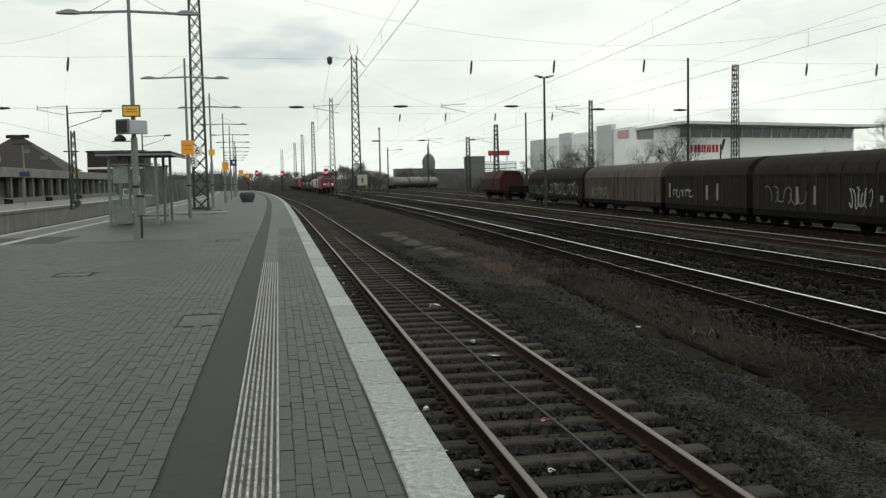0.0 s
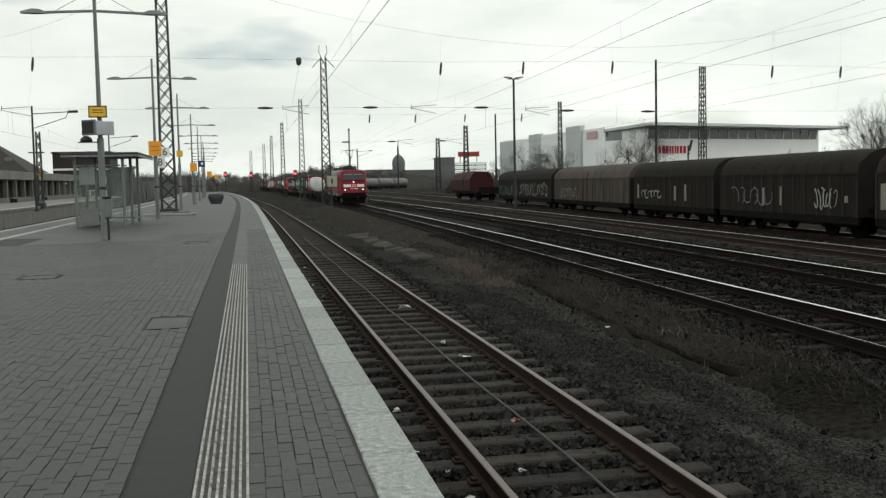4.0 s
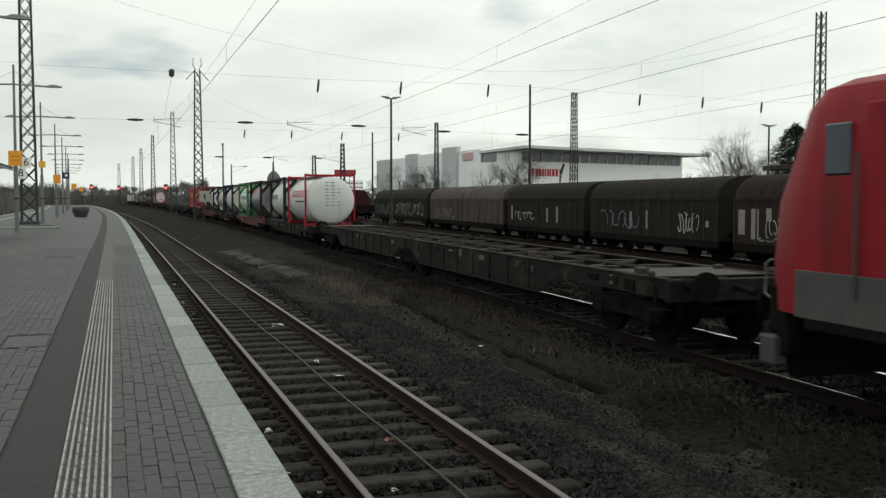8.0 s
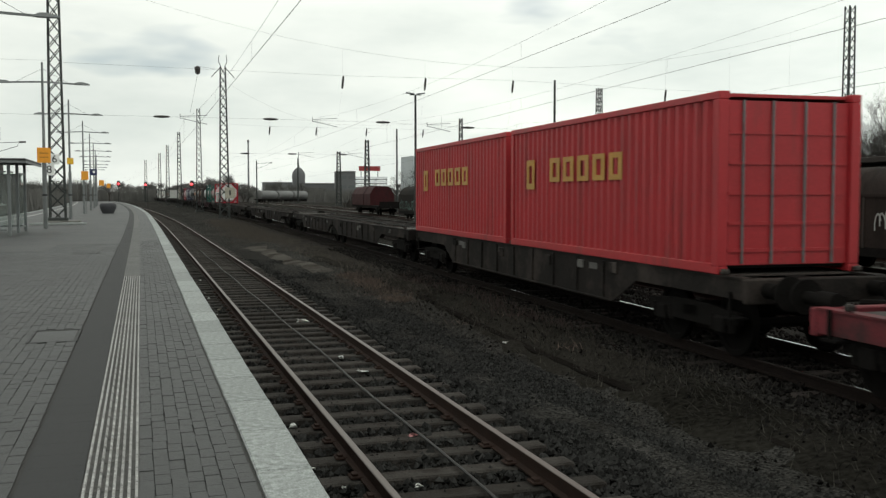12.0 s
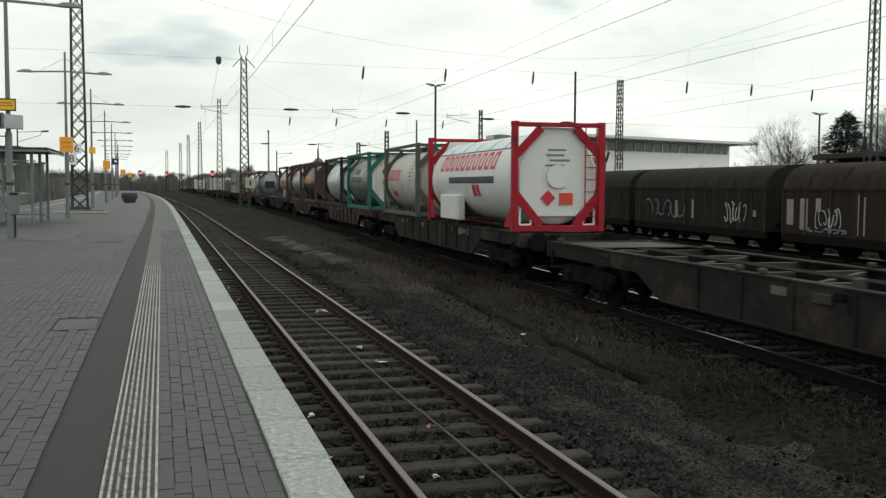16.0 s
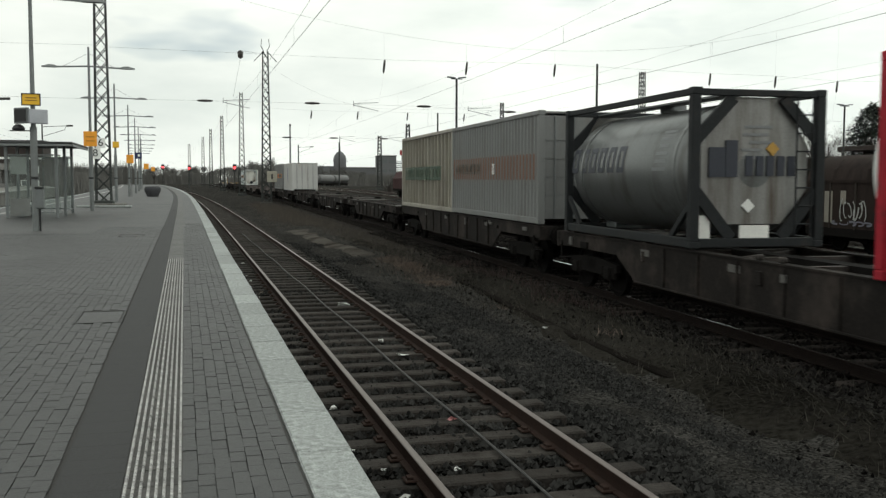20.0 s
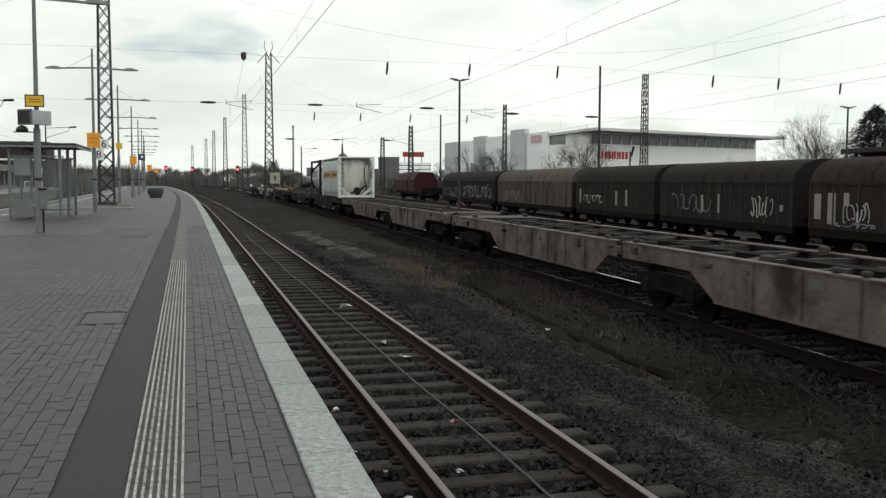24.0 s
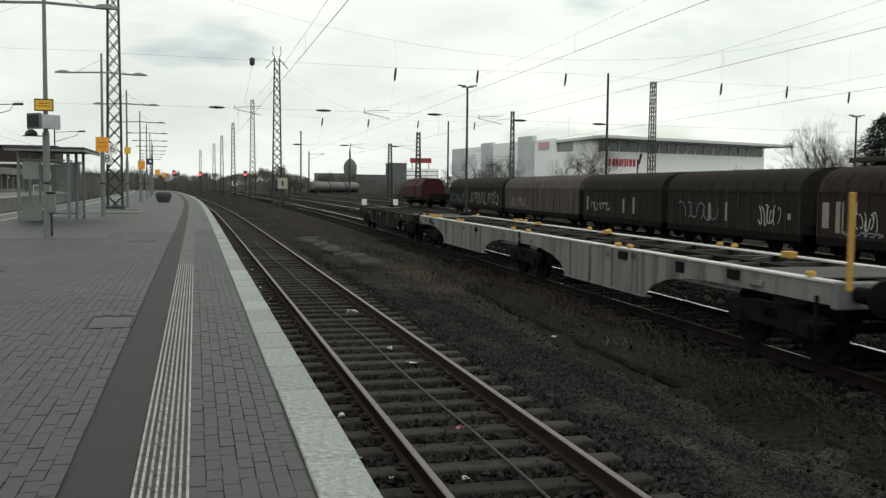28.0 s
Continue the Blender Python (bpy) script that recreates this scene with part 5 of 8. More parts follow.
# ---- box containers and swap bodies ----
def corrugated(m, x, y0, y1, z0, z1, pitch, depth, sgn):
    ys, y = [], y0
    k = pitch / 4
    vs = []
    i = 0
    while y < y1 - 1e-6:
        for f, d in ((0.0, 0), (0.32, 0), (0.5, 1), (0.82, 1)):
            yy = min(y1, y + f * pitch)
            vs.append((yy, d * depth))
        y += pitch
    vs.append((y1, 0))
    V = []
    for yy, d in vs:
        V += [(x - sgn * d, yy, z0), (x - sgn * d, yy, z1)]
    m.add(V, [(2 * j, 2 * j + 1, 2 * j + 3, 2 * j + 2) for j in range(len(vs) - 1)])
    return m


def box_container(s0, z0, L, H, wall_m, frame_m, label, pitch=0.28, depth=0.052, stripe=None, marks=(), name="box_container", seed=0, end_m=None, posts=0.0):
    t = thing(name, label, "container", "box containers on the train")
    W, h = 2.45, L / 2
    rnd = random.Random(seed)
    x = W / 2 - 0.02
    for sg in (-1, 1):
        if posts:
            sw = part("side_wall", Mesh().box((sg * (x - 0.13), 0, z0 + H / 2), (0.05, L - 0.2, H - 0.22)), wall_m, t, "flat recessed side wall")
            for i in range(1, int(L / posts)):
                part("side_post", Mesh().box((sg * (x - 0.048), -h + i * posts, z0 + H / 2), (0.11, 0.085, H - 0.24), ch=0.012), wall_m, sw)
        else:
            part("side_wall", corrugated(Mesh(), sg * x, -h + 0.1, h - 0.1, z0 + 0.14, z0 + H - 0.10, pitch, depth, sg), wall_m, t, "corrugated side wall")
        part("bottom_rail", Mesh().box((sg * (W / 2 - 0.05), 0, z0 + 0.08), (0.10, L - 0.3, 0.15), ch=0.01), frame_m, t)
        part("top_rail", Mesh().box((sg * (W / 2 - 0.045), 0, z0 + H - 0.06), (0.09, L - 0.3, 0.11), ch=0.01), frame_m, t)
        for e in (-1, 1):
            part("corner_post", Mesh().box((sg * (W / 2 - 0.085), e * (h - 0.085), z0 + H / 2), (0.17, 0.17, H - 0.24), ch=0.012), frame_m, t)
            for zz in (z0 + 0.06, z0 + H - 0.06):
                part("corner_casting", Mesh().box((sg * (W / 2 - 0.089), e * (h - 0.089), zz), (0.178, 0.178, 0.118), ch=0.012), frame_m, t)
    part("roof", Mesh().box((0, 0, z0 + H - 0.045), (W - 0.2, L - 0.3, 0.05)), wall_m, t)
    part("floor_frame", Mesh().box((0, 0, z0 + 0.12), (W - 0.24, L - 0.3, 0.08)), UNDER, t)
    for e in (-1, 1):
        ew = part("end_wall", Mesh().box((0, e * (h - 0.10), z0 + H / 2), (W - 0.34, 0.05, H - 0.26)), end_m or wall_m, t)
        rods = Mesh()
        for xx in (-0.78, -0.28, 0.28, 0.78):
            rods.cyl((xx, e * (h - 0.055), z0 + 0.15), (xx, e * (h - 0.055), z0 + H - 0.12), 0.022, n=6)
        part("door_rods", rods, STEEL, ew)
        hb = Mesh()
        for zz in (0.35, 0.75, 1.2, 1.65, 2.1):
            hb.box((0, e * (h - 0.068), z0 + zz), (W - 0.42, 0.03, 0.05))
        part("door_ribs", hb, frame_m, ew)
    if stripe:
        mm, za, zb = stripe
        for sg in (-1, 1):
            part("painted_stripe", corrugated(Mesh(), sg * (x + 0.010), -h + 0.11, h - 0.11, z0 + za, z0 + zb, pitch, depth, sg), mm, t)
    for mm, y0, y1, za, zb, cnt in marks:
        g = Mesh()
        pw = (y1 - y0) * h / cnt
        for i in range(cnt):
            yy = y0 * h + i * pw
            w = pw * 0.74
            for sg in (-1,):
                xx = sg * (W / 2 - 0.008)
                zq, hq = z0 + (za + zb) / 2, zb - za
                g.box((xx, yy + w * 0.15, zq), (0.012, w * 0.30, hq)).box((xx, yy + w * 0.85, zq), (0.012, w * 0.30, hq))
                for q in (-0.4, 0.4):
                    g.box((xx, yy + w * 0.5, zq + q * hq), (0.012, w * 0.40, hq * 0.2))
        part("lettering", g, mm, t)
    return rides(t, s0 + h)


def ribbed_tank(s0, z0, L, H):
    """A box-like white container: bulging ribs along the side, a dished end deep inside the frame."""
    t = thing("ribbed_container", "long white ribbed bulk container with an orange stripe", "container", "box containers on the train")
    W, h = 2.45, L / 2
    zc = z0 + H / 2
    for sg in (-1, 1):
        x = sg * (W / 2 - 0.30)
        w = Mesh()
        n, pr = 15, []
        for i in range(n):
            y0, p = -h + 0.2 + (L - 0.4) * i / n, (L - 0.4) / n
            for f, d in ((0.0, 0.0), (0.10, 0.0), (0.13, 0.11), (0.21, 0.20), (0.36, 0.255), (0.55, 0.27), (0.74, 0.255), (0.89, 0.20), (0.97, 0.11)):
                pr.append((y0 + f * p, d))
        pr.append((h - 0.2, 0.0))
        zs = [(z0 + 0.15, 0.0), (z0 + 0.22, 0.45), (z0 + 0.32, 0.85), (z0 + 0.45, 1.0), (z0 + 1.28, 1.0), (z0 + 1.31, 0.45), (z0 + 1.74, 0.45), (z0 + 1.77, 1.0), (z0 + H - 0.45, 1.0), (z0 + H - 0.24, 0.7), (z0 + H - 0.14, 0.15)]
        k = len(zs)
        w.add([(x + sg * d * q, y, z) for y, d in pr for z, q in zs], [(i * k + j, i * k + j + 1, (i + 1) * k + j + 1, (i + 1) * k + j) for i in range(len(pr) - 1) for j in range(k - 1)])
        side = part("side_wall", w, T_RIBBED, t, "white bulging ribbed side", smooth=True)
        part("stripe", Mesh().box((sg * (W / 2 - 0.075), 0, z0 + 1.525), (0.02, L - 0.42, 0.43)), INK_ORANGE, side, "orange-brown stripe")
        if sg < 0:
            for i in range(22):
                if i not in (9, 10, 11, 12):
                    part("stripe_bar", Mesh().box((-W / 2 + 0.061, -3.3 + i * 0.31, z0 + 1.53), (0.012, 0.19, 0.2)), INK_SOOT, side)
            part("stripe_mark", Mesh().box((-W / 2 + 0.06, 0.05, z0 + 1.53), (0.012, 0.10, 0.30)).box((-W / 2 + 0.058, 0.05, z0 + 1.53), (0.012, 0.30, 0.10)), INK_ORED, side)
        part("top_rail", Mesh().cyl((sg * (W / 2 - 0.07), -h + 0.1, z0 + H - 0.07), (sg * (W / 2 - 0.07), h - 0.1, z0 + H - 0.07), 0.05, n=10), F_WHITE, t, smooth=True)
        part("bottom_rail", Mesh().box((sg * (W / 2 - 0.22), 0, z0 + 0.07), (0.14, L - 0.36, 0.13), ch=0.02), F_GREY, t)
        for e in (-1, 1):
            part("corner_post", Mesh().box((sg * (W / 2 - 0.08), e * (h - 0.09), zc), (0.16, 0.18, H), ch=0.02), F_WHITE, t)
            part("corner_brace", Mesh().beam((sg * (W / 2 - 0.14), e * (h - 0.09), z0 + 0.72), (sg * (W / 2 - 0.80), e * (h - 0.09), z0 + 0.14), 0.14, 0.07, (0, 1, 0)), F_WHITE, t)
    part("roof", Mesh().box((0, 0, z0 + H - 0.10), (W - 0.3, L - 0.4, 0.08), ch=0.02), T_RIBBED, t)
    part("floor", Mesh().box((0, 0, z0 + 0.12), (W - 0.3, L - 0.4, 0.1)), T_RIBBED, t)
    for e in (-1, 1):
        part("end_bar", Mesh().box((0, e * (h - 0.09), z0 + 0.08), (W - 0.32, 0.16, 0.15), ch=0.02), F_WHITE, t)
        part("end_bar", Mesh().box((0, e * (h - 0.09), z0 + H - 0.06), (W - 0.32, 0.16, 0.10), ch=0.02), F_WHITE, t)
        ep = part("dished_end", Mesh().lathe([(e * (h - 0.75), 1.22), (e * (h - 0.55), 1.16), (e * (h - 0.42), 0.9), (e * (h - 0.36), 0.5), (e * (h - 0.34), 0.05)], (0, 0, zc), 36, "y"), T_DIRTY, t, "grubby white dished end", smooth=True)
        part("end_back", Mesh().box((0, e * (h - 0.62), zc), (W - 0.34, 0.06, H - 0.3)), T_RIBBED, t)
    yf = -h + 0.22
    part("valve_body", Mesh().cyl((0.1, yf, z0 + 0.42), (0.1, yf + 0.3, z0 + 0.5), 0.24, n=16), INK_BLACK, t, "dark outlet valve", smooth=True)
    part("valve_pipe", Mesh().tube([(-0.35, yf, z0 + 0.32), (0.1, yf - 0.02, z0 + 0.36), (0.55, yf, z0 + 0.75), (0.75, yf, z0 + 0.78)], 0.06, 8), INK_BLACK, t)
    part("vent_pipe", Mesh().tube([(0.72, yf, z0 + 0.5), (0.62, yf, z0 + 1.1), (0.55, yf, z0 + 1.9), (0.72, yf, z0 + 2.4)], 0.035, 8), BLACK, t)
    lad = Mesh()
    for x in (-1.05, -0.75):
        lad.cyl((x, -h - 0.03, z0 + 0.15), (x, -h - 0.03, z0 + H - 0.05), 0.022, n=6)
    for k in range(8):
        lad.cyl((-1.05, -h - 0.03, z0 + 0.3 + k * 0.29), (-0.75, -h - 0.03, z0 + 0.3 + k * 0.29), 0.018, n=6)
    part("ladder", lad, F_WHITE, t, "white end ladder")
    return rides(t, s0 + h)


def train():
    dk = "grimy dark skeletal container wagon"
    flat_wagon(20.0, 53.6, BEAM_DARK, "empty grimy dark articulated container wagon", 1.12, 2)
    flat_wagon(54.3, 73.6, BEAM_DARK, dk + " carrying two tanks", 0.98)
    flat_wagon(74.0, 93.0, BEAM_RED, "faded red container wagon carrying two tanks", 0.98)
    flat_wagon(93.5, 112.4, BEAM_DARK, dk + " carrying two tanks", 0.98)
    flat_wagon(113.0, 131.2, BEAM_RED, "faded red container wagon carrying two tanks", 0.98)
    flat_wagon(131.6, 152.0, BEAM_DARK, dk + " carrying red containers", 1.2)
    for a in (152.5, 186.6, 220.7):
        flat_wagon(a, a + 33.6, BEAM_DARK, "empty grimy dark articulated container wagon", 1.16, 2)
    flat_wagon(255.4, 275.6, BEAM_DARK, dk + " carrying two tanks", 1.22)
    flat_wagon(276.0, 294.8, BEAM_MAROON, "dull maroon container wagon carrying two tanks", 1.28)
    flat_wagon(295.2, 312.6, BEAM_MAROON, "dull maroon container wagon carrying two tanks", 1.26)
    flat_wagon(313.0, 332.6, BEAM_DARK, dk + " carrying one tank", 1.26)
    flat_wagon(333.0, 349.0, BEAM_DARK, dk + " carrying one tank", 1.26)
    flat_wagon(349.4, 368.2, BEAM_DARK, dk + " carrying two tanks", 1.20)
    flat_wagon(368.5, 388.0, BEAM_DARK, dk + " carrying two long containers", 1.24)
    for a in (388.5, 406.2, 423.9):
        flat_wagon(a, a + 17.3, BEAM_DARK, "empty grimy dark container wagon", 1.16)
    flat_wagon(441.6, 462.0, BEAM_DARK, dk + " carrying two containers", 1.2)
    flat_wagon(462.4, 492.2, BEAM_PINK, "empty dusty brown-grey articulated container wagon", 1.2, 2, offs=((3.9, 3.7), (1.3, 5.6)))
    flat_wagon(492.6, 522.4, BEAM_PINK, "empty dusty brown-grey articulated container wagon", 1.2, 2, offs=((3.9, 3.7), (1.3, 5.6)))
    flat_wagon(522.8, 541.0, BEAM_DARK, dk + " carrying two tanks", 1.2)
    flat_wagon(541.4, 561.8, BEAM_DARK, "empty grimy dark container wagon", 1.16)
    flat_wagon(562.2, 582.6, BEAM_DARK, "empty grimy dark container wagon", 1.16)
    flat_wagon(583.0, 612.4, BEAM_GREY, "empty pale grey articulated container wagon with white edges, yellow fittings", 1.2, 2, BEAM_WHITE, SPIGOT_Y, belly=0.36, offs=((5.8, 3.6), (3.6, 4.6)))
    for s in (583.35,):
        gw = RIDERS[-1][0]
        part("tall_post", Mesh().box((-1.12, s - 597.7, 1.75), (0.06, 0.08, 1.28), ch=0.012), SPIGOT_Y, gw, "tall yellow stanchion")
        part("hand_wheel_frame", Mesh().box((1.0, s - 597.7 + 0.3, 1.42), (0.9, 0.06, 0.06)).box((0.6, s - 597.7 + 0.3, 1.3), (0.06, 0.06, 0.3)).box((1.4, s - 597.7 + 0.3, 1.3), (0.06, 0.06, 0.3)), SPIGOT_Y, gw)
    last = flat_wagon(612.8, 630.4, BEAM_DARK, "last empty dark container wagon with two white tail boards", 1.16)
    for sx in (-1, 1):
        part("tail_board", Mesh().box((sx * 0.95, 8.2, 1.45), (0.30, 0.05, 0.36), ch=0.02), PANEL_WHITE, last, "white tail board")

    LO, HI = 0.97, 1.27
    tank_container(55.95, LO, F_RED, T_WHITE, "white bulging tank in red end frames", rails=False, face="bulge", r=1.22, marks=[(INK_RED, -0.88, 0.82, 8, 26, 10), (INK_DARK, -0.85, 0.25, -4, 0, 0)], seed=1)
    tank_container(64.15, LO, F_DARK, T_WHITE, "white tank in an anthracite frame", face="plate", marks=[(INK_GREY, 0.0, 0.72, 2, 17, 7), (INK_DARK, 0.76, 0.9, 0, 16, 0)], seed=2, boxes=[(-1.12, -2.6, 1.35, 0.1, 0.7, 1.1, T_GREY)])
    # the silver disc on this end is a bright glint made as a flat part
    tank_container(75.4, LO, F_MAROON, T_SLATE, "slate grey tank in a dark maroon frame", face="round", end_m=T_GREY, ends=[("rect", 0.22, -0.25, 0.62, 0.75, END_TAN), ("rect", -0.25, -0.72, 0.42, 0.12, SPIGOT_Y), ("disc", 0.1, 0.45, 0.2, 0, T_SILVER)], marks=[(INK_ORANGE, 0.30, 0.97, 26, 44, 0), (INK_GREY, 0.4, 0.85, 30, 40, 6)], seed=3)
    tank_container(83.5, LO, F_GREEN, T_WHITE, "white tank in a green frame", face="plate", marks=[(INK_DARK, -0.55, 0.62, 2, 15, 12), (INK_BLUE, -0.1, 0.3, 30, 33, 0), (INK_BLUE, -0.1, 0.3, 44, 47, 0)], seed=4, rings=4)
    tank_container(95.2, LO, F_NAVY, T_DIRTY, "dirty white tank in a navy frame", ends=[("diamond", 0.0, 0.35, 0.5, 0.5, INK_WHITE), ("rect", 0.1, 0.02, 0.7, 0.2, INK_RUST), ("blot", 0.0, -0.3, 0.7, 0.4, INK_SOOT), ("blot", 0.0, -0.72, 1.1, 0.35, INK_SOOT), ("rect", 0.05, -1.0, 0.5, 0.2, INK_BLACK)], face="plate", marks=[(INK_DARK, 0.55, 0.9, 4, 14, 3)], seed=5)
    tank_container(103.1, LO, F_NAVY, T_DIRTY, "dirty white tank in a navy frame, rust streaked", ends=[("diamond", -0.1, -0.05, 0.6, 0.6, INK_RUST), ("blot", 0.35, 0.1, 0.5, 0.5, INK_SOOT), ("disc", -0.45, -0.75, 0.11, 0, INK_BLACK), ("blot", 0.3, -0.3, 0.4, 0.3, INK_SOOT)], beams=True, face="dish", marks=[(INK_BLUE, 0.86, 0.94, -34, 38, 7), (INK_SOOT, -0.12, 0.10, -42, -16, 0), (INK_SOOT, 0.02, 0.16, -16, -4, 0), (INK_SOOT, 0.30, 0.36, -8, 18, 0), (INK_RUST, 0.20, 0.27, -30, 34, 0), (INK_SOOT, -0.50, -0.47, 6, 52, 0), (INK_SOOT, -0.86, -0.50, 50, 53, 0)], seed=6, rings=3)
    tank_container(114.6, LO, F_DARK, T_WHITE, "white tank with dark lettering in an anthracite frame", ends=[("rect", -0.78, 0.12, 0.16, 0.5, INK_DARK), ("rect", -0.55, 0.2, 0.22, 0.3, INK_DARK)] + [("rect", -0.25 + i * 0.2, 0.05, 0.13, 0.26, INK_DARK) for i in range(5)] + [("diamond", -0.4, -0.45, 0.3, 0.3, INK_WHITE), ("rect", 0.0, -0.42, 0.36, 0.14, INK_ORED), ("diamond", 0.42, -0.45, 0.3, 0.3, INK_WHITE), ("rect", 0.05, -0.75, 0.5, 0.1, INK_WHITE)], face="round", marks=[(INK_DARK, -0.12, 0.9, 2, 28, 6), (INK_RED, -0.1, 0.1, -16, -7, 0)], seed=7)
    tank_container(122.75, LO, F_DARK, T_WHITE, "white tank with dark lettering in an anthracite frame", ends=[("rect", -0.78, 0.12, 0.16, 0.5, INK_DARK), ("rect", -0.55, 0.2, 0.22, 0.3, INK_DARK)] + [("rect", -0.25 + i * 0.2, 0.05, 0.13, 0.26, INK_DARK) for i in range(5)] + [("diamond", -0.4, -0.45, 0.3, 0.3, INK_WHITE), ("rect", 0.0, -0.42, 0.36, 0.14, INK_ORED), ("diamond", 0.42, -0.45, 0.3, 0.3, INK_WHITE), ("rect", 0.05, -0.75, 0.5, 0.1, INK_WHITE)], face="round", marks=[(INK_DARK, -0.12, 0.9, 2, 28, 6), (INK_RED, -0.1, 0.1, -16, -7, 0)], seed=8)
    RED_WALL = mat("red_container_paint", (0.36, 0.024, 0.030), 0.5, 0, 0.15, 1.0, 30, 0.02, stain=(0.18, 0.03, 0.03), stain_amt=0.3, streak=True)
    YEL = mat("dull_yellow_lettering", (0.42, 0.22, 0.04), 0.5)
    for s in (132.5, 142.0):
        box_container(s, 1.22, 9.125, 2.7, RED_WALL, RED_WALL, "red corrugated container with faded yellow lettering", marks=[(YEL, -0.3, 0.5, 1.45, 1.95, 5), (YEL, 0.66, 0.8, 1.3, 1.95, 1)], seed=9)
    tank_container(255.95, 1.25, F_RED, T_WHITE, "long white gas tank in a red frame", end_m=T_WHITE, ends=[("disc", 0.0, 0.05, 0.30, 0, T_WHITE), ("diamond", -0.25, -0.5, 0.40, 0.40, INK_RED), ("rect", 0.24, -0.52, 0.36, 0.30, INK_ORED), ("ring", -0.86, -0.98, 0.30, 0.40, WHITE), ("ring", 0.86, -0.98, 0.30, 0.40, WHITE)], L=9.15, H=2.79, rails=False, face="plate", r=1.2, marks=[(INK_RED, -0.62, 0.72, 12, 38, 10), (INK_DARK, -0.62, 0.42, -6, 3, 0), (INK_RED, -0.30, -0.24, -24, -8, 0), (INK_RED, -0.22, -0.14, -24, -8, 0), (T_SHIELD, -0.94, 0.90, 42, 88, 0), (INK_DARK, -0.94, 0.90, 40.5, 42, 0)] + [(INK_DARK, -0.94 + i * 0.306, -0.925 + i * 0.306, 42.5, 87, 0) for i in range(7)], seed=10, rings=0, boxes=[(-1.14, 1.7, 0.5, 0.22, 2.2, 0.75, T_WHITE)])
    tank_container(266.95, HI, F_GREY, T_OFF, "white tank with red lettering in a grey frame", face="dish", marks=[(INK_RED, 0.1, 0.92, 0, 22, 5), (INK_RED, 0.35, 0.6, -32, -20, 0)], seed=11)
    tank_container(277.0, HI, F_TEAL, T_GREY, "weathered grey tank in a teal frame", ends=[("blot", -0.28, 0.45, 0.55, 0.5, INK_SOOT), ("blot", 0.3, 0.5, 0.4, 0.4, INK_SOOT), ("blot", -0.35, -0.05, 0.35, 0.35, INK_SOOT), ("blot", 0.0, -0.72, 0.95, 0.45, INK_SOOT), ("rect", 0.15, -0.3, 0.4, 0.16, INK_WHITE)], face="plate", end_m=T_DIRTY, marks=[(INK_DARK, -0.35, 0.72, -2, 11, 10), (INK_DARK, 0.0, 0.42, 16, 30, 3)], seed=12)
    tank_container(285.4, HI, F_DARK, T_CLAD, "bright white tank in an anthracite frame", face="plate", marks=[(INK_BROWN, 0.76, 0.81, -30, 48, 0)], seed=13, rings=3, boxes=[(-1.12, -2.65, 1.4, 0.1, 0.5, 1.1, T_GREY)])
    tank_container(296.1, HI, F_BROWN, T_BLACK, "black-brown tank with an orange band in a brown frame", face="round", end_m=F_BROWN, r=1.2, full=True, marks=[(INK_ORANGE, -0.2, 0.98, -4, 17, 0), (INK_DARK, 0.25, 0.85, 1, 12, 6)], seed=14)
    tank_container(304.2, HI, F_BROWN, T_SILVER, "silver tank with an orange patch in a brown frame", face="round", end_m=T_SILVER, marks=[(INK_ORANGE, 0.3, 0.9, 22, 40, 0), (INK_GREY, 0.4, 0.85, 27, 36, 6)], seed=15)
    tank_container(313.6, HI, F_BROWN, T_SILVER, "silver tank with an orange band in a brown frame", face="plate", end_m=T_GREY, marks=[(INK_ORANGE, -0.98, 0.98, -8, 12, 0), (INK_BROWN, -0.35, 0.75, -3, 8, 12)], seed=16, boxes=[(-1.13, -1.2, 0.45, 0.16, 1.9, 0.5, T_GREY)])
    tank_container(340.15, HI, F_BLUE, T_SILVER, "silver-grey tank in a dark blue frame with a dark end hatch", ends=[("rect", -0.02, -0.15, 1.05, 0.74, INK_BLACK)], face="dish", end_m=T_SILVER, marks=[(INK_BLUE, -0.35, 0.95, 4, 15, 13)], seed=17)
    tank_container(349.95, 1.22, F_RED, T_WHITE, "white bulging tank in red end frames", rails=False, face="bulge", r=1.22, marks=[(INK_RED, -0.88, 0.82, 8, 26, 10), (INK_DARK, -0.85, 0.35, -8, -2, 0)], seed=18)
    tank_container(360.7, 1.25, F_DARK, T_STEEL, "silver tank with dark lettering in an anthracite frame", ends=[("rect", -0.72, 0.12, 0.30, 0.5, INK_DARK), ("rect", -0.45, 0.18, 0.22, 0.62, INK_DARK)] + [("rect", -0.12 + i * 0.2, 0.06, 0.13, 0.34, INK_DARK) for i in range(5)] + [("rect", 0.0, -1.13, 0.55, 0.36, PANEL_WHITE), ("rect", -0.95, -1.0, 0.24, 0.44, PANEL_WHITE), ("diamond", -0.12, -0.62, 0.24, 0.24, INK_WHITE), ("diamond", 0.32, 0.35, 0.24, 0.24, SPIGOT_Y)], face="plate", end_m=T_GREY, marks=[(INK_DARK, -0.02, 0.95, -2, 24, 6)], seed=19)
    GREY_WALL = mat("grey_container_paint", (0.165, 0.167, 0.165), 0.55, 0, 0.12, 1.0, 30, 0.02, stain=(0.12, 0.112, 0.105), stain_amt=0.35, streak=True)
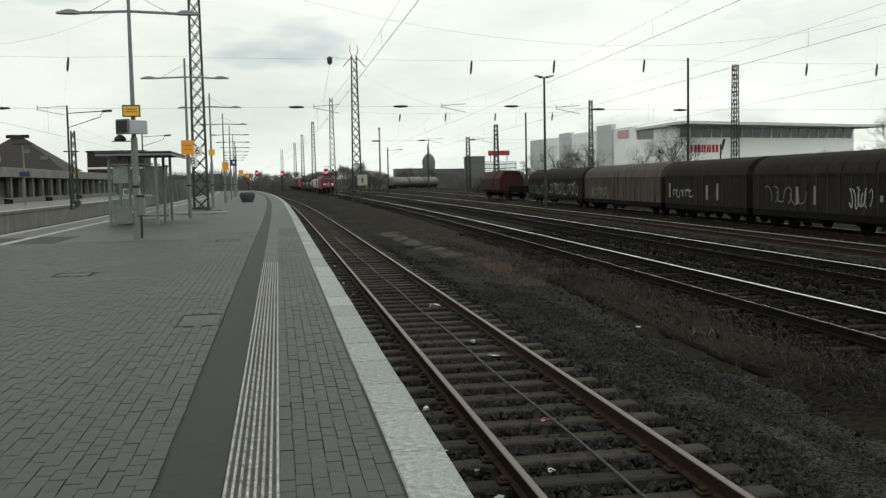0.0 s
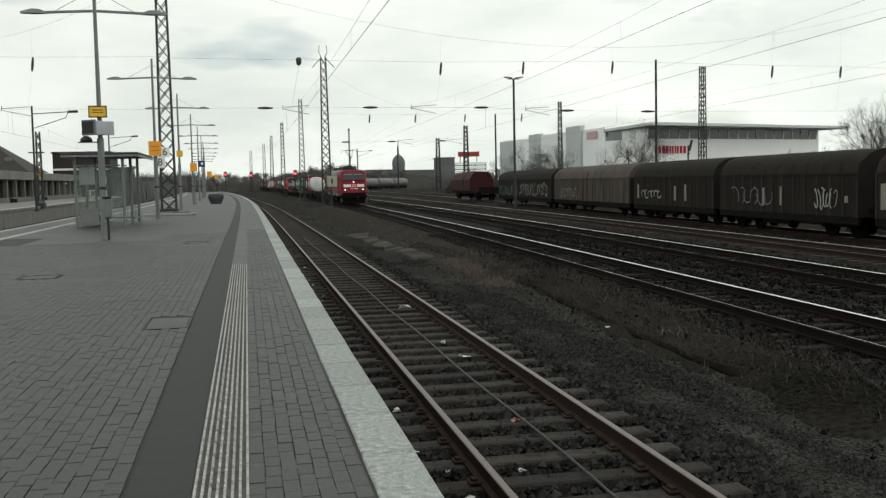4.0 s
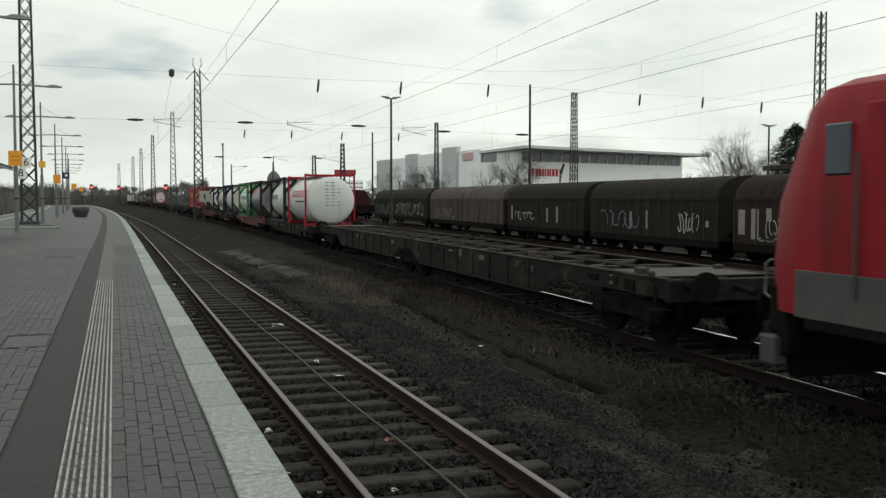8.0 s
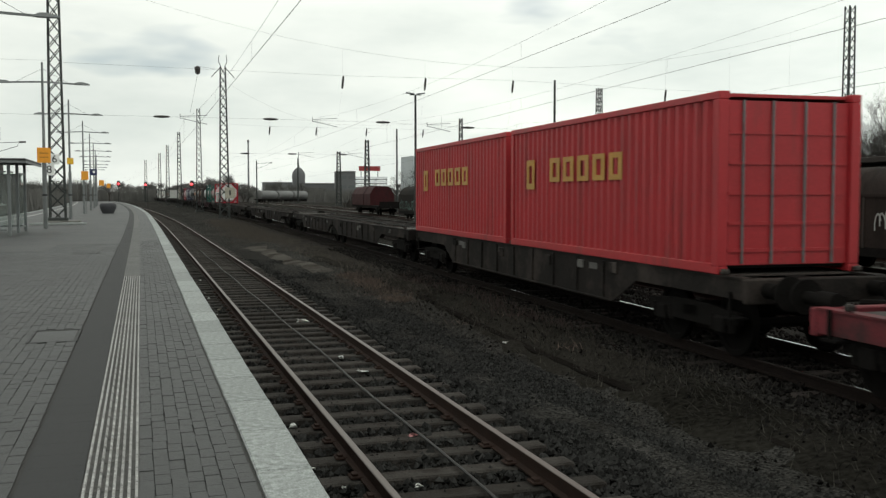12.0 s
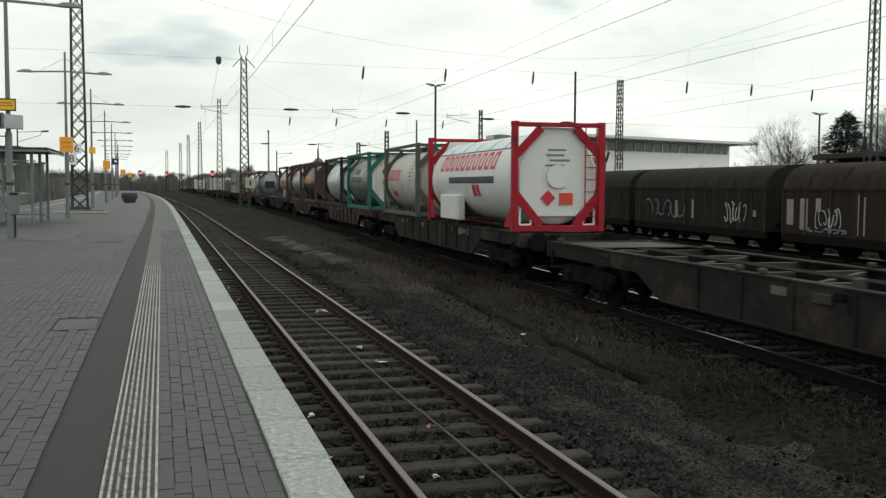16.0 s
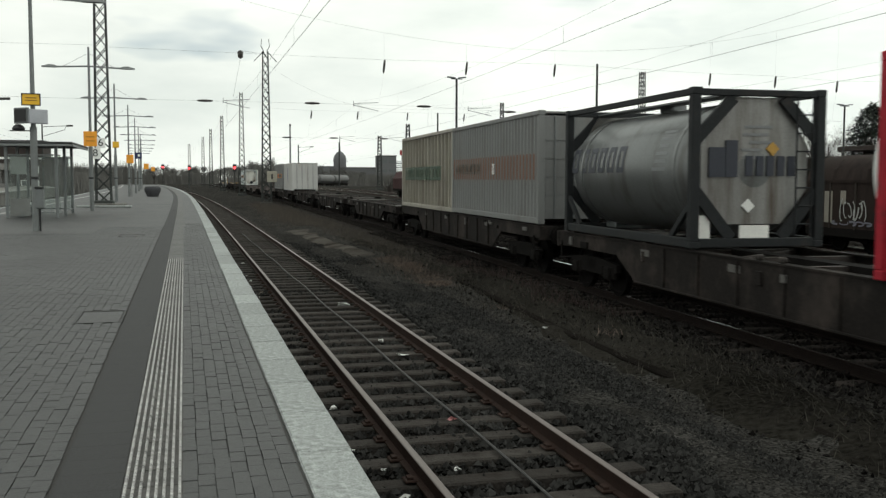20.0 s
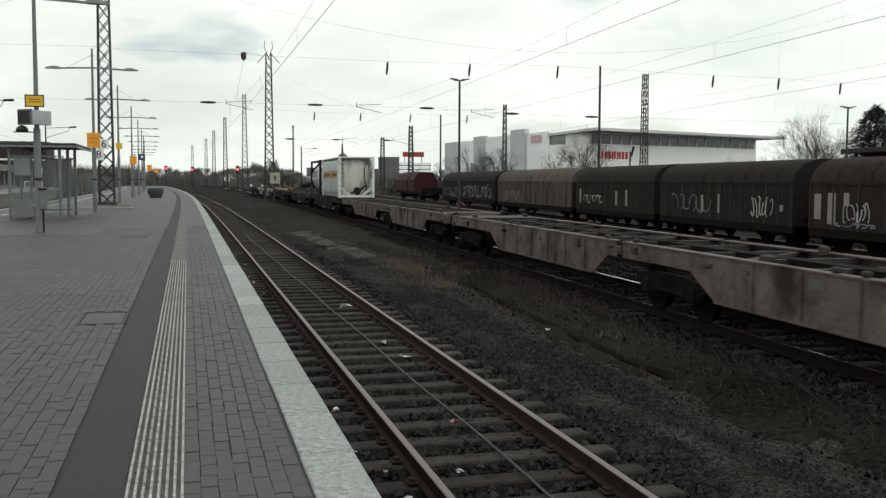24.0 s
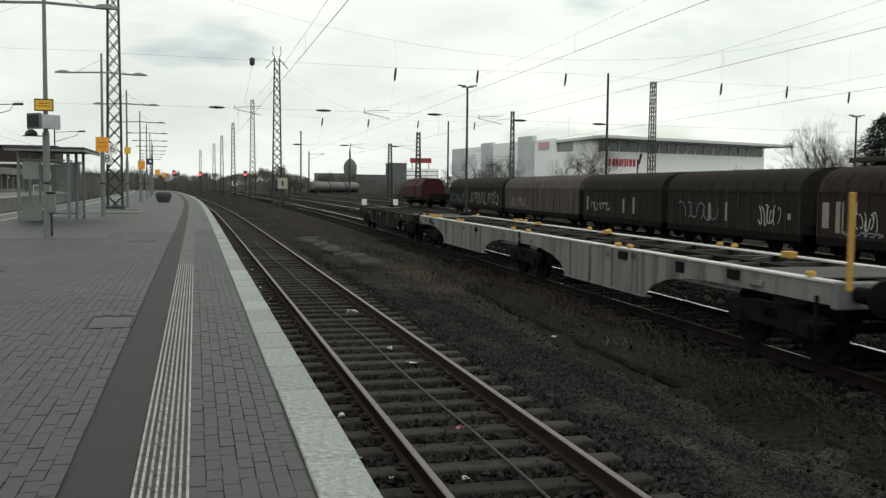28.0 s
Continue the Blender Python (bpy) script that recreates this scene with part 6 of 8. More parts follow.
    BEIGE_WALL = mat("beige_container_paint", (0.30, 0.278, 0.238), 0.55, 0, 0.12, 1.0, 30, 0.02, stain=(0.17, 0.145, 0.12), stain_amt=0.42, streak=True)
    WHITE_WALL = mat("white_container_paint", (0.47, 0.465, 0.45), 0.55, 0, 0.12, 1.0, 30, 0.02, stain=(0.35, 0.30, 0.26), stain_amt=0.35, streak=True)
    box_container(368.7, 1.29, 9.125, 2.82, GREY_WALL, GREY_WALL, "grey corrugated container with an orange-brown stripe", stripe=(INK_BROWN, 1.1, 1.75), marks=[(INK_SOOT, 0.2, 0.9, 1.28, 1.58, 9), (INK_WHITE, -0.12, -0.06, 1.25, 1.55, 1)], seed=20)
    box_container(377.85, 1.27, 9.125, 2.85, BEIGE_WALL, BEIGE_WALL, "beige panelled container with green-grey lettering", posts=0.57, marks=[(INK_GREEN, -0.62, 0.85, 1.1, 1.6, 14)], seed=21, name="bulk_container")
    box_container(440.3, 1.25, 9.125, 2.7, WHITE_WALL, WHITE_WALL, "off-white container with a braced end", seed=22, marks=[(INK_BLUE, 0.0, 0.1, 0.9, 2.3, 1)])
    box_container(452.0, 1.27, 9.125, 2.75, GREY_WALL, GREY_WALL, "grey corrugated container with an orange-brown stripe", stripe=(INK_ORANGE, 1.2, 1.68), marks=[(INK_SOOT, -0.85, -0.15, 1.30, 1.58, 9), (INK_SOOT, 0.1, 0.85, 1.30, 1.58, 9), (INK_ORED, -0.08, 0.04, 1.28, 1.60, 1)], seed=23)
    ribbed_tank(522.95, 1.25, 9.0, 2.74)
    tank_container(533.55, 1.27, F_DARK, T_OFF, "white tank with dark lettering in an anthracite frame", face="plate", marks=[(INK_DARK, -0.12, 0.9, 2, 28, 6), (INK_RED, -0.1, 0.1, -16, -7, 0)], seed=25)


train()

# ---- masts, lamps and wires ----
def lattice_mast(x, y, h, w0=0.85, w1=0.42, z0=0.0, material=MAST, horns=False, label="tall tapered steel lattice mast of the overhead line", arm=None):
    t = thing("catenary_mast", label, "mast", "overhead line masts", at=pose(x, y, z0))
    lw = 0.15 if material is MAST_FAR else 0.085 if w0 > 0.6 else 0.065

    def wid(z):
        return w0 + (w1 - w0) * z / h
    for sx in (-1, 1):
        for sy in (-1, 1):
            a, b = (sx * w0 / 2, sy * w0 / 2, 0), (sx * w1 / 2, sy * w1 / 2, h)
            part("leg", Mesh().beam(a, b, lw, lw), material, t)
    n = max(6, int(h / (0.85 if w0 > 0.7 else 0.7)))
    br = Mesh()
    bw = 0.07 if material is MAST_FAR else 0.05 if w0 > 0.7 else 0.036
    for k in range(n):
        za, zb = h * k / n, h * (k + 1) / n
        for s in (-1, 1):
            wa, wb = wid(za) / 2, wid(zb) / 2
            d = 1 if k % 2 else -1
            br.beam((-d * wa, s * wa, za), (d * wb, s * wb, zb), bw, bw)
            br.beam((d * wa, s * wa, za), (-d * wb, s * wb, zb), bw, bw)
            br.beam((s * wa, -d * wa, za), (s * wb, d * wb, zb), bw, bw)
    part("lattice", br, material, t, "crossed lattice bars")
    part("foot", Mesh().box((0, 0, 0.1), (w0 + 0.3, w0 + 0.3, 0.4), ch=0.05), MAST, t)
    if horns:
        for sx in (-1, 1):
            part("horn", Mesh().cyl((sx * 0.15, 0, h), (sx * 0.42, 0, h + 0.5), 0.035, n=6).cyl((sx * 0.42, 0, h + 0.5), (sx * 0.35, 0, h + 1.2), 0.03, n=6), material, t)
            part("stay", Mesh().beam((sx * 0.2, 0, h), (sx * 1.1, 0, h - 1.0), 0.07, 0.07), material, t)
    if arm:
        z, l = arm
        part("arm", Mesh().beam((0, 0, z), (l, 0, z + 0.1), 0.06, 0.06).beam((0, 0, z - 0.8), (l, 0, z + 0.05), 0.05, 0.05), material, t)
        part("arm_insulator", Mesh().cyl((l * 0.15, 0, z), (l * 0.42, 0, z + 0.05), 0.09, n=8), INSUL, t)
    return t


MAST_L = lattice_mast(-4.7, 61.6, 15.5, 0.86, 0.56, PLAT_Z, label="tall green-grey lattice mast standing on the platform")
lattice_mast(8.05, 98.6, 15.4, 0.95, 0.5, -0.3, horns=True)
lattice_mast(8.95, 157, 16.3, 1.0, 0.45, -0.3)
lattice_mast(8.1, 215, 16.2, 1.0, 0.45, -0.3, MAST_FAR)
lattice_mast(7.2, 272, 16.2, 1.0, 0.5, -0.3, MAST_FAR)
lattice_mast(6.3, 335, 16.6, 1.1, 0.6, -0.3, MAST_FAR)
lattice_mast(2.2, 400, 16.5, 1.2, 0.7, -0.3, MAST_FAR)
lattice_mast(51.7, 61.2, 17.0, 0.70, 0.50, -0.3)
lattice_mast(37.97, 75.7, 11.9, 0.56, 0.36, -0.3)
lattice_mast(33.5, 100.0, 11.0, 0.50, 0.28, -0.3)
lattice_mast(47.9, 240.0, 13.6, 1.2, 0.7, -0.3, MAST_FAR)
lattice_mast(45.1, 196.0, 14.1, 1.1, 0.6, -0.3, MAST_FAR)
lattice_mast(-16.55, 84.0, 6.1, 0.42, 0.28, 1.0)


def plain_pole(x, y, z0, h, r, label, material=MAST, name="steel_pole", top=None):
    t = thing(name, label, "pole", at=pose(x, y, z0))
    part("shaft", Mesh().cyl((0, 0, 0), (0, 0, h), r, r * 0.75, n=12), material, t, smooth=True)
    part("base_flange", Mesh().cyl((0, 0, 0), (0, 0, 0.06), r * 2.2, n=12), material, t)
    if top == "tee":
        part("lamp_bar", Mesh().box((0, 0, h + 0.02), (0.9, 0.07, 0.06), ch=0.01), material, t)
        for sx in (-1, 1):
            part("floodlight", Mesh().prism([(sx * 0.12, h + 0.05), (sx * 0.72, h + 0.12), (sx * 0.70, h + 0.20), (sx * 0.12, h + 0.13)], -0.14, 0.14, "y"), STEEL, t)
    if top == "arm":
        part("bracket", Mesh().beam((0, 0, h - 0.6), (2.6, 0, h - 0.45), 0.06, 0.06).beam((0, 0, h - 1.7), (2.4, 0, h - 0.9), 0.05, 0.05).beam((2.4, 0, h - 0.9), (2.6, 0, h - 0.45), 0.04, 0.04), material, t)
        part("insulator", Mesh().cyl((2.6, 0, h - 0.45), (3.3, 0, h - 0.42), 0.10, n=8), INSUL, t)
    return t


plain_pole(19.8, 69.8, -0.25, 10.1, 0.10, "slim dark yard lamp post with a double head", top="tee", name="yard_lamp")
plain_pole(33.92, 76.0, -0.25, 12.4, 0.12, "plain dark steel pole beyond the wagons")
plain_pole(55.0, 71.5, -0.25, 9.0, 0.10, "slim yard lamp post among bare trees", top="tee", name="yard_lamp")
plain_pole(-15.7, 78.0, 0.74, 7.96, 0.09, "steel catenary pole with a bracket arm", MAST_FAR, top="arm", name="bracket_pole")
plain_pole(-15.5, 118.0, 0.8, 8.0, 0.10, "steel catenary pole with a bracket arm", MAST_FAR, top="arm", name="bracket_pole")
plain_pole(36.8, 140.0, -0.25, 12.5, 0.15, "plain dark steel pole beyond the wagons")
plain_pole(24.0, 210.0, -0.25, 10.0, 0.16, "distant grey steel pole", MAST_FAR, top="arm", name="bracket_pole")
plain_pole(47.0, 300.0, -0.25, 14.0, 0.25, "distant grey steel pole", MAST_FAR)
plain_pole(62.0, 128.0, -0.25, 7.0, 0.13, "short dark pole before the white store")


def platform_lamp(x, y, first=False):
    t = thing("platform_lamp", "grey platform lamp post with two drooping lamp arms", "lamp post", "platform lamps", at=pose(x, y, PLAT_Z))
    part("post", Mesh().cyl((0, 0, 0), (0, 0, 3.2), 0.105, n=14).cyl((0, 0, 3.2), (0, 0, 8.1), 0.075, 0.05, n=12), POLE_GREY, t, smooth=True)
    part("collar", Mesh().cyl((0, 0, 1.6), (0, 0, 1.68), 0.13, n=14), BLACK, t)
    for sx in (-1, 1):
        a = part("lamp_arm", Mesh().beam((0, 0, 7.16), (sx * 1.45, 0, 7.10), 0.075, 0.075), POLE_GREY, t)
        hd = Mesh()
        sec = [(1.40, 0.07, 0.05), (1.62, 0.26, 0.13), (1.85, 0.30, 0.14), (2.18, 0.16, 0.06)]
        vs, fs = [], []
        for u, w, hh in sec:
            vs += [(sx * u, -w / 2, 7.06), (sx * u, w / 2, 7.06), (sx * u, w * 0.3, 7.06 + hh), (sx * u, -w * 0.3, 7.06 + hh)]
        for k in range(3):
            for i in range(4):
                fs.append((4 * k + i, 4 * k + (i + 1) % 4, 4 * k + 4 + (i + 1) % 4, 4 * k + 4 + i))
        fs += [(0, 1, 2, 3), (15, 14, 13, 12)]
        hd.add(vs, fs)
        part("lamp_head", hd, POLE_GREY, a, "flat wedge-shaped lamp head")
        part("stay_wire", Mesh().cyl((0, 0, 7.8), (sx * 1.2, 0, 7.13), 0.010, n=4), WIRE, a)
    return t


LAMPS = [32.0, 51.0, 70.2, 90, 109, 128, 147, 166, 185, 204, 223]
for i, yl in enumerate(LAMPS):
    platform_lamp(-4.47 + lerp_table(LINE_1, yl) - 2.64, yl)


def sign_board(name, label, x, y, z, w, h, material, bars=None, rim_m=None, depth=0.05, rz=0, post=None):
    t = thing(name, label, "sign", at=pose(x, y, z, 0, 0, rz))
    part("panel", Mesh().box((0, 0, 0), (w, depth, h), ch=0.01), material, t)
    if rim_m:
        m = Mesh()
        for s in (-1, 1):
            m.box((s * (w / 2 + 0.01), 0, 0), (0.03, depth + 0.02, h + 0.05)).box((0, 0, s * (h / 2 + 0.01)), (w, depth + 0.02, 0.03))
        part("rim", m, rim_m, t)
    if bars:
        m = Mesh()
        for bx, bz, bw, bh in bars[1]:
            m.box((bx, -depth / 2 - 0.004, bz), (bw, 0.008, bh))
        part("plain_bars", m, bars[0], t)
    m = Mesh().box((0, depth / 2 + 0.05, h * 0.2), (0.10, 0.12, 0.05)).box((0, depth / 2 + 0.05, -h * 0.2), (0.10, 0.12, 0.05))
    if post:
        m.cyl((post, depth / 2 + 0.05, -z + PLAT_Z), (post, depth / 2 + 0.05, h / 2), 0.03, n=8)
    part("bracket", m, POLE_GREY, t)
    return t


sign_board("platform_sign", "yellow plate sign fixed to a lamp post", -4.48, 31.86, 4.79, 0.50, 0.32, YELLOW, (mat("sign_ink", (0.25, 0.12, 0.02), 0.6), [(0, 0.05, 0.3, 0.03), (0, -0.03, 0.34, 0.03)]), BLACK, rz=6)
sign_board("timetable_sign", "orange square sign on a lamp post", -4.46, 50.8, 4.34, 0.62, 0.74, ORANGE, (mat("sign_ink2", (0.5, 0.2, 0.02), 0.6), [(0, 0.1, 0.4, 0.06), (0, -0.1, 0.4, 0.06)]), rz=8)
sign_board("timetable_sign", "small yellow sign on a lamp post", -4.5, 70.05, 4.7, 0.42, 0.42, YELLOW, rz=5)
sign_board("timetable_sign", "orange square sign on a lamp post", -4.6, 89.8, 4.1, 0.6, 0.75, ORANGE, rz=5)
sign_board("track_sign", "dark blue square sign beside a lamp post", -3.9, 89.9, 4.4, 0.62, 0.55, BLUE_SIGN, (WHITE, [(0.05, 0.02, 0.2, 0.2)]), post=-0.6)
sign_board("timetable_sign", "small orange sign on a lamp post", -4.6, 127.8, 3.9, 0.6, 0.7, ORANGE)
sign_board("timetable_sign", "small orange sign on a lamp post", -4.9, 165.8, 3.9, 0.6, 0.7, ORANGE)


def number_board():
    t = thing("stopping_board", "white board with two black numerals on the lattice mast", "sign", at=pose(-4.92, 61.0, 4.2))
    part("panel", Mesh().box((-0.16, 0, -0.32), (0.58, 0.04, 0.66), ch=0.01).box((0.14, 0, 0.30), (0.55, 0.04, 0.60), ch=0.01), WHITE, t)
    for ch, x, z in (("6", 0.14, 0.30), ("8", -0.16, -0.32)):
        cu = bpy.data.curves.new("numeral", "FONT")
        cu.body, cu.size, cu.extrude, cu.align_x, cu.align_y = ch, 0.62, 0.004, "CENTER", "CENTER"
        tmp = bpy.data.objects.new("numeral", cu)
        me = bpy.data.meshes.new_from_object(tmp)
        bpy.data.objects.remove(tmp)
        me.materials.append(BLACK)
        ob = part("numeral", me, None, t)
        ob.matrix_basis = pose(x, -0.028, z, 90, 0, 0)


number_board()


def display():
    t = thing("train_display", "grey two-panel train indicator set in a vee on a lamp post", "display", at=pose(-4.52, 31.9, 4.27))
    part("housing", Mesh().box((0.24, -0.14, 0), (0.62, 0.10, 0.44), rz=radians(38), ch=0.02), mat("pale_display_panel", (0.36, 0.37, 0.40), 0.5), t, "pale grey panel")
    part("screen_housing", Mesh().box((-0.22, -0.16, 0.02), (0.56, 0.10, 0.48), rz=radians(-38), ch=0.02), STEEL, t)
    part("screen", Mesh().box((-0.255, -0.205, 0.02), (0.46, 0.012, 0.38), rz=radians(-38)), BLACK, t, "dark screen")
    part("hanger", Mesh().box((0.02, -0.06, 0.05), (0.12, 0.2, 0.1)), POLE_GREY, t)
    s = thing("loudspeaker", "round dark loudspeaker on a short arm", "loudspeaker", at=pose(-4.86, 31.9, 3.90))
    part("horn", Mesh().lathe([(-0.05, 0.17), (0.0, 0.19), (0.08, 0.15), (0.14, 0.06)], n=20, axis="z"), BLACK, s, smooth=True)
    part("arm", Mesh().cyl((-0.25, 0, -0.06), (0.36, 0, -0.06), 0.02, n=6), POLE_GREY, s)
    b = thing("litter_bin", "slim grey bin on a lamp post", "bin", at=pose(-4.32, 32.0, PLAT_Z + 1.0))
    part("bin_body", Mesh().box((0, 0, 0), (0.24, 0.24, 0.62), ch=0.03), STEEL, b)
    part("bin_lid", Mesh().box((0, 0, 0.34), (0.27, 0.27, 0.06), ch=0.02), BLACK, b)
    part("bin_foot", Mesh().box((0, 0, -0.65), (0.05, 0.05, 0.70)), BLACK, b)


display()


def shelter():
    t = thing("waiting_shelter", "glazed grey steel waiting shelter with a flat dark roof", "shelter", at=pose(-6.0, 45.1, PLAT_Z))
    for x in (-0.95, 0.95):
        for y in (-2.8, 0.0, 2.8):
            part("post", Mesh().box((x, y, 1.50), (0.12, 0.12, 3.02), ch=0.015), STEEL, t)
    part("roof", Mesh().box((0.1, 0, 3.06), (3.1, 6.6, 0.10), ch=0.03), mat("dark_roof_felt", (0.035, 0.036, 0.037), 0.7), t, "flat dark roof")
    part("roof_rim", Mesh().box((0.1, -3.28, 2.97), (3.0, 0.06, 0.09)), POLE_GREY, t)
    part("roof_rim", Mesh().box((1.62, 0, 2.97), (0.06, 6.5, 0.09)), POLE_GREY, t)
    for x, y0, y1 in ((-0.95, -2.7, -0.1), (-0.95, 0.1, 2.7), (0.95, 0.1, 2.7), (0.95, -2.7, -1.5)):
        g = part("glass_pane", Mesh().box((x, (y0 + y1) / 2, 1.4), (0.012, y1 - y0, 2.3)), PANE, t, "clear glass pane")
        g.visible_shadow = False
        for z in (0.22, 2.58):
            part("pane_rail", Mesh().box((x, (y0 + y1) / 2, z), (0.05, y1 - y0, 0.06)), STEEL, t)
    for y in (-2.8, 2.8):
        g = part("glass_pane", Mesh().box((0, y, 1.4), (1.7, 0.012, 2.3)), PANE, t, "clear glass pane")
        g.visible_shadow = False
        for z in (0.22, 2.58):
            part("pane_rail", Mesh().box((0, y, z), (1.7, 0.05, 0.06)), STEEL, t)
    part("bench", Mesh().box((-0.6, 0, 0.45), (0.4, 3.6, 0.05), ch=0.01).box((-0.6, -1.4, 0.22), (0.3, 0.06, 0.42)).box((-0.6, 1.4, 0.22), (0.3, 0.06, 0.42)), STEEL, t)
    part("poster_case", Mesh().box((-0.5, -2.72, 2.15), (0.62, 0.06, 0.72), ch=0.01), mat("notice_paper", (0.27, 0.28, 0.27), 0.6), t, "pale notice case")
    part("low_panel", Mesh().box((-0.45, -2.84, 0.45), (0.75, 0.03, 0.7)), mat("pale_panel", (0.15, 0.155, 0.15), 0.6), t)


shelter()


def planter():
    t = thing("planter", "round dark concrete planter bowl on the platform", "planter", at=pose(-2.75, 90.5, PLAT_Z))
    part("bowl", Mesh().lathe([(0.0, 0.48), (0.1, 0.52), (0.5, 0.70), (0.72, 0.72), (0.86, 0.66), (0.90, 0.60), (0.80, 0.55)], n=28, axis="z"), mat("dark_concrete", (0.05, 0.05, 0.055), 0.8), t, smooth=True)
    part("soil", Mesh().cyl((0, 0, 0.70), (0, 0, 0.82), 0.56, n=24), JOINT, t)


planter()
solid("mast_plinth", Mesh().box((-4.4, 61.6, PLAT_Z + 0.06), (2.0, 1.6, 0.12), ch=0.03), CONCRETE, "pale concrete plinth round the lattice mast", "plinth")
solid("concrete_kerb", Mesh().box((-4.3, 56.5, PLAT_Z + 0.06), (2.9, 0.35, 0.14), ch=0.03), COPING, "low pale concrete kerb before the lattice mast", "kerb")


# ---- overhead line: a head span over all tracks at y = 61, wires along the tracks ----
SPAN_Y = (-62.0, -1.0, 61.0, 125.0, 190.0, 255.0)


def head_span(y, x0, z0, x1, z1, low, hang, cross, arms):
    """hang: (x, z) of upright insulators, cross: (x, z) of lying ones, arms: (x, z) where a pair of registration arms begins."""
    t = thing("head_span", "cross-span wires with dark hanging insulators over the tracks", "overhead wire", "overhead line spans")
    xm = (x0 + x1) / 2

    def top_of(x):
        u = (x - xm) / ((x1 - x0) / 2)
        return low + ((z0 if x < xm else z1) - low) * u * u
    xs = np.linspace(x0, x1, 25)
    part("head_wire", Mesh().tube([(float(x), y, float(top_of(x))) for x in xs], 0.006, 4), WIRE_THIN, t)
    up = sorted([(x, z + 0.42) for x, z in hang] + [(x0, hang[0][1] + 0.6), (x1, hang[-1][1] + 0.5)])
    part("upper_cross_wire", Mesh().tube([(x, y, z) for x, z in up], 0.006, 4), WIRE_THIN, t)
    dn = sorted(list(cross) + [(x0, cross[0][1]), (x1, cross[-1][1] - 0.1)])
    part("lower_cross_wire", Mesh().tube([(x, y, z) for x, z in dn], 0.006, 4), WIRE_THIN, t)
    for x, z in hang:
        part("hanging_insulator", Mesh().lathe([(-0.42, 0.025), (-0.37, 0.06), (-0.12, 0.075), (0.12, 0.075), (0.37, 0.06), (0.42, 0.025)], (0, 0, 0), 8, "z"), INSUL, t).matrix_basis = pose(x, y, z, 0, 6, 0)
        zl = float(np.interp(x, [p[0] for p in dn], [p[1] for p in dn]))
        part("dropper", Mesh().cyl((x, y, top_of(x)), (x, y, z + 0.4), 0.003, n=4).cyl((x - 0.04, y, z - 0.4), (x - 0.35, y, zl), 0.003, n=4), WIRE_THIN, t)
    for x, z in cross:
        part("cross_insulator", Mesh().lathe([(-0.48, 0.02), (-0.40, 0.055), (0.0, 0.085), (0.40, 0.055), (0.48, 0.02)], (0, 0, 0), 8, "z"), INSUL, t).matrix_basis = pose(x, y, z, 0, 90, 0)
    for x, z in arms:
        part("registration_arm", Mesh().beam((x, y, z), (x + 1.6, y, z - 0.34), 0.03, 0.03).beam((x, y, z + 0.10), (x + 1.6, y, z + 0.20), 0.03, 0.03).beam((x, y, z - 0.06), (x, y, z + 0.26), 0.03, 0.03), WIRE, t)


head_span(61.0, -4.6, 15.6, 51.6, 16.2, 11.0, ((12.48, 9.58), (17.97, 9.64), (24.13, 9.69), (35.8, 9.44), (41.05, 9.42), (46.2, 9.22)), ((1.32, 7.14), (7.87, 7.14), (15.1, 7.10), (20.93, 6.87), (26.64, 6.78)), ((2.4, 7.08), (10.5, 7.08), (18.1, 6.92)))
head_span(61.2, -32.0, 14.0, -4.8, 15.6, 10.8, ((-12.15, 9.79),), ((-16.0, 7.2),), ((-14.0, 7.1),))
head_span(99.3, 8.05, 14.0, 33.4, 10.4, 9.7, ((12.7, 8.95), (17.5, 8.95), (22.8, 8.95), (29.0, 8.95)), ((10.2, 6.6), (15.0, 6.6), (20.3, 6.6)), ((15.6, 6.6), (20.9, 6.6)))


def overhead(table, y0, y1, label, zw=5.72, sag=0.9):
    t = thing("overhead_line", label, "overhead wire", "overhead lines along the tracks")
    cw, mw, dr = Mesh(), Mesh(), Mesh()
    ys = np.arange(y0, y1 + 0.1, 4.0)
    def zm(y):
        i = max(0, min(len(SPAN_Y) - 2, int(np.searchsorted(SPAN_Y, y) - 1)))
        a, b = SPAN_Y[i], SPAN_Y[i + 1]
        u = 2 * (y - a) / (b - a) - 1
        return zw + 0.42 + sag * u * u
    cw.tube([(lerp_table(table, y), float(y), zw) for y in ys], 0.0065, 4)
    mw.tube([(lerp_table(table, y), float(y), zm(float(y))) for y in ys], 0.0035, 4)
    for y in ys[::3]:
        x = lerp_table(table, y)
        dr.cyl((x, float(y), zw), (x, float(y), zm(float(y))), 0.003, n=3)
    part("contact_wire", cw, WIRE, t)
    part("messenger_wire", mw, WIRE, t)
    tagged(part("droppers", dr, WIRE, t), kind="stuff")
    xs = lerp_table(table, 61.0)
    part("span_hanger", Mesh().cyl((xs, 61.1, zw), (xs, 61.0, 7.21), 0.006, n=4), WIRE, t)


for tb, nm, zw in ((LINE_1, "overhead wires above the platform track", 5.7), (LINE_2, "overhead wires above the main line", 6.0), (LINE_3, "overhead wires above the middle track", 5.8), (LINE_5, "overhead wires above the parked wagons", 5.9), (LINE_L1, "overhead wires between the platforms", 5.7)):
    overhead(tb, -60, 250, nm, zw)
tw = thing("tension_weight", "dark weight hung in the overhead wires", "weight", at=pose(4.55, 80.0, 12.4))
part("weight", Mesh().lathe([(-0.35, 0.05), (-0.25, 0.2), (0.2, 0.24), (0.32, 0.06)], n=10, axis="z"), INSUL, tw)
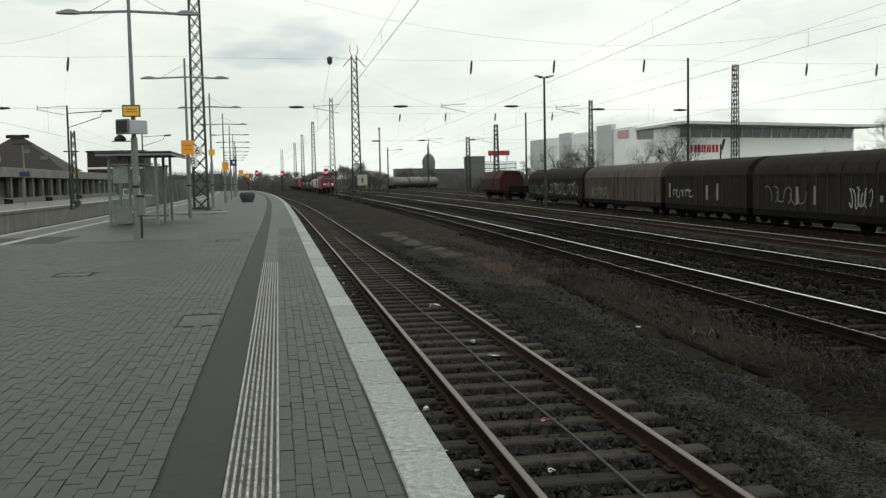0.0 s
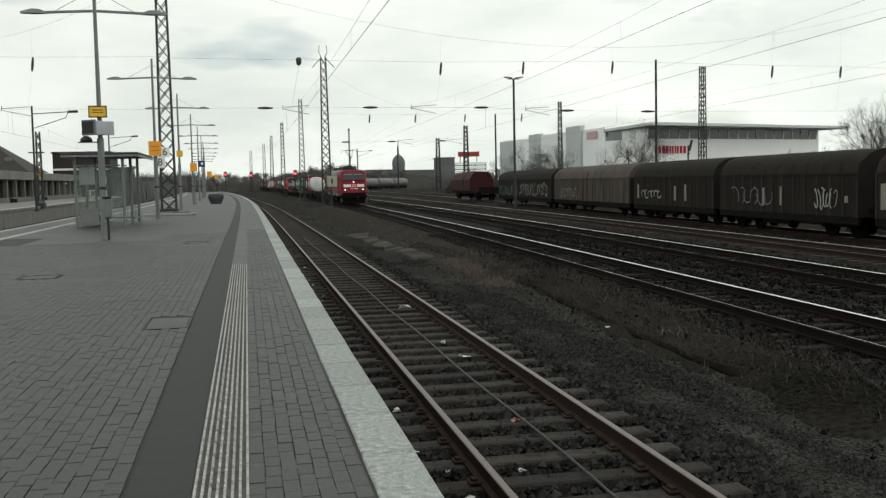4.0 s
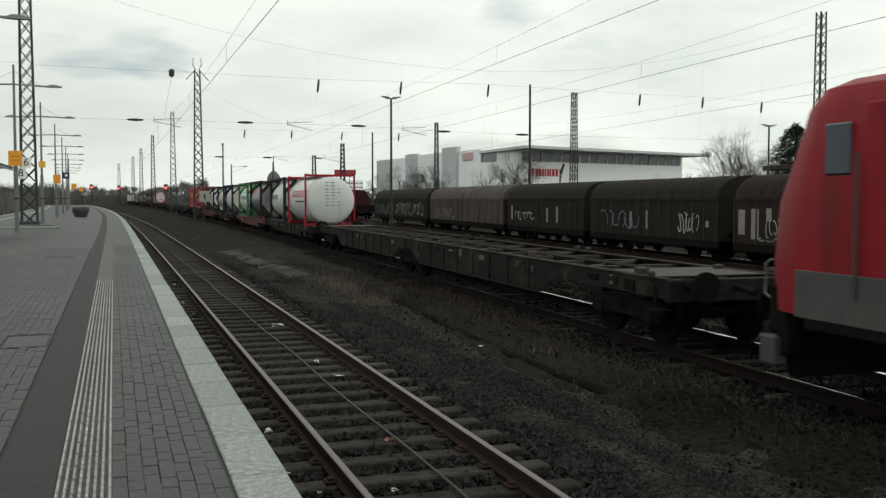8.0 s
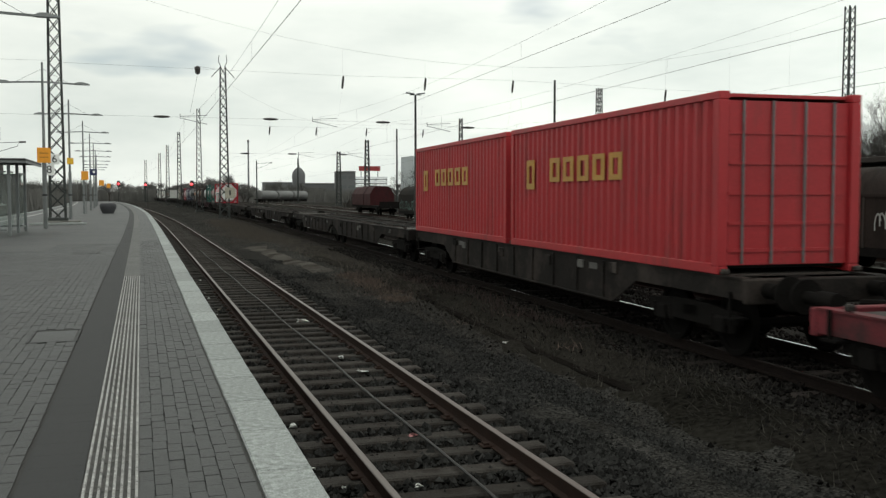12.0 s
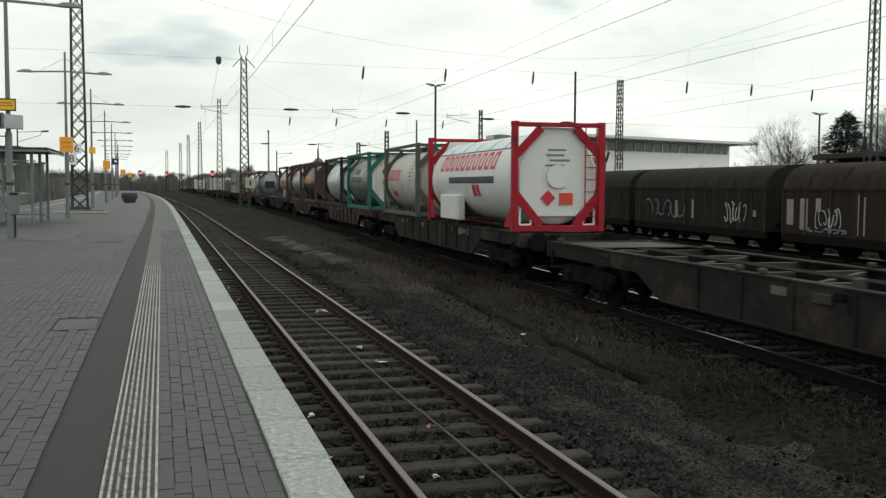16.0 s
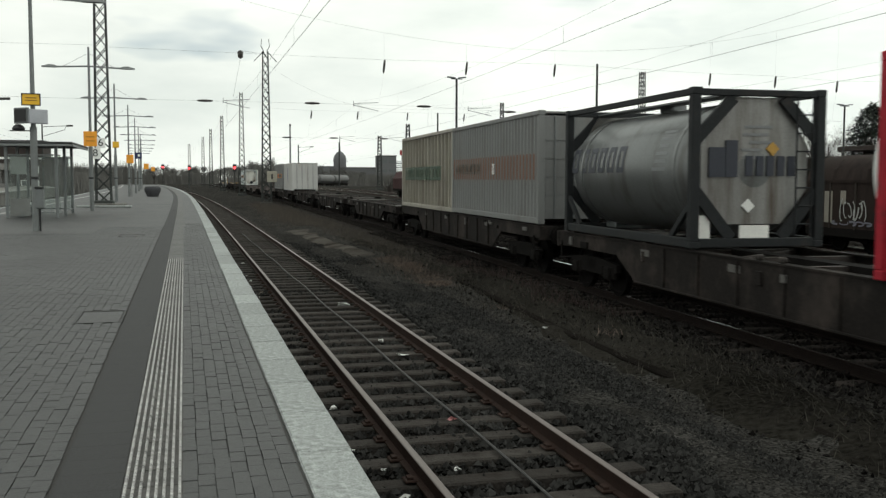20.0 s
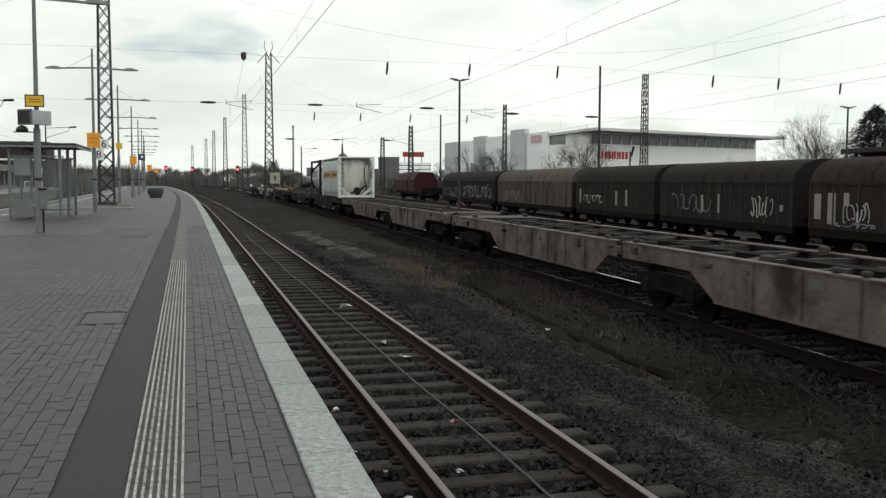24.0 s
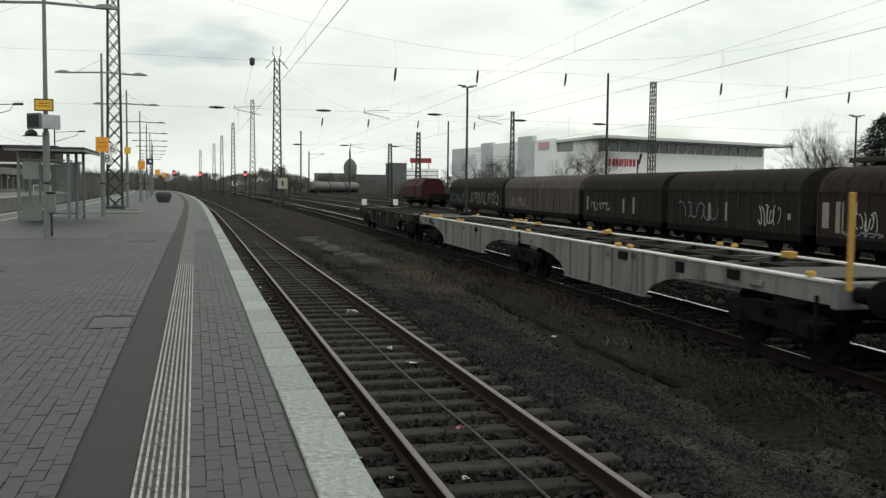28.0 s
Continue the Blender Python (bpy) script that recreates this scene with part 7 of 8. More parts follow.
part("weight_wire", Mesh().cyl((0, 0, 0.3), (3.5, 18.6, 2.4), 0.012, n=4).cyl((0, 0, -0.3), (-0.6, 0, -3.4), 0.012, n=4), WIRE, tw)


# ---- signals far along the line ----
def signal(x, y, h, material=RED_LAMP):
    t = thing("signal", "distant colour-light signal showing red", "signal", "red signals", at=pose(x, y, -0.3))
    part("post", Mesh().cyl((0, 0, 0), (0, 0, h), 0.09, n=8), MAST, t)
    part("screen", Mesh().box((0, 0.1, h), (0.75, 0.12, 1.5), ch=0.05), BLACK, t)
    part("lamp", Mesh().cyl((0, -0.1, h), (0, 0.04, h), 0.24, n=14), material, t, "lit red lamp")


signal(-5.3, 262, 5.6)
signal(1.3, 250, 5.2)
signal(10.2, 205, 4.9)


def line_board():
    t = thing("mast_board", "square cream board with a black mark fixed to a mast", "sign", at=pose(8.55, 98.0, 2.6))
    part("panel", Mesh().box((0, 0, 0), (1.0, 0.05, 1.1), ch=0.02), mat("cream_board", (0.36, 0.34, 0.28), 0.6), t)
    part("mark", Mesh().box((0, -0.03, 0), (0.16, 0.02, 0.5)), BLACK, t)
    part("bracket", Mesh().box((-0.3, 0.1, 0), (0.6, 0.16, 0.1)), MAST, t)


line_board()


# ---- parked covered freight wagons ----
WG_DARK = mat("sooty_brown_wagon", (0.0215, 0.0190, 0.0172), 0.8, 0, 0.35, 0.7, 25, 0.05, stain=(0.034, 0.0265, 0.023), stain_amt=0.4, streak=True, spec=0.05)
WG_POST = mat("worn_wagon_post", (0.040, 0.034, 0.030), 0.8, 0, 0.4, 1.2, 25, 0.05, stain=(0.052, 0.042, 0.037), stain_amt=0.3, streak=True, spec=0.05)
WG_BROWN = mat("faded_brown_wagon", (0.092, 0.079, 0.071), 0.75, 0, 0.3, 0.7, 25, 0.05, stain=(0.036, 0.027, 0.023), stain_amt=0.45, streak=True, spec=0.05)
WG_RUST = mat("reddish_brown_wagon", (0.030, 0.0225, 0.0200), 0.8, 0, 0.3, 0.7, 25, 0.05, stain=(0.016, 0.012, 0.011), stain_amt=0.45, streak=True, spec=0.05)
WG_RED = mat("dark_red_hood", (0.042, 0.011, 0.012), 0.7, 0, 0.25, 0.7, 25, 0.04, stain=(0.022, 0.012, 0.012), stain_amt=0.45, spec=0.1)
TAG_WHITE = mat("white_spray_paint", (0.34, 0.345, 0.33), 0.7, 0, 0.25, 3, 30, 0.0)
TAG_TEAL = mat("teal_spray_paint", (0.11, 0.20, 0.18), 0.7, 0, 0.25, 3, 30, 0.0)
TAG_MAUVE = mat("mauve_spray_paint", (0.16, 0.155, 0.19), 0.7, 0, 0.25, 3, 30, 0.0)
LABEL_PALE = mat("pale_wagon_label", (0.23, 0.21, 0.18), 0.7, 0, 0.2, 3, 30, 0.0)


def covered_wagon(y0, y1, roof_m, wall_m, label, ribs=0.9, tags=(), labels=(), seed=0, table=None):
    ym = (y0 + y1) / 2
    tb = table or LINE_5
    ang = -math.degrees(math.atan2(lerp_table(tb, y1) - lerp_table(tb, y0), y1 - y0))
    t = thing("covered_wagon", label, "freight wagon", "parked covered wagons", at=pose(lerp_table(tb, ym), ym, 0, 0, 0, ang))
    h = (y1 - y0) / 2 - 0.25
    rnd = random.Random(seed)
    zf, ze, zr, w = 0.80, 2.36, 3.27, 1.42
    sec = [(-w, ze), (-w + 0.10, ze + 0.38), (-w + 0.42, ze + 0.70), (-0.55, zr - 0.04), (0, zr), (0.55, zr - 0.04), (w - 0.42, ze + 0.70), (w - 0.10, ze + 0.38), (w, ze)]
    rf = Mesh()
    n = len(sec)
    vs = [(x, y, z) for y in (-h, h) for x, z in sec]
    rf.add(vs, [(i, i + 1, n + i + 1, n + i) for i in range(n - 1)] + [tuple(range(n)), tuple(reversed(range(n, 2 * n)))])
    r = part("roof", rf, roof_m, t, "rounded sliding roof", smooth=True)
    y = -h + 0.02
    while y < h:
        part("roof_rib", Mesh().add([(x * 1.03, yy, z * 1.012) for yy in (y, y + 0.07) for x, z in sec], [(i, i + 1, n + i + 1, n + i) for i in range(n - 1)]), roof_m, r)
        y += ribs * 1.3
    for sx in (-1, 1):
        wl_ = part("side_wall", Mesh().box((sx * (w - 0.03), 0, (zf + ze) / 2), (0.06, 2 * h, ze - zf)), wall_m, t, "ribbed side wall")
        part("eave", Mesh().box((sx * w, 0, ze), (0.07, 2 * h, 0.09)), roof_m, t)
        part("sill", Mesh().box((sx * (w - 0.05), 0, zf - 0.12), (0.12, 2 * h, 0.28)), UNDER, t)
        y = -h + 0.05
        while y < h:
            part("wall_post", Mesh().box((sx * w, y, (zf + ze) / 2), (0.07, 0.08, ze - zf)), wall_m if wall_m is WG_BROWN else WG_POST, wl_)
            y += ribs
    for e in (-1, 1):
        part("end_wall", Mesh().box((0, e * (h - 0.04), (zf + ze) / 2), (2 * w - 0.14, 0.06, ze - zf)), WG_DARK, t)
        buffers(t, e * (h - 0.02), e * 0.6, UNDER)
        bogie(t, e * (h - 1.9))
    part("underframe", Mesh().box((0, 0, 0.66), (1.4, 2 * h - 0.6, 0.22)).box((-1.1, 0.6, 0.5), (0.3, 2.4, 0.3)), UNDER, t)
    for (u, z0, z1, wd) in labels:
        part("label_panel", Mesh().box((-w - 0.012, u, 0.8 + ((z0 + z1) / 2 - 0.8) * 0.85), (0.02, wd * 0.7, (z1 - z0) * 0.8), ch=0.004), LABEL_PALE, t)
    w_side = w
    for (mm, u0, u1, z0, z1, k) in tags:
        g = Mesh()
        cw = (u1 - u0) / k
        for i in range(k):
            # one looping spray stroke after another
            u = u0 + cw * (i + 0.5)
            hgt, zm = (z1 - z0) * rnd.uniform(0.30, 0.48), 0.8 + ((z0 + z1) / 2 - 0.8) * 0.9
            a, da, lean = rnd.uniform(0, 6.28), rnd.choice((-1, 1)) * rnd.uniform(0.55, 0.95), rnd.uniform(-0.3, 0.3)
            w = rnd.uniform(0.035, 0.075)
            pts = []
            for q in range(6):
                v = math.sin(a + q * da) * hgt
                pts.append((-w_side - 0.034 - 0.001 * (i % 3), u + math.cos(a + q * da) * cw * 0.62 + lean * v, zm + v))
            for p, q in zip(pts, pts[1:]):
                g.beam(p, q, w, 0.004, (1, 0, 0))
        tagged(part("painted_tag", g, mm, t), "sprayed graffiti strokes", kind="stuff")
    return t


covered_wagon(72.9, 95.0, WG_DARK, WG_DARK, "sooty covered wagon with pale graffiti along its side", tags=[(TAG_TEAL, 2, 10.3, 0.9, 2.0, 14), (TAG_WHITE, -9.5, 1, 0.9, 2.2, 16)], seed=1)
covered_wagon(54.3, 72.5, WG_BROWN, WG_BROWN, "faded brown covered wagon with ribbed walls", ribs=0.62, tags=[(LABEL_PALE, 2, 7, 1.0, 1.8, 9)], seed=2)
covered_wagon(42.1, 54.0, WG_DARK, WG_DARK, "sooty covered wagon with pale labels", tags=[(TAG_WHITE, 1.2, 4.2, 1.2, 1.75, 6)], labels=[(4.9, 1.2, 2.2, 0.35), (-0.8, 1.15, 2.1, 0.35), (-2.2, 1.15, 2.2, 0.35)], seed=3)
covered_wagon(29.9, 41.9, WG_DARK, WG_DARK, "sooty covered wagon with graffiti and pale labels", tags=[(TAG_WHITE, -4.4, -2.8, 1.05, 2.0, 7), (TAG_MAUVE, 0.6, 4.4, 1.1, 2.0, 6)], labels=[(1.4, 1.15, 2.05, 0.35), (-0.2, 1.15, 2.1, 0.38), (-5.0, 1.4, 1.7, 0.3)], seed=4)
covered_wagon(4.5, 29.4, WG_RUST, WG_RUST, "reddish brown covered wagon with large white graffiti", ribs=1.35, tags=[(TAG_WHITE, 8.9, 10.2, 1.1, 1.9, 7), (TAG_MAUVE, 8.6, 10.6, 0.95, 1.1, 5), (TAG_WHITE, 3.5, 6.2, 1.0, 2.1, 12)], labels=[(11.7, 1.15, 2.25, 0.55), (10.9, 0.98, 2.3, 0.62), (10.1, 1.75, 2.3, 0.4), (8.05, 0.9, 2.5, 0.10), (7.75, 0.9, 2.4, 0.10)], seed=5)


def hood_wagon():
    t = thing("hooded_wagon", "dark red wagon with a rounded telescopic hood", "freight wagon", at=pose(lerp_table(LINE_5, 117), 117, 0, 0, 0, -3.2))
    w = 1.45
    for k, (a, b, g) in enumerate(((-4.8, -0.2, 0.0), (-0.3, 4.4, 0.07), (4.3, 9.0, 0.0))):
        sec = [(-w - g, 1.15), (-w - g, 2.5), (-w + 0.42, 3.2 + g), (-0.75, 3.42 + g), (0.75, 3.42 + g), (w - 0.42, 3.2 + g), (w + g, 2.5), (w + g, 1.15)]
        part("hood", Mesh().prism(sec, a, b, "y"), WG_RED, t, "dark red hood section")
    part("underframe", Mesh().box((0, 0, 1.0), (2.7, 19.4, 0.28)), UNDER, t)
    for y in (-7, 7):
        bogie(t, y)
    part("end_platform", Mesh().box((0, -9.5, 1.3), (2.4, 0.08, 0.6)), UNDER, t)
    buffers(t, -9.7, -1, UNDER)


hood_wagon()
TANK_FAR = mat("pale_grey_tank_wagon", (0.12, 0.12, 0.118), 0.6, 0, 0.2, 0.8, 20, 0.0, stain=(0.09, 0.085, 0.08), stain_amt=0.4)


def far_tank_wagon(x, y, rz):
    t = thing("tank_wagon", "pale grey railway tank wagon parked far off", "tank wagon", "far tank wagons", at=pose(x, y, 0, 0, 0, rz))
    part("barrel", Mesh().lathe(tank_profile(13.5, 1.35, 0.4), (0, 0, 2.35), 20, "y"), TANK_FAR, t, smooth=True)
    part("chassis", Mesh().box((0, 0, 0.95), (2.4, 14.2, 0.3)), UNDER, t)
    part("dome", Mesh().cyl((0, 0, 3.6), (0, 0, 4.0), 0.4, n=12), TANK_FAR, t)
    for yy in (-4.6, 4.6):
        bogie(t, yy)


for k in range(3):
    far_tank_wagon(37.5 + k * 6.9, 302 + k * 12.6, -28)

# ---- white store with a glazed top floor ----
STORE_WHITE = mat("white_store_panel", (0.90, 0.91, 0.90), 0.6, 0, 0.05, 0.15, 8, 0.01)
STORE_GREY = mat("grey_store_pier", (0.50, 0.53, 0.54), 0.6, 0, 0.08, 0.15, 8, 0.01)
STORE_SIDE = mat("pale_grey_store_wall", (0.88, 0.90, 0.91), 0.6, 0, 0.06, 0.15, 8, 0.01)
ROOF_EDGE = mat("pale_roof_edge", (0.55, 0.57, 0.56), 0.6, 0, 0.06, 0.15, 8, 0.01)
WIN_BAND = glass("store_window", (0.12, 0.13, 0.132), 0.12)
SIGN_RED = mat("red_store_sign", (0.50, 0.02, 0.035), 0.45, 0, 0.05, 1, 8, 0.0)


def wall_along(t, name, a, b, z0, z1, th, material, out=0.0, label=""):
    a, b = Vector((*a, 0)), Vector((*b, 0))
    d = (b - a).normalized()
    nrm = Vector((d.y, -d.x, 0))
    c = (a + b) / 2 + nrm * out
    return part(name, Mesh().box((c.x, c.y, (z0 + z1) / 2), ((b - a).length, th, z1 - z0), rz=math.atan2(d.y, d.x)), material, t, label)


def store():
    t = thing("furniture_store", "large white store building with a glazed top floor and red sign", "building")
    C, R, Lf = Vector((61.7, 141.6)), Vector((99.5, 154.5)), Vector((57.2, 211.5))
    zt = 11.05
    wall_along(t, "front_wall", C, R, -0.3, 8.35, 0.5, STORE_WHITE, 0, "white panelled front wall")
    wall_along(t, "front_parapet", C, R, 9.95, 10.25, 0.5, STORE_WHITE)
    # glazed band, one pane after another
    d = (R - C).normalized()
    n = 18
    for i in range(n):
        a, b = C + d * ((R - C).length * (i + 0.04) / n), C + d * ((R - C).length * (i + 0.96) / n)
        wall_along(t, "window_pane", a, b, 8.40, 9.92, 0.14, WIN_BAND, -0.15)
        m = C + d * ((R - C).length * i / n)
        wall_along(t, "mullion", m, m + d * 0.10, 8.35, 9.95, 0.3, STORE_SIDE, -0.05)
    # flat roof with a deep overhang
    nf = Vector((d.y, -d.x))
    l = (Lf - C).normalized()
    o = [C + nf * 2.6 - l * 2.0 - d * 2.5, R + nf * 2.6 + d * 5.5, R - nf * 40 + d * 3.0, C + l * 15 - d * 0.6]
    part("roof", Mesh().prism([(p.x, p.y) for p in o], 10.25, 10.62, "z"), ROOF_EDGE, t, "thin overhanging flat roof")
    part("roof_soffit", Mesh().prism([(p.x, p.y) for p in o], 10.18, 10.25, "z"), STORE_GREY, t)
    # side wing stepping back with grey piers
    q = C + l * 14.8
    wall_along(t, "side_wall", q, C, -0.3, 8.6, 0.5, STORE_WHITE)
    wall_along(t, "corner_panel", C + l * 8.4, C + l * 0.3, 8.6, 10.2, 0.5, STORE_WHITE)
    wall_along(t, "side_window", q, C + l * 8.5, 8.65, 10.2, 0.2, WIN_BAND, -0.1)
    e = Lf
    for a, b, h in ((14.9, 24.5, 11.0), (31.3, 45.3, 11.15), (51.2, 61.5, 10.9)):
        wall_along(t, "rear_wing_wall", C + l * b, C + l * a, -0.3, h, 0.5, STORE_SIDE, 0, "pale grey panelled wing wall")
    for s, w, h in ((24.6, 6.7, 11.9), (45.3, 5.9, 11.5), (61.5, 8.4, 10.9)):
        a = C + l * s
        wall_along(t, "pier", a + l * w, a, -0.3, h, 0.9, STORE_GREY, 0.25, "tall grey pier")
    part("rear_block", Mesh().prism([(p.x, p.y) for p in (C + l * 15, Lf, Lf + d * 30, C + l * 15 + d * 30)], 10.3, 10.8, "z"), ROOF_EDGE, t)
    wall_along(t, "right_wall", R, R - nf * 38, -0.3, 10.2, 0.5, STORE_SIDE)
    # plain red marks as large as the sign's lettering
    s0 = C + d * 1.2 + nf * 0.30
    x, rz = 0.0, math.atan2(d.y, d.x)
    sg = part("sign", Mesh().box((s0.x, s0.y, 6.5), (0.2, 0.2, 0.2)), STEEL, t)
    for w, h, up in ((1.45, 1.2, 0), (1.45, 1.2, 0), (0.95, 1.2, 0), (0.95, 1.2, 0), (1.45, 1.2, 0)):
        for k in (0.22, 0.76):
            p = s0 + d * (x + w * k)
            part("sign_bar", Mesh().box((p.x, p.y, 6.62 + up), (w * 0.36, 0.16, h), rz=rz, ch=0.05), SIGN_RED, sg, "plain red sign bar")
        x += w + 0.14
    p = s0 + d * (x + 0.45)
    part("sign_mark", Mesh().beam((p.x, p.y, 6.4), (p.x + d.x * 0.6, p.y + d.y * 0.6, 8.1), 0.3, 0.3).box((p.x - d.x * 0.1, p.y - d.y * 0.1, 5.98), (0.34, 0.16, 0.34), rz=rz), BLACK, sg, "plain dark sign shape")
    p = C + l * 20.2 + Vector((-0.4, -0.1))
    part("side_sign", Mesh().box((p.x, p.y, 9.9), (0.1, 4.4, 1.3), rz=math.atan2(l.y, l.x) - math.pi / 2), mat("faded_sign_red", (0.55, 0.35, 0.36), 0.5), t)


store()


# ---- buildings on the other side and far off ----
TILE = mat("dark_brown_roof_tile", (0.032, 0.026, 0.025), 0.8, 0, 0.3, 1.0, 12, 0.2)
BRICK = mat("dark_brick_wall", (0.032, 0.024, 0.021), 0.85, 0, 0.25, 0.8, 12, 0.1)
PALE_WALL = mat("pale_plaster_wall", (0.125, 0.122, 0.116), 0.85, 0, 0.15, 0.5, 10, 0.05)
# haze is mixed into the colours of these distant walls
HAZE_GREY = mat("grey_distant_wall", (0.20, 0.205, 0.21), 0.9, 0, 0.15, 0.1, 3, 0.0)
HAZE_DARK = mat("dark_distant_wall", (0.13, 0.13, 0.135), 0.9, 0, 0.15, 0.1, 3, 0.0)
HAZE_RED = mat("red_distant_panel", (0.33, 0.05, 0.05), 0.8, 0, 0.1, 0.1, 3, 0.0)


def far_platform():
    t = thing("far_platform", "second platform with a pale concrete edge wall", "platform", kind="structure")
    tb = [(y, x - 19.1) for y, x in LINE_1]
    part("edge_wall", bar_along(Mesh(), tb, 20, 250, [(-14, -0.4), (0, -0.4), (0.02, 0.84), (0.10, 0.86), (0.10, 1.02), (-14, 1.04)]), CONCRETE, t, "pale stained concrete platform wall")
    part("edge_line", bar_along(Mesh(), tb, 20, 250, [(-0.35, 1.03), (0.09, 1.02), (0.09, 1.035), (-0.35, 1.05)]), COPING, t)


far_platform()


def platform_canopy():
    t = thing("platform_canopy", "long low platform canopy with grey pillars and dark recesses", "canopy", at=pose(-27.0, 100, 1.04))
    part("fascia", Mesh().box((0, 11.5, 2.98), (3.0, 101, 0.95), ch=0.04), CONCRETE, t, "grey canopy fascia")
    part("back_wall", Mesh().box((-1.6, 11.5, 1.3), (0.3, 101, 2.6)), BRICK, t)
    y = -38
    k = 0
    while y < 62:
        part("pillar", Mesh().box((1.0, y, 1.25), (0.45, 0.55, 2.5), ch=0.03), PALE_WALL, t)
        if k % 3 == 1:
            part("door_leaf", Mesh().box((-1.42, y + 2.0, 1.1), (0.08, 1.6, 2.1)), PALE_WALL, t)
        y += 4.3
        k += 1
    part("low_wall", Mesh().box((1.35, 11.5, 0.25), (0.2, 100, 0.5)), PALE_WALL, t)
    for yy in (-20, -6, 10, 26):
        part("bench", Mesh().box((2.6, yy, 0.42), (0.5, 1.8, 0.08)).box((2.6, yy - 0.7, 0.2), (0.4, 0.1, 0.4)).box((2.6, yy + 0.7, 0.2), (0.4, 0.1, 0.4)), BLACK, t)


platform_canopy()
for yl in (84.0, 103.0, 124.0):
    t = thing("platform_lamp", "short grey lamp post with a flat head on the far platform", "lamp post", "far platform lamps", at=pose(-20.5, yl, 1.04))
    part("post", Mesh().cyl((0, 0, 0), (0, 0, 5.0), 0.07, n=8), POLE_GREY, t)
    part("lamp_head", Mesh().box((0, 0, 5.05), (1.5, 0.4, 0.12), ch=0.04), MAST, t)
sign_board("platform_sign", "yellow sign on the far platform", -20.4, 102.7, 3.9, 0.7, 0.6, YELLOW)
sign_board("platform_sign", "blue sign on the far platform", -20.4, 83.7, 3.6, 0.8, 0.4, BLUE_SIGN)


def hip_house(x0, x1, y0, y1, ze, zr, cut):
    t = thing("house", "dark house with a steep hipped tile roof and skylights", "house")
    part("wall", Mesh().box(((x0 + x1) / 2, (y0 + y1) / 2, ze / 2), (x1 - x0 - 1.0, y1 - y0 - 1.0, ze)), BRICK, t)
    ym = (y0 + y1) / 2
    vs = [(x0, y0, ze), (x1, y0, ze), (x1, y1, ze), (x0, y1, ze), (x0 + cut, ym, zr), (x1 - cut, ym, zr)]
    rf = part("roof", Mesh().add(vs, [(0, 1, 5, 4), (1, 2, 5), (2, 3, 4, 5), (3, 0, 4), (3, 2, 1, 0)]), TILE, t, "steep dark tile roof")
    for u in (0.62, 0.80):
        px = x0 + (x1 - x0) * u
        z = ze + (zr - ze) * (0.55 if u < 0.7 else 0.35)
        yy = y0 + (ym - y0) * ((z - ze) / (zr - ze)) - 0.10
        part("skylight", Mesh().box((px, yy, z), (1.1, 0.3, 0.7)), WIN_BAND, rf)
    part("dormer", Mesh().box((x0 + (x1 - x0) * 0.36, y0 + 1.2, ze + 1.4), (1.8, 1.6, 1.8)), WHITE, t)
    part("chimney", Mesh().box((x0 + (x1 - x0) * 0.5, ym, zr + 0.1), (3.2, 0.7, 0.5)), BRICK, t)


hip_house(-46.4, -30.6, 148, 162, 5.0, 10.2, 7.2)


def flat_block():
    t = thing("flat_roofed_house", "dark brick flat-roofed house with white-framed windows", "house", at=pose(-27.6, 180, 0))
    part("wall", Mesh().box((0, 0, 4.1), (9.4, 10, 8.8)), BRICK, t)
    part("cornice", Mesh().box((0, -5.05, 5.7), (9.6, 0.2, 0.35)), WHITE, t, "white band course")
    part("roof", Mesh().box((0, 0, 8.60), (9.8, 10.4, 0.25)), TILE, t)
    for x in (-2.75, -1.1, 1.6, 3.4):
        for z in (1.5, 3.75):
            w = part("window", Mesh().box((x, -5.06, z), (1.1, 0.12, 1.15)), WHITE, t, "white window frame")
            part("pane", Mesh().box((x, -5.13, z + 0.02), (0.72, 0.05, 0.8)), WIN_BAND, w)


flat_block()


def far_block(name, label, x, y, w, d, z0, z1, material, bands=0, cat="building"):
    t = thing(name, label, cat, at=pose(x, y, 0))
    part("wall", Mesh().box((0, 0, (z0 + z1) / 2), (w, d, z1 - z0)), material, t)
    for i in range(bands):
        z = z0 + (z1 - z0) * (i + 0.6) / (bands + 0.2)
        n = max(2, int(w / 4))
        for k in range(n):
            part("window", Mesh().box((-w / 2 + w * (k + 0.5) / n, -d / 2 - 0.05, z), (w / n * 0.7, 0.2, 1.2)), WIN_BAND, t)
    part("roof", Mesh().box((0, 0, z1 + 0.1), (w + 0.5, d + 0.5, 0.3)), HAZE_DARK, t)
    return t


far_block("office_block", "dark grey distant office building", 77.5, 376, 6.4, 10, -0.3, 11.4, HAZE_DARK, 3)
t = far_block("parking_deck", "pale open parking deck with a red sign board on top", 87.5, 378, 13.5, 10, -0.3, 4.5, HAZE_GREY, 1)
for z in (6.0, 7.6, 9.2):
    part("deck_rail", Mesh().box((0, -4.8, z), (13.4, 0.4, 0.75)), STORE_SIDE, t, "pale parapet")
    part("deck_floor", Mesh().box((0, 0, z - 0.7), (13.2, 9, 0.25)), HAZE_DARK, t)
for x in (-6.4, -2.1, 2.1, 6.4):
    part("deck_post", Mesh().box((x, -4.4, 6.8), (0.4, 0.4, 4.9)), HAZE_GREY, t)
part("sign_board", Mesh().box((-0.6, -4.9, 12.8), (8.6, 0.5, 1.9)), HAZE_RED, t, "plain red sign board")
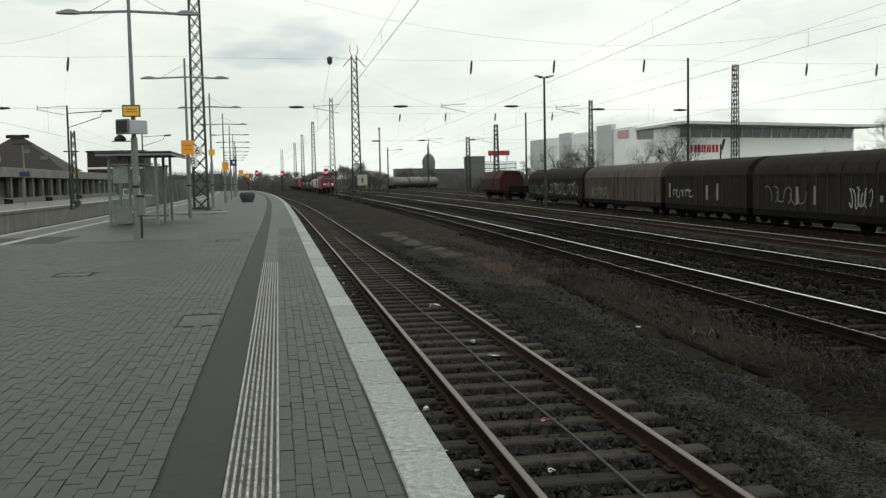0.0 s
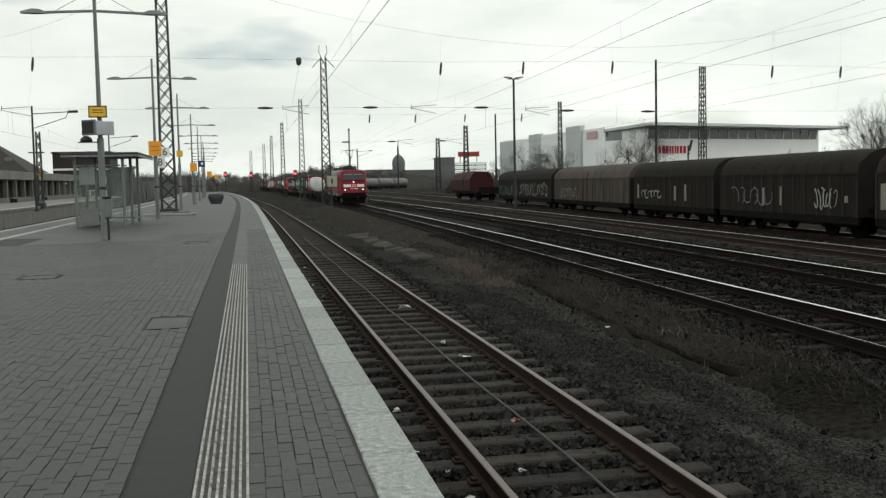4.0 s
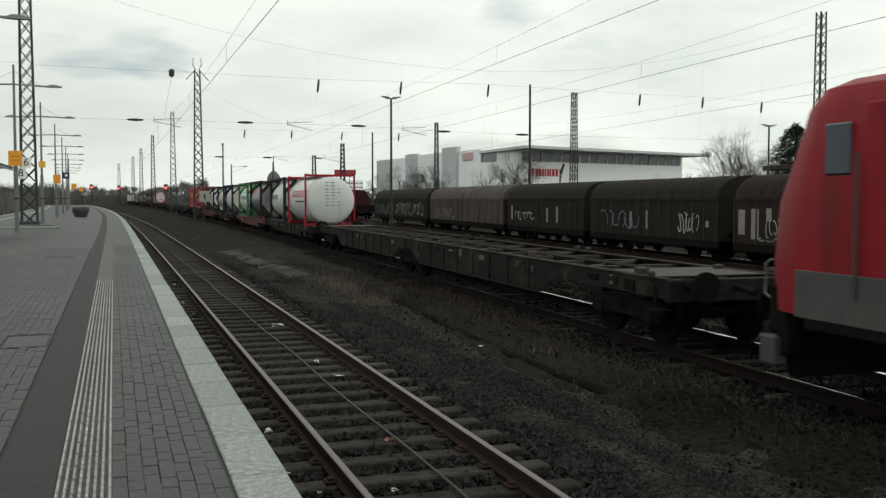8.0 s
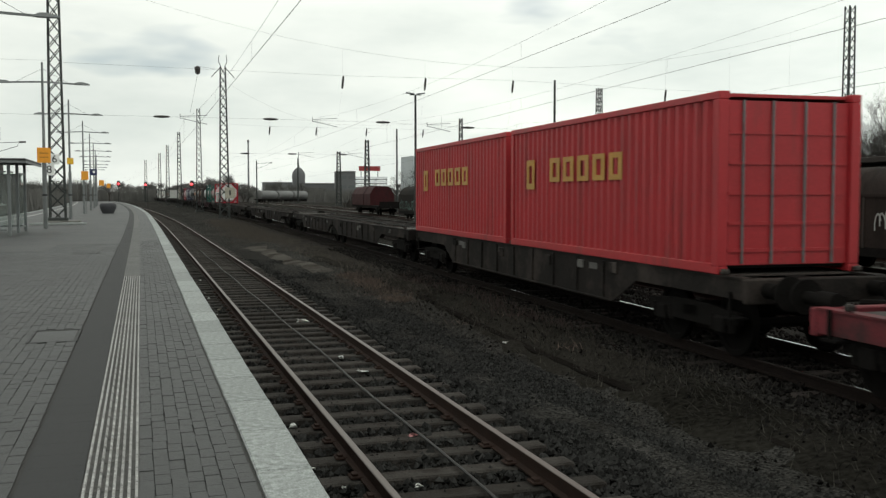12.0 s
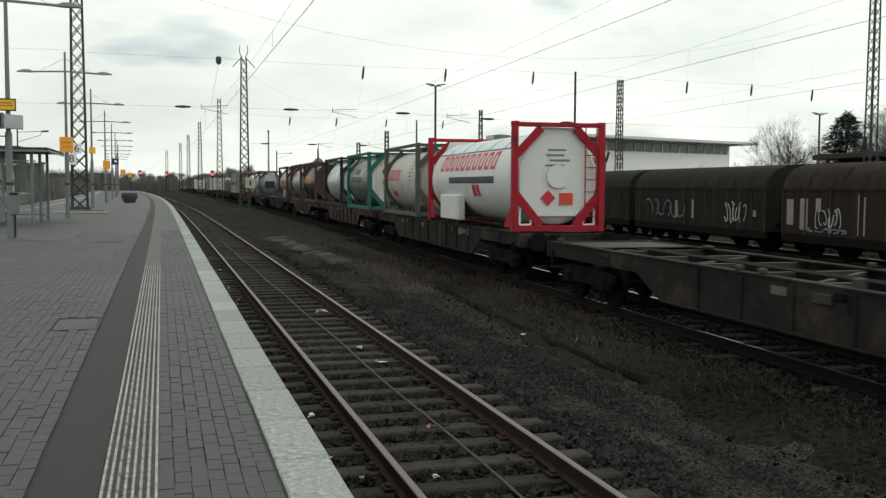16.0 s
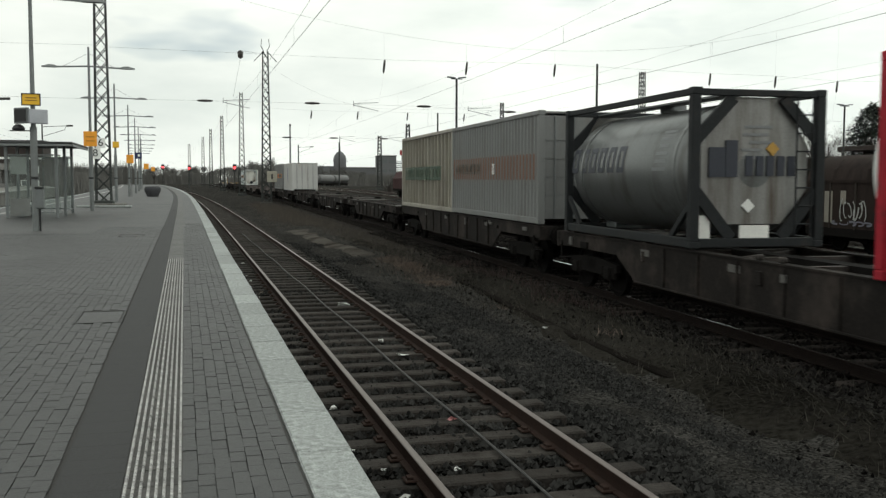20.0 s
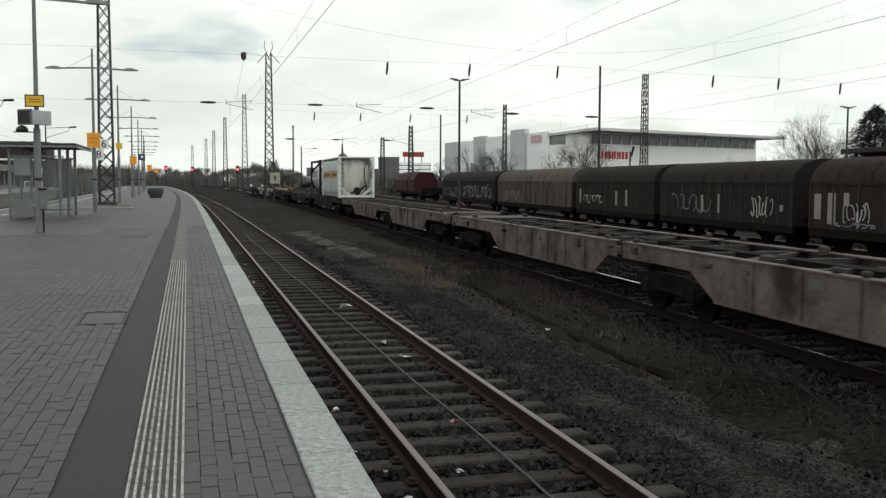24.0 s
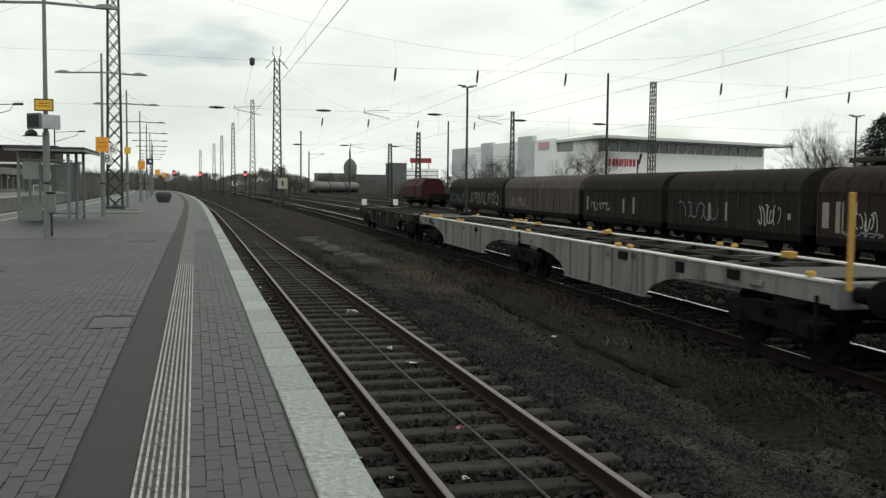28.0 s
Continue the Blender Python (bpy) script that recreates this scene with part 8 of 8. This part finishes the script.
for x in (-4, 2.8):
    part("sign_post", Mesh().box((x, -4.6, 10.7), (0.25, 0.25, 2.6)), HAZE_DARK, t)
far_block("warehouse", "low pale distant warehouse", 58, 420, 14, 12, -0.3, 7.6, HAZE_GREY, 1)
far_block("warehouse", "low dark distant warehouse", 71, 400, 14, 10, -0.3, 7.0, HAZE_DARK, 1)
far_block("row_house", "small pale house far along the line", -19, 268, 7, 6, -0.3, 5, PALE_WALL, 1, "house")
far_block("row_house", "dark distant brick house", -40, 300, 14, 8, -0.3, 8, HAZE_DARK, 1, "house")


def domed_hall():
    t = thing("domed_hall", "distant round hall with a dark dome and lantern", "building", at=pose(64.5, 410, 0))
    part("drum", Mesh().cyl((0, 0, -0.3), (0, 0, 9.5), 2.7, n=24), HAZE_DARK, t)
    part("dome", Mesh().lathe([(9.5, 2.85), (11.0, 2.8), (12.4, 2.3), (13.5, 1.4), (14.1, 0.5), (14.2, 0.1)], n=24, axis="z"), HAZE_DARK, t, smooth=True)
    part("lantern", Mesh().cyl((0, 0, 14.1), (0, 0, 16.2), 0.35, 0.25, n=8).cyl((0, 0, 16.2), (0, 0, 20.5), 0.15, n=6), HAZE_DARK, t)


domed_hall()
st = thing("chimney_stack", "slim grey distant chimney stack", "chimney", at=pose(63.6, 600, 0))
part("shaft", Mesh().cyl((0, 0, -0.3), (0, 0, 35.5), 0.62, 0.42, n=14), HAZE_GREY, st)
part("rim", Mesh().cyl((0, 0, 34.6), (0, 0, 36.0), 0.62, n=14), HAZE_DARK, st)


def yard_roof():
    t = thing("loading_shed", "long dark flat-roofed loading shed beyond the wagons", "shed", at=pose(60.0, 58, 0, 0, 0, -6))
    part("roof", Mesh().box((0, 0, 5.2), (9, 34, 0.45), ch=0.05), BRICK, t, "flat dark roof")
    part("wall", Mesh().box((1.0, 0, 2.4), (6.5, 33, 5.2)), WG_DARK, t)
    for y in (-15, -7.5, 0, 7.5, 15):
        part("post", Mesh().box((-4.2, y, 2.5), (0.3, 0.3, 5.2)), MAST, t)


yard_roof()

# ---- bare trees ----
BARK = mat("grey_brown_bark", (0.055, 0.047, 0.042), 0.9, 0, 0.3, 3, 30, 0.1)
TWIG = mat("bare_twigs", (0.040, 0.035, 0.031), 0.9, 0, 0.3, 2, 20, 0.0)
# twigs of far trees and scrub, their colour paled to stand for haze
TWIG_FAR = mat("haze_paled_twigs", (0.125, 0.121, 0.114), 0.9, 0, 0.25, 0.3, 4, 0.0)
NEEDLE = mat("dark_conifer_needles", (0.022, 0.030, 0.022), 0.9, 0, 0.4, 1.5, 10, 0.0, island=0.5)


def bare_tree_meshes(seed, h=9.0, spread=0.55, depth=5, kids=3, twig=TWIG, r0=0.17):
    rnd = random.Random(seed)
    tr, cr = Mesh(), Mesh()
    def grow(p, d, l, r, k):
        q = p + d * l
        (tr if k < 2 else cr).cyl(p, q, r, r * 0.66, n=6 if k < 2 else 3, caps=False)
        if k >= depth:
            return
        for i in range(kids if k else kids + 1):
            a = rnd.uniform(0, 6.283)
            s = d.orthogonal().normalized()
            s = Matrix.Rotation(a, 3, d) @ s
            nd = (d + s * rnd.uniform(0.35, 0.9) * spread / 0.5 + Vector((0, 0, 0.18))).normalized()
            start = p + d * l * rnd.uniform(0.55, 1.0)
            grow(start, nd, l * rnd.uniform(0.58, 0.82), r * 0.56, k + 1)
    grow(Vector((0, 0, 0)), Vector((rnd.uniform(-0.05, 0.05), rnd.uniform(-0.05, 0.05), 1)).normalized(), h * 0.30, r0, 0)
    return tr.data("trunk", BARK), cr.data("crown", twig)


TREE_KIND = [bare_tree_meshes(s, 9.0, sp, 7, 3, TWIG, 0.10) for s, sp in ((3, 0.5), (8, 0.62), (14, 0.55))]
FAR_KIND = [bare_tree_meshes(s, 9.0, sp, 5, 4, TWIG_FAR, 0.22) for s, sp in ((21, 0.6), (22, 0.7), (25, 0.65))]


def bare_tree(x, y, s, k, rz, kind=TREE_KIND, label="leafless tree with fine grey-brown twigs", group="bare trees", name="bare_tree"):
    t = thing(name, label, "tree", group, at=pose(x, y, -0.3, 0, 0, rz))
    for nm, me in zip(("trunk", "crown"), kind[k % len(kind)]):
        o = part(nm, me, None, t)
        o.scale = (s, s, s)
    return t


rt = random.Random(77)
for x, y, s in ((62, 98, 0.95), (66, 92, 1.15), (70, 96, 1.25), (74, 88, 1.3), (78, 84, 1.45), (72, 80, 1.2), (82, 90, 1.5), (86, 82, 1.55), (80, 74, 1.3), (90, 76, 1.5), (94, 88, 1.6), (88, 68, 1.3), (76, 92, 1.2), (68, 82, 1.0), (83, 86, 1.3), (92, 82, 1.4), (73, 102, 1.1), (79, 99, 1.2), (71, 90, 0.9), (75, 84, 1.1), (77, 79, 1.1), (84, 80, 1.2), (87, 87, 1.3), (90, 71, 1.2), (96, 80, 1.3), (81, 94, 1.2), (69, 99, 0.9), (65, 95, 0.8), (56.5, 86, 0.72), (58.5, 84, 0.78), (60.5, 86, 0.82), (62.5, 85, 1.0), (64.0, 84, 1.1), (65.5, 87, 1.08), (76, 82, 1.2), (79, 88, 1.25), (72, 86, 1.1), (73.5, 83, 1.15), (75, 87, 1.25), (77, 85, 1.3), (78.5, 82, 1.2), (80, 85, 1.3), (74, 80, 1.05), (82, 83, 1.35)):
    bare_tree(x, y, s * (0.72 if x < 63 else 0.95 if x < 66 else 1.08 if x < 71 else 1.15), rt.randrange(3), rt.uniform(0, 360))
for x, y, s in ((53.0, 127, 1.25), (55.5, 130, 1.35), (58.5, 132, 1.1), (50.5, 129, 1.0), (48, 140, 1.0), (44, 132, 0.95), (41, 126, 1.0), (43, 138, 1.0), (39.5, 132, 0.95), (47, 152, 0.9), (46, 166, 0.9), (84, 135, 0.8), (90, 140, 0.9), (97, 141, 0.95), (44, 118, 0.6), (42, 128, 0.6), (46, 112, 0.55), (40, 140, 0.6)):
    bare_tree(x, y, s, rt.randrange(3), rt.uniform(0, 360))
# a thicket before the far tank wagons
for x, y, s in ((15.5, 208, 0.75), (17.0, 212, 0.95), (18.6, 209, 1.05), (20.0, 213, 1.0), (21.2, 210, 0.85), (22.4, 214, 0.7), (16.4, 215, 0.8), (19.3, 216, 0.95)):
    bare_tree(x, y, s * 0.8, rt.randrange(3), rt.uniform(0, 360), FAR_KIND, "dense leafless shrub tree beside the tracks, paled for haze", "trackside thicket", "shrub_tree")
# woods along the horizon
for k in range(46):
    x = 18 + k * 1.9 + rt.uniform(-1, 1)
    bare_tree(x, 372 + rt.uniform(-12, 40), rt.uniform(0.75, 1.15) * (1.35 if 20 < x < 34 else 1.0), rt.randrange(3), rt.uniform(0, 360), FAR_KIND, "leafless tree in a distant belt, paled for haze", "distant tree belt", "distant_tree")
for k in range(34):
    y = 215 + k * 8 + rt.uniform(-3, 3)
    bare_tree(lerp_table(LINE_1, y) - 26 - rt.uniform(0, 14), y, rt.uniform(0.7, 1.1), rt.randrange(3), rt.uniform(0, 360), FAR_KIND, "leafless tree in a distant belt, paled for haze", "distant tree belt", "distant_tree")
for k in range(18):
    bare_tree(-14 + k * 2.2 - rt.uniform(0, 5), 470 + rt.uniform(-30, 60), rt.uniform(1.0, 1.4), rt.randrange(3), rt.uniform(0, 360), FAR_KIND, "leafless tree in a distant belt, paled for haze", "distant tree belt", "distant_tree")


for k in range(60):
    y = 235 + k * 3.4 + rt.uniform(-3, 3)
    bare_tree(lerp_table(LINE_1, y) - rt.uniform(12.5, 27), y, rt.uniform(0.55, 0.9), rt.randrange(3), rt.uniform(0, 360), FAR_KIND, "leafless tree in a distant belt, paled for haze", "distant tree belt", "distant_tree")


def conifer(x, y, h, r, seed):
    t = thing("conifer", "dense dark green conifer with a ragged outline", "tree", at=pose(x, y, -0.3))
    rnd = random.Random(seed)
    part("trunk", Mesh().cyl((0, 0, 0), (0, 0, h * 0.9), 0.25, 0.05, n=8), BARK, t)
    m = Mesh()
    # drooping boughs, each a bunch of needle sprays
    for k in range(210):
        u = rnd.random()
        reach = r * math.sqrt(max(0.02, 1.0 - u ** 2.4)) * rnd.uniform(0.7, 1.12)
        a0, z0 = rnd.uniform(0, 6.283), h * (0.06 + 0.92 * u)
        for i in range(52):
            q = rnd.random() ** 0.6
            a = a0 + rnd.gauss(0, 0.22)
            c = Vector((math.cos(a) * reach * q, math.sin(a) * reach * q, z0 - 0.5 * q * q + rnd.gauss(0, 0.16)))
            o = Vector((math.cos(a), math.sin(a), rnd.uniform(-0.7, 0.5))).normalized() * rnd.uniform(0.2, 0.45)
            s = Vector((-math.sin(a), math.cos(a), rnd.uniform(-0.5, 0.5))) * rnd.uniform(0.07, 0.16)
            m.add([c - s, c + s, c + o], [(0, 1, 2)])
    part("crown", m, NEEDLE, t, "dark needle sprays")


conifer(69.6, 86.0, 10.9, 3.3, 4)
conifer(84, 78, 9.0, 3.4, 9)

# dark hedge and scrub behind the left platform and below the woods
def scrub(name, label, pts, n, seed, h=(1.0, 3.0), material=TWIG_FAR):
    rs = np.random.RandomState(seed)
    V, F = [], []
    for i in range(n):
        k = rs.randint(len(pts) - 1)
        u = rs.rand()
        x = pts[k][0] + (pts[k + 1][0] - pts[k][0]) * u + rs.normal() * 1.5
        y = pts[k][1] + (pts[k + 1][1] - pts[k][1]) * u + rs.normal() * 2.0
        hh = rs.uniform(*h) * (0.7 + 0.5 * rs.rand())
        for j in range(3):
            a, l = rs.uniform(0, 6.28), rs.uniform(0.3, 0.9) * hh
            w = 0.10 + 0.05 * rs.rand()
            bx, by = x + rs.normal() * 0.3, y + rs.normal() * 0.3
            q = len(V)
            V += [(bx - w, by, -0.3), (bx + w, by, -0.3), (bx + math.cos(a) * l * 0.5, by + math.sin(a) * l * 0.5, -0.3 + hh)]
            F.append((q, q + 1, q + 2))
    me = bpy.data.meshes.new(name)
    me.from_pydata(V, [], F)
    me.materials.append(material)
    tagged(new(name, me), label, "scrub", kind="stuff")


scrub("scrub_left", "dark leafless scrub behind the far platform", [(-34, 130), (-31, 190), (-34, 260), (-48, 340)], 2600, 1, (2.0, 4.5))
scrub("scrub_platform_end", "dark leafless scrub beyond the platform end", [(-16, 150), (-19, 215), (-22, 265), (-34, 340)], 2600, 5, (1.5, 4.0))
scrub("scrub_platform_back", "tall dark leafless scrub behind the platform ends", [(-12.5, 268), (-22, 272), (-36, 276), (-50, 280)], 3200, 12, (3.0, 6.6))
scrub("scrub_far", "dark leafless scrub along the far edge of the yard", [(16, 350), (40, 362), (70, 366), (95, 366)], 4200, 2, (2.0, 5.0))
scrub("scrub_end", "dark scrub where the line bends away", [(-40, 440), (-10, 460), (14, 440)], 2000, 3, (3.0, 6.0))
scrub("scrub_store", "dark scrub between wagons and store", [(38, 100), (44, 130), (47, 165), (44, 200)], 1800, 4, (1.0, 3.5), TWIG)


# ---- weeds and dry grass between the tracks ----
def tufts(name, label, spots, per, seed, material, h=(0.12, 0.35), spread=0.22):
    rs = np.random.RandomState(seed)
    V, F = [], []
    for (x, y) in spots:
        n = max(3, int(per * rs.uniform(0.5, 1.3)))
        zs = soil(float(x), float(y))
        for j in range(n):
            bx, by = x + rs.normal() * spread, y + rs.normal() * spread * 1.4
            a, l, hh = rs.uniform(0, 6.28), rs.uniform(0.03, 0.2), rs.uniform(*h)
            w = rs.uniform(0.004, 0.009)
            q = len(V)
            z = zs - 0.01
            V += [(bx - w, by, z), (bx + w, by, z), (bx + math.cos(a) * l, by + math.sin(a) * l, z + hh)]
            F.append((q, q + 1, q + 2))
    me = bpy.data.meshes.new(name)
    me.from_pydata(V, [], F)
    me.materials.append(material)
    tagged(new(name, me), label, "weeds", kind="stuff")


rs_ = np.random.RandomState(11)
tufts("weeds_between_tracks", "withered brown weeds between the tracks", [(rs_.uniform(5.75, 8.2), y) for y in rs_.uniform(6, 26, 460)], 16, 1, WEED, (0.02, 0.15), 0.30)
tufts("reddish_weeds", "reddish withered weeds beside the main line", [(rs_.normal(7.75 + 0.03 * (y - 12), 0.28), y) for y in rs_.uniform(15, 30, 45)], 22, 21, mat("reddish_weed", (0.050, 0.033, 0.030), 0.9, 0, 0.3, 3, 30, 0.0, island=0.4), (0.06, 0.30), 0.20)
tufts("pale_weeds", "pale withered weeds further along between the tracks", [((rs_.uniform(6.5, 8.6) if 30 < y < 52 else rs_.uniform(5.4, 8.6)) + (y - 20) * 0.012, y) for y in rs_.uniform(24, 96, 1100)], 18, 22, WEED_PALE, (0.03, 0.18), 0.36)
tufts("dry_grass_patch", "pale dry grass between the tracks", [(rs_.normal(6.0 + (y - 22.5) * 0.06, 0.16), y) for y in rs_.uniform(22.5, 31, 120)] + [(6.2, 18.3), (6.3, 18.2), (7.25, 18.5), (6.7, 14.2), (8.0, 13.2)], 26, 2, GRASS, (0.03, 0.14), 0.14)
tufts("brown_bushes", "tall withered brown weeds between the tracks", [(rs_.normal(6.4 + (y - 55) * 0.03, 0.7), y) for y in rs_.uniform(52, 100, 260)], 26, 8, WEED_PALE, (0.12, 0.50), 0.35)
tufts("weeds_far_side", "withered weeds between the yard tracks", [(rs_.uniform(11.6, 12.6) + 0.03 * y, y) for y in rs_.uniform(8, 90, 500)] + [(rs_.uniform(15.8, 16.8) + 0.035 * y, y) for y in rs_.uniform(8, 90, 400)], 10, 3, WEED, (0.02, 0.12))


# ---- litter by the rails ----
def litter():
    rnd = random.Random(9)
    PAPER = mat("crumpled_paper", (0.62, 0.62, 0.6), 0.7, 0, 0.15, 8, 60, 0.1)
    PLASTIC = mat("blue_grey_wrapper", (0.30, 0.32, 0.40), 0.3, 0, 0.2, 8, 60, 0.1)
    DULL = mat("dull_brown_scrap", (0.14, 0.12, 0.10), 0.7, 0, 0.2, 8, 60, 0.1)
    PINK = mat("pink_scrap", (0.5, 0.22, 0.22), 0.6, 0, 0.2, 8, 60, 0.1)
    spots = [(rnd.uniform(1.2, 1.72), 4.5 + 26 * rnd.random() ** 1.5, rnd.uniform(0.03, 0.075), rnd.choice((PAPER, PAPER, PLASTIC, DULL))) for _ in range(46)]
    spots += [(3.08, 19.2, 0.15, PAPER), (3.0, 14.9, 0.09, PAPER), (3.05, 13.6, 0.10, PAPER), (2.72, 9.7, 0.07, PINK), (1.45, 6.55, 0.16, PLASTIC), (1.55, 6.35, 0.12, PAPER), (1.40, 7.0, 0.08, PLASTIC), (1.42, 8.6, 0.09, PAPER), (1.5, 9.0, 0.07, PAPER),
             (1.45, 11.0, 0.10, PAPER), (1.40, 12.3, 0.06, PAPER), (1.5, 13.1, 0.07, PAPER), (1.36, 17.0, 0.08, PAPER), (1.5, 21, 0.08, PAPER), (1.4, 26, 0.10, PAPER), (2.3, 8.0, 0.05, PAPER), (6.0, 15.5, 0.07, PAPER), (6.9, 12.0, 0.06, PAPER)]
    for x, y, s, mm in spots:
        m = Mesh()
        pts = [Vector((rnd.uniform(-1, 1), rnd.uniform(-1, 1), rnd.uniform(-0.2, 0.5))).normalized() * s * rnd.uniform(0.6, 1.1) for _ in range(10)]
        for i in range(10):
            m.add([pts[i], pts[(i + 3) % 10], pts[(i + 7) % 10]], [(0, 1, 2)])
        solid("scrap", m, mm, "small crumpled scrap lying by the rails", "litter", "litter by the rails", at=pose(x, y, -0.17 if x > 1.8 else -0.20, 0, 0, rnd.uniform(0, 360)))


litter()


# ---- movement: the train runs through at an even speed along its track ----
def motions():
    for ob, s in RIDERS:
        rows = []
        for k in range(0, 29):
            t = float(k)
            y = front_y(t) + s
            x = lerp_table(LINE_2, y)
            turn = -math.degrees(math.atan2(lerp_table(LINE_2, y + 8) - lerp_table(LINE_2, y - 8), 16))
            rows.append((t, pose(x, y, 0, 0, 0, turn)))
        walk(ob, rows)


motions()
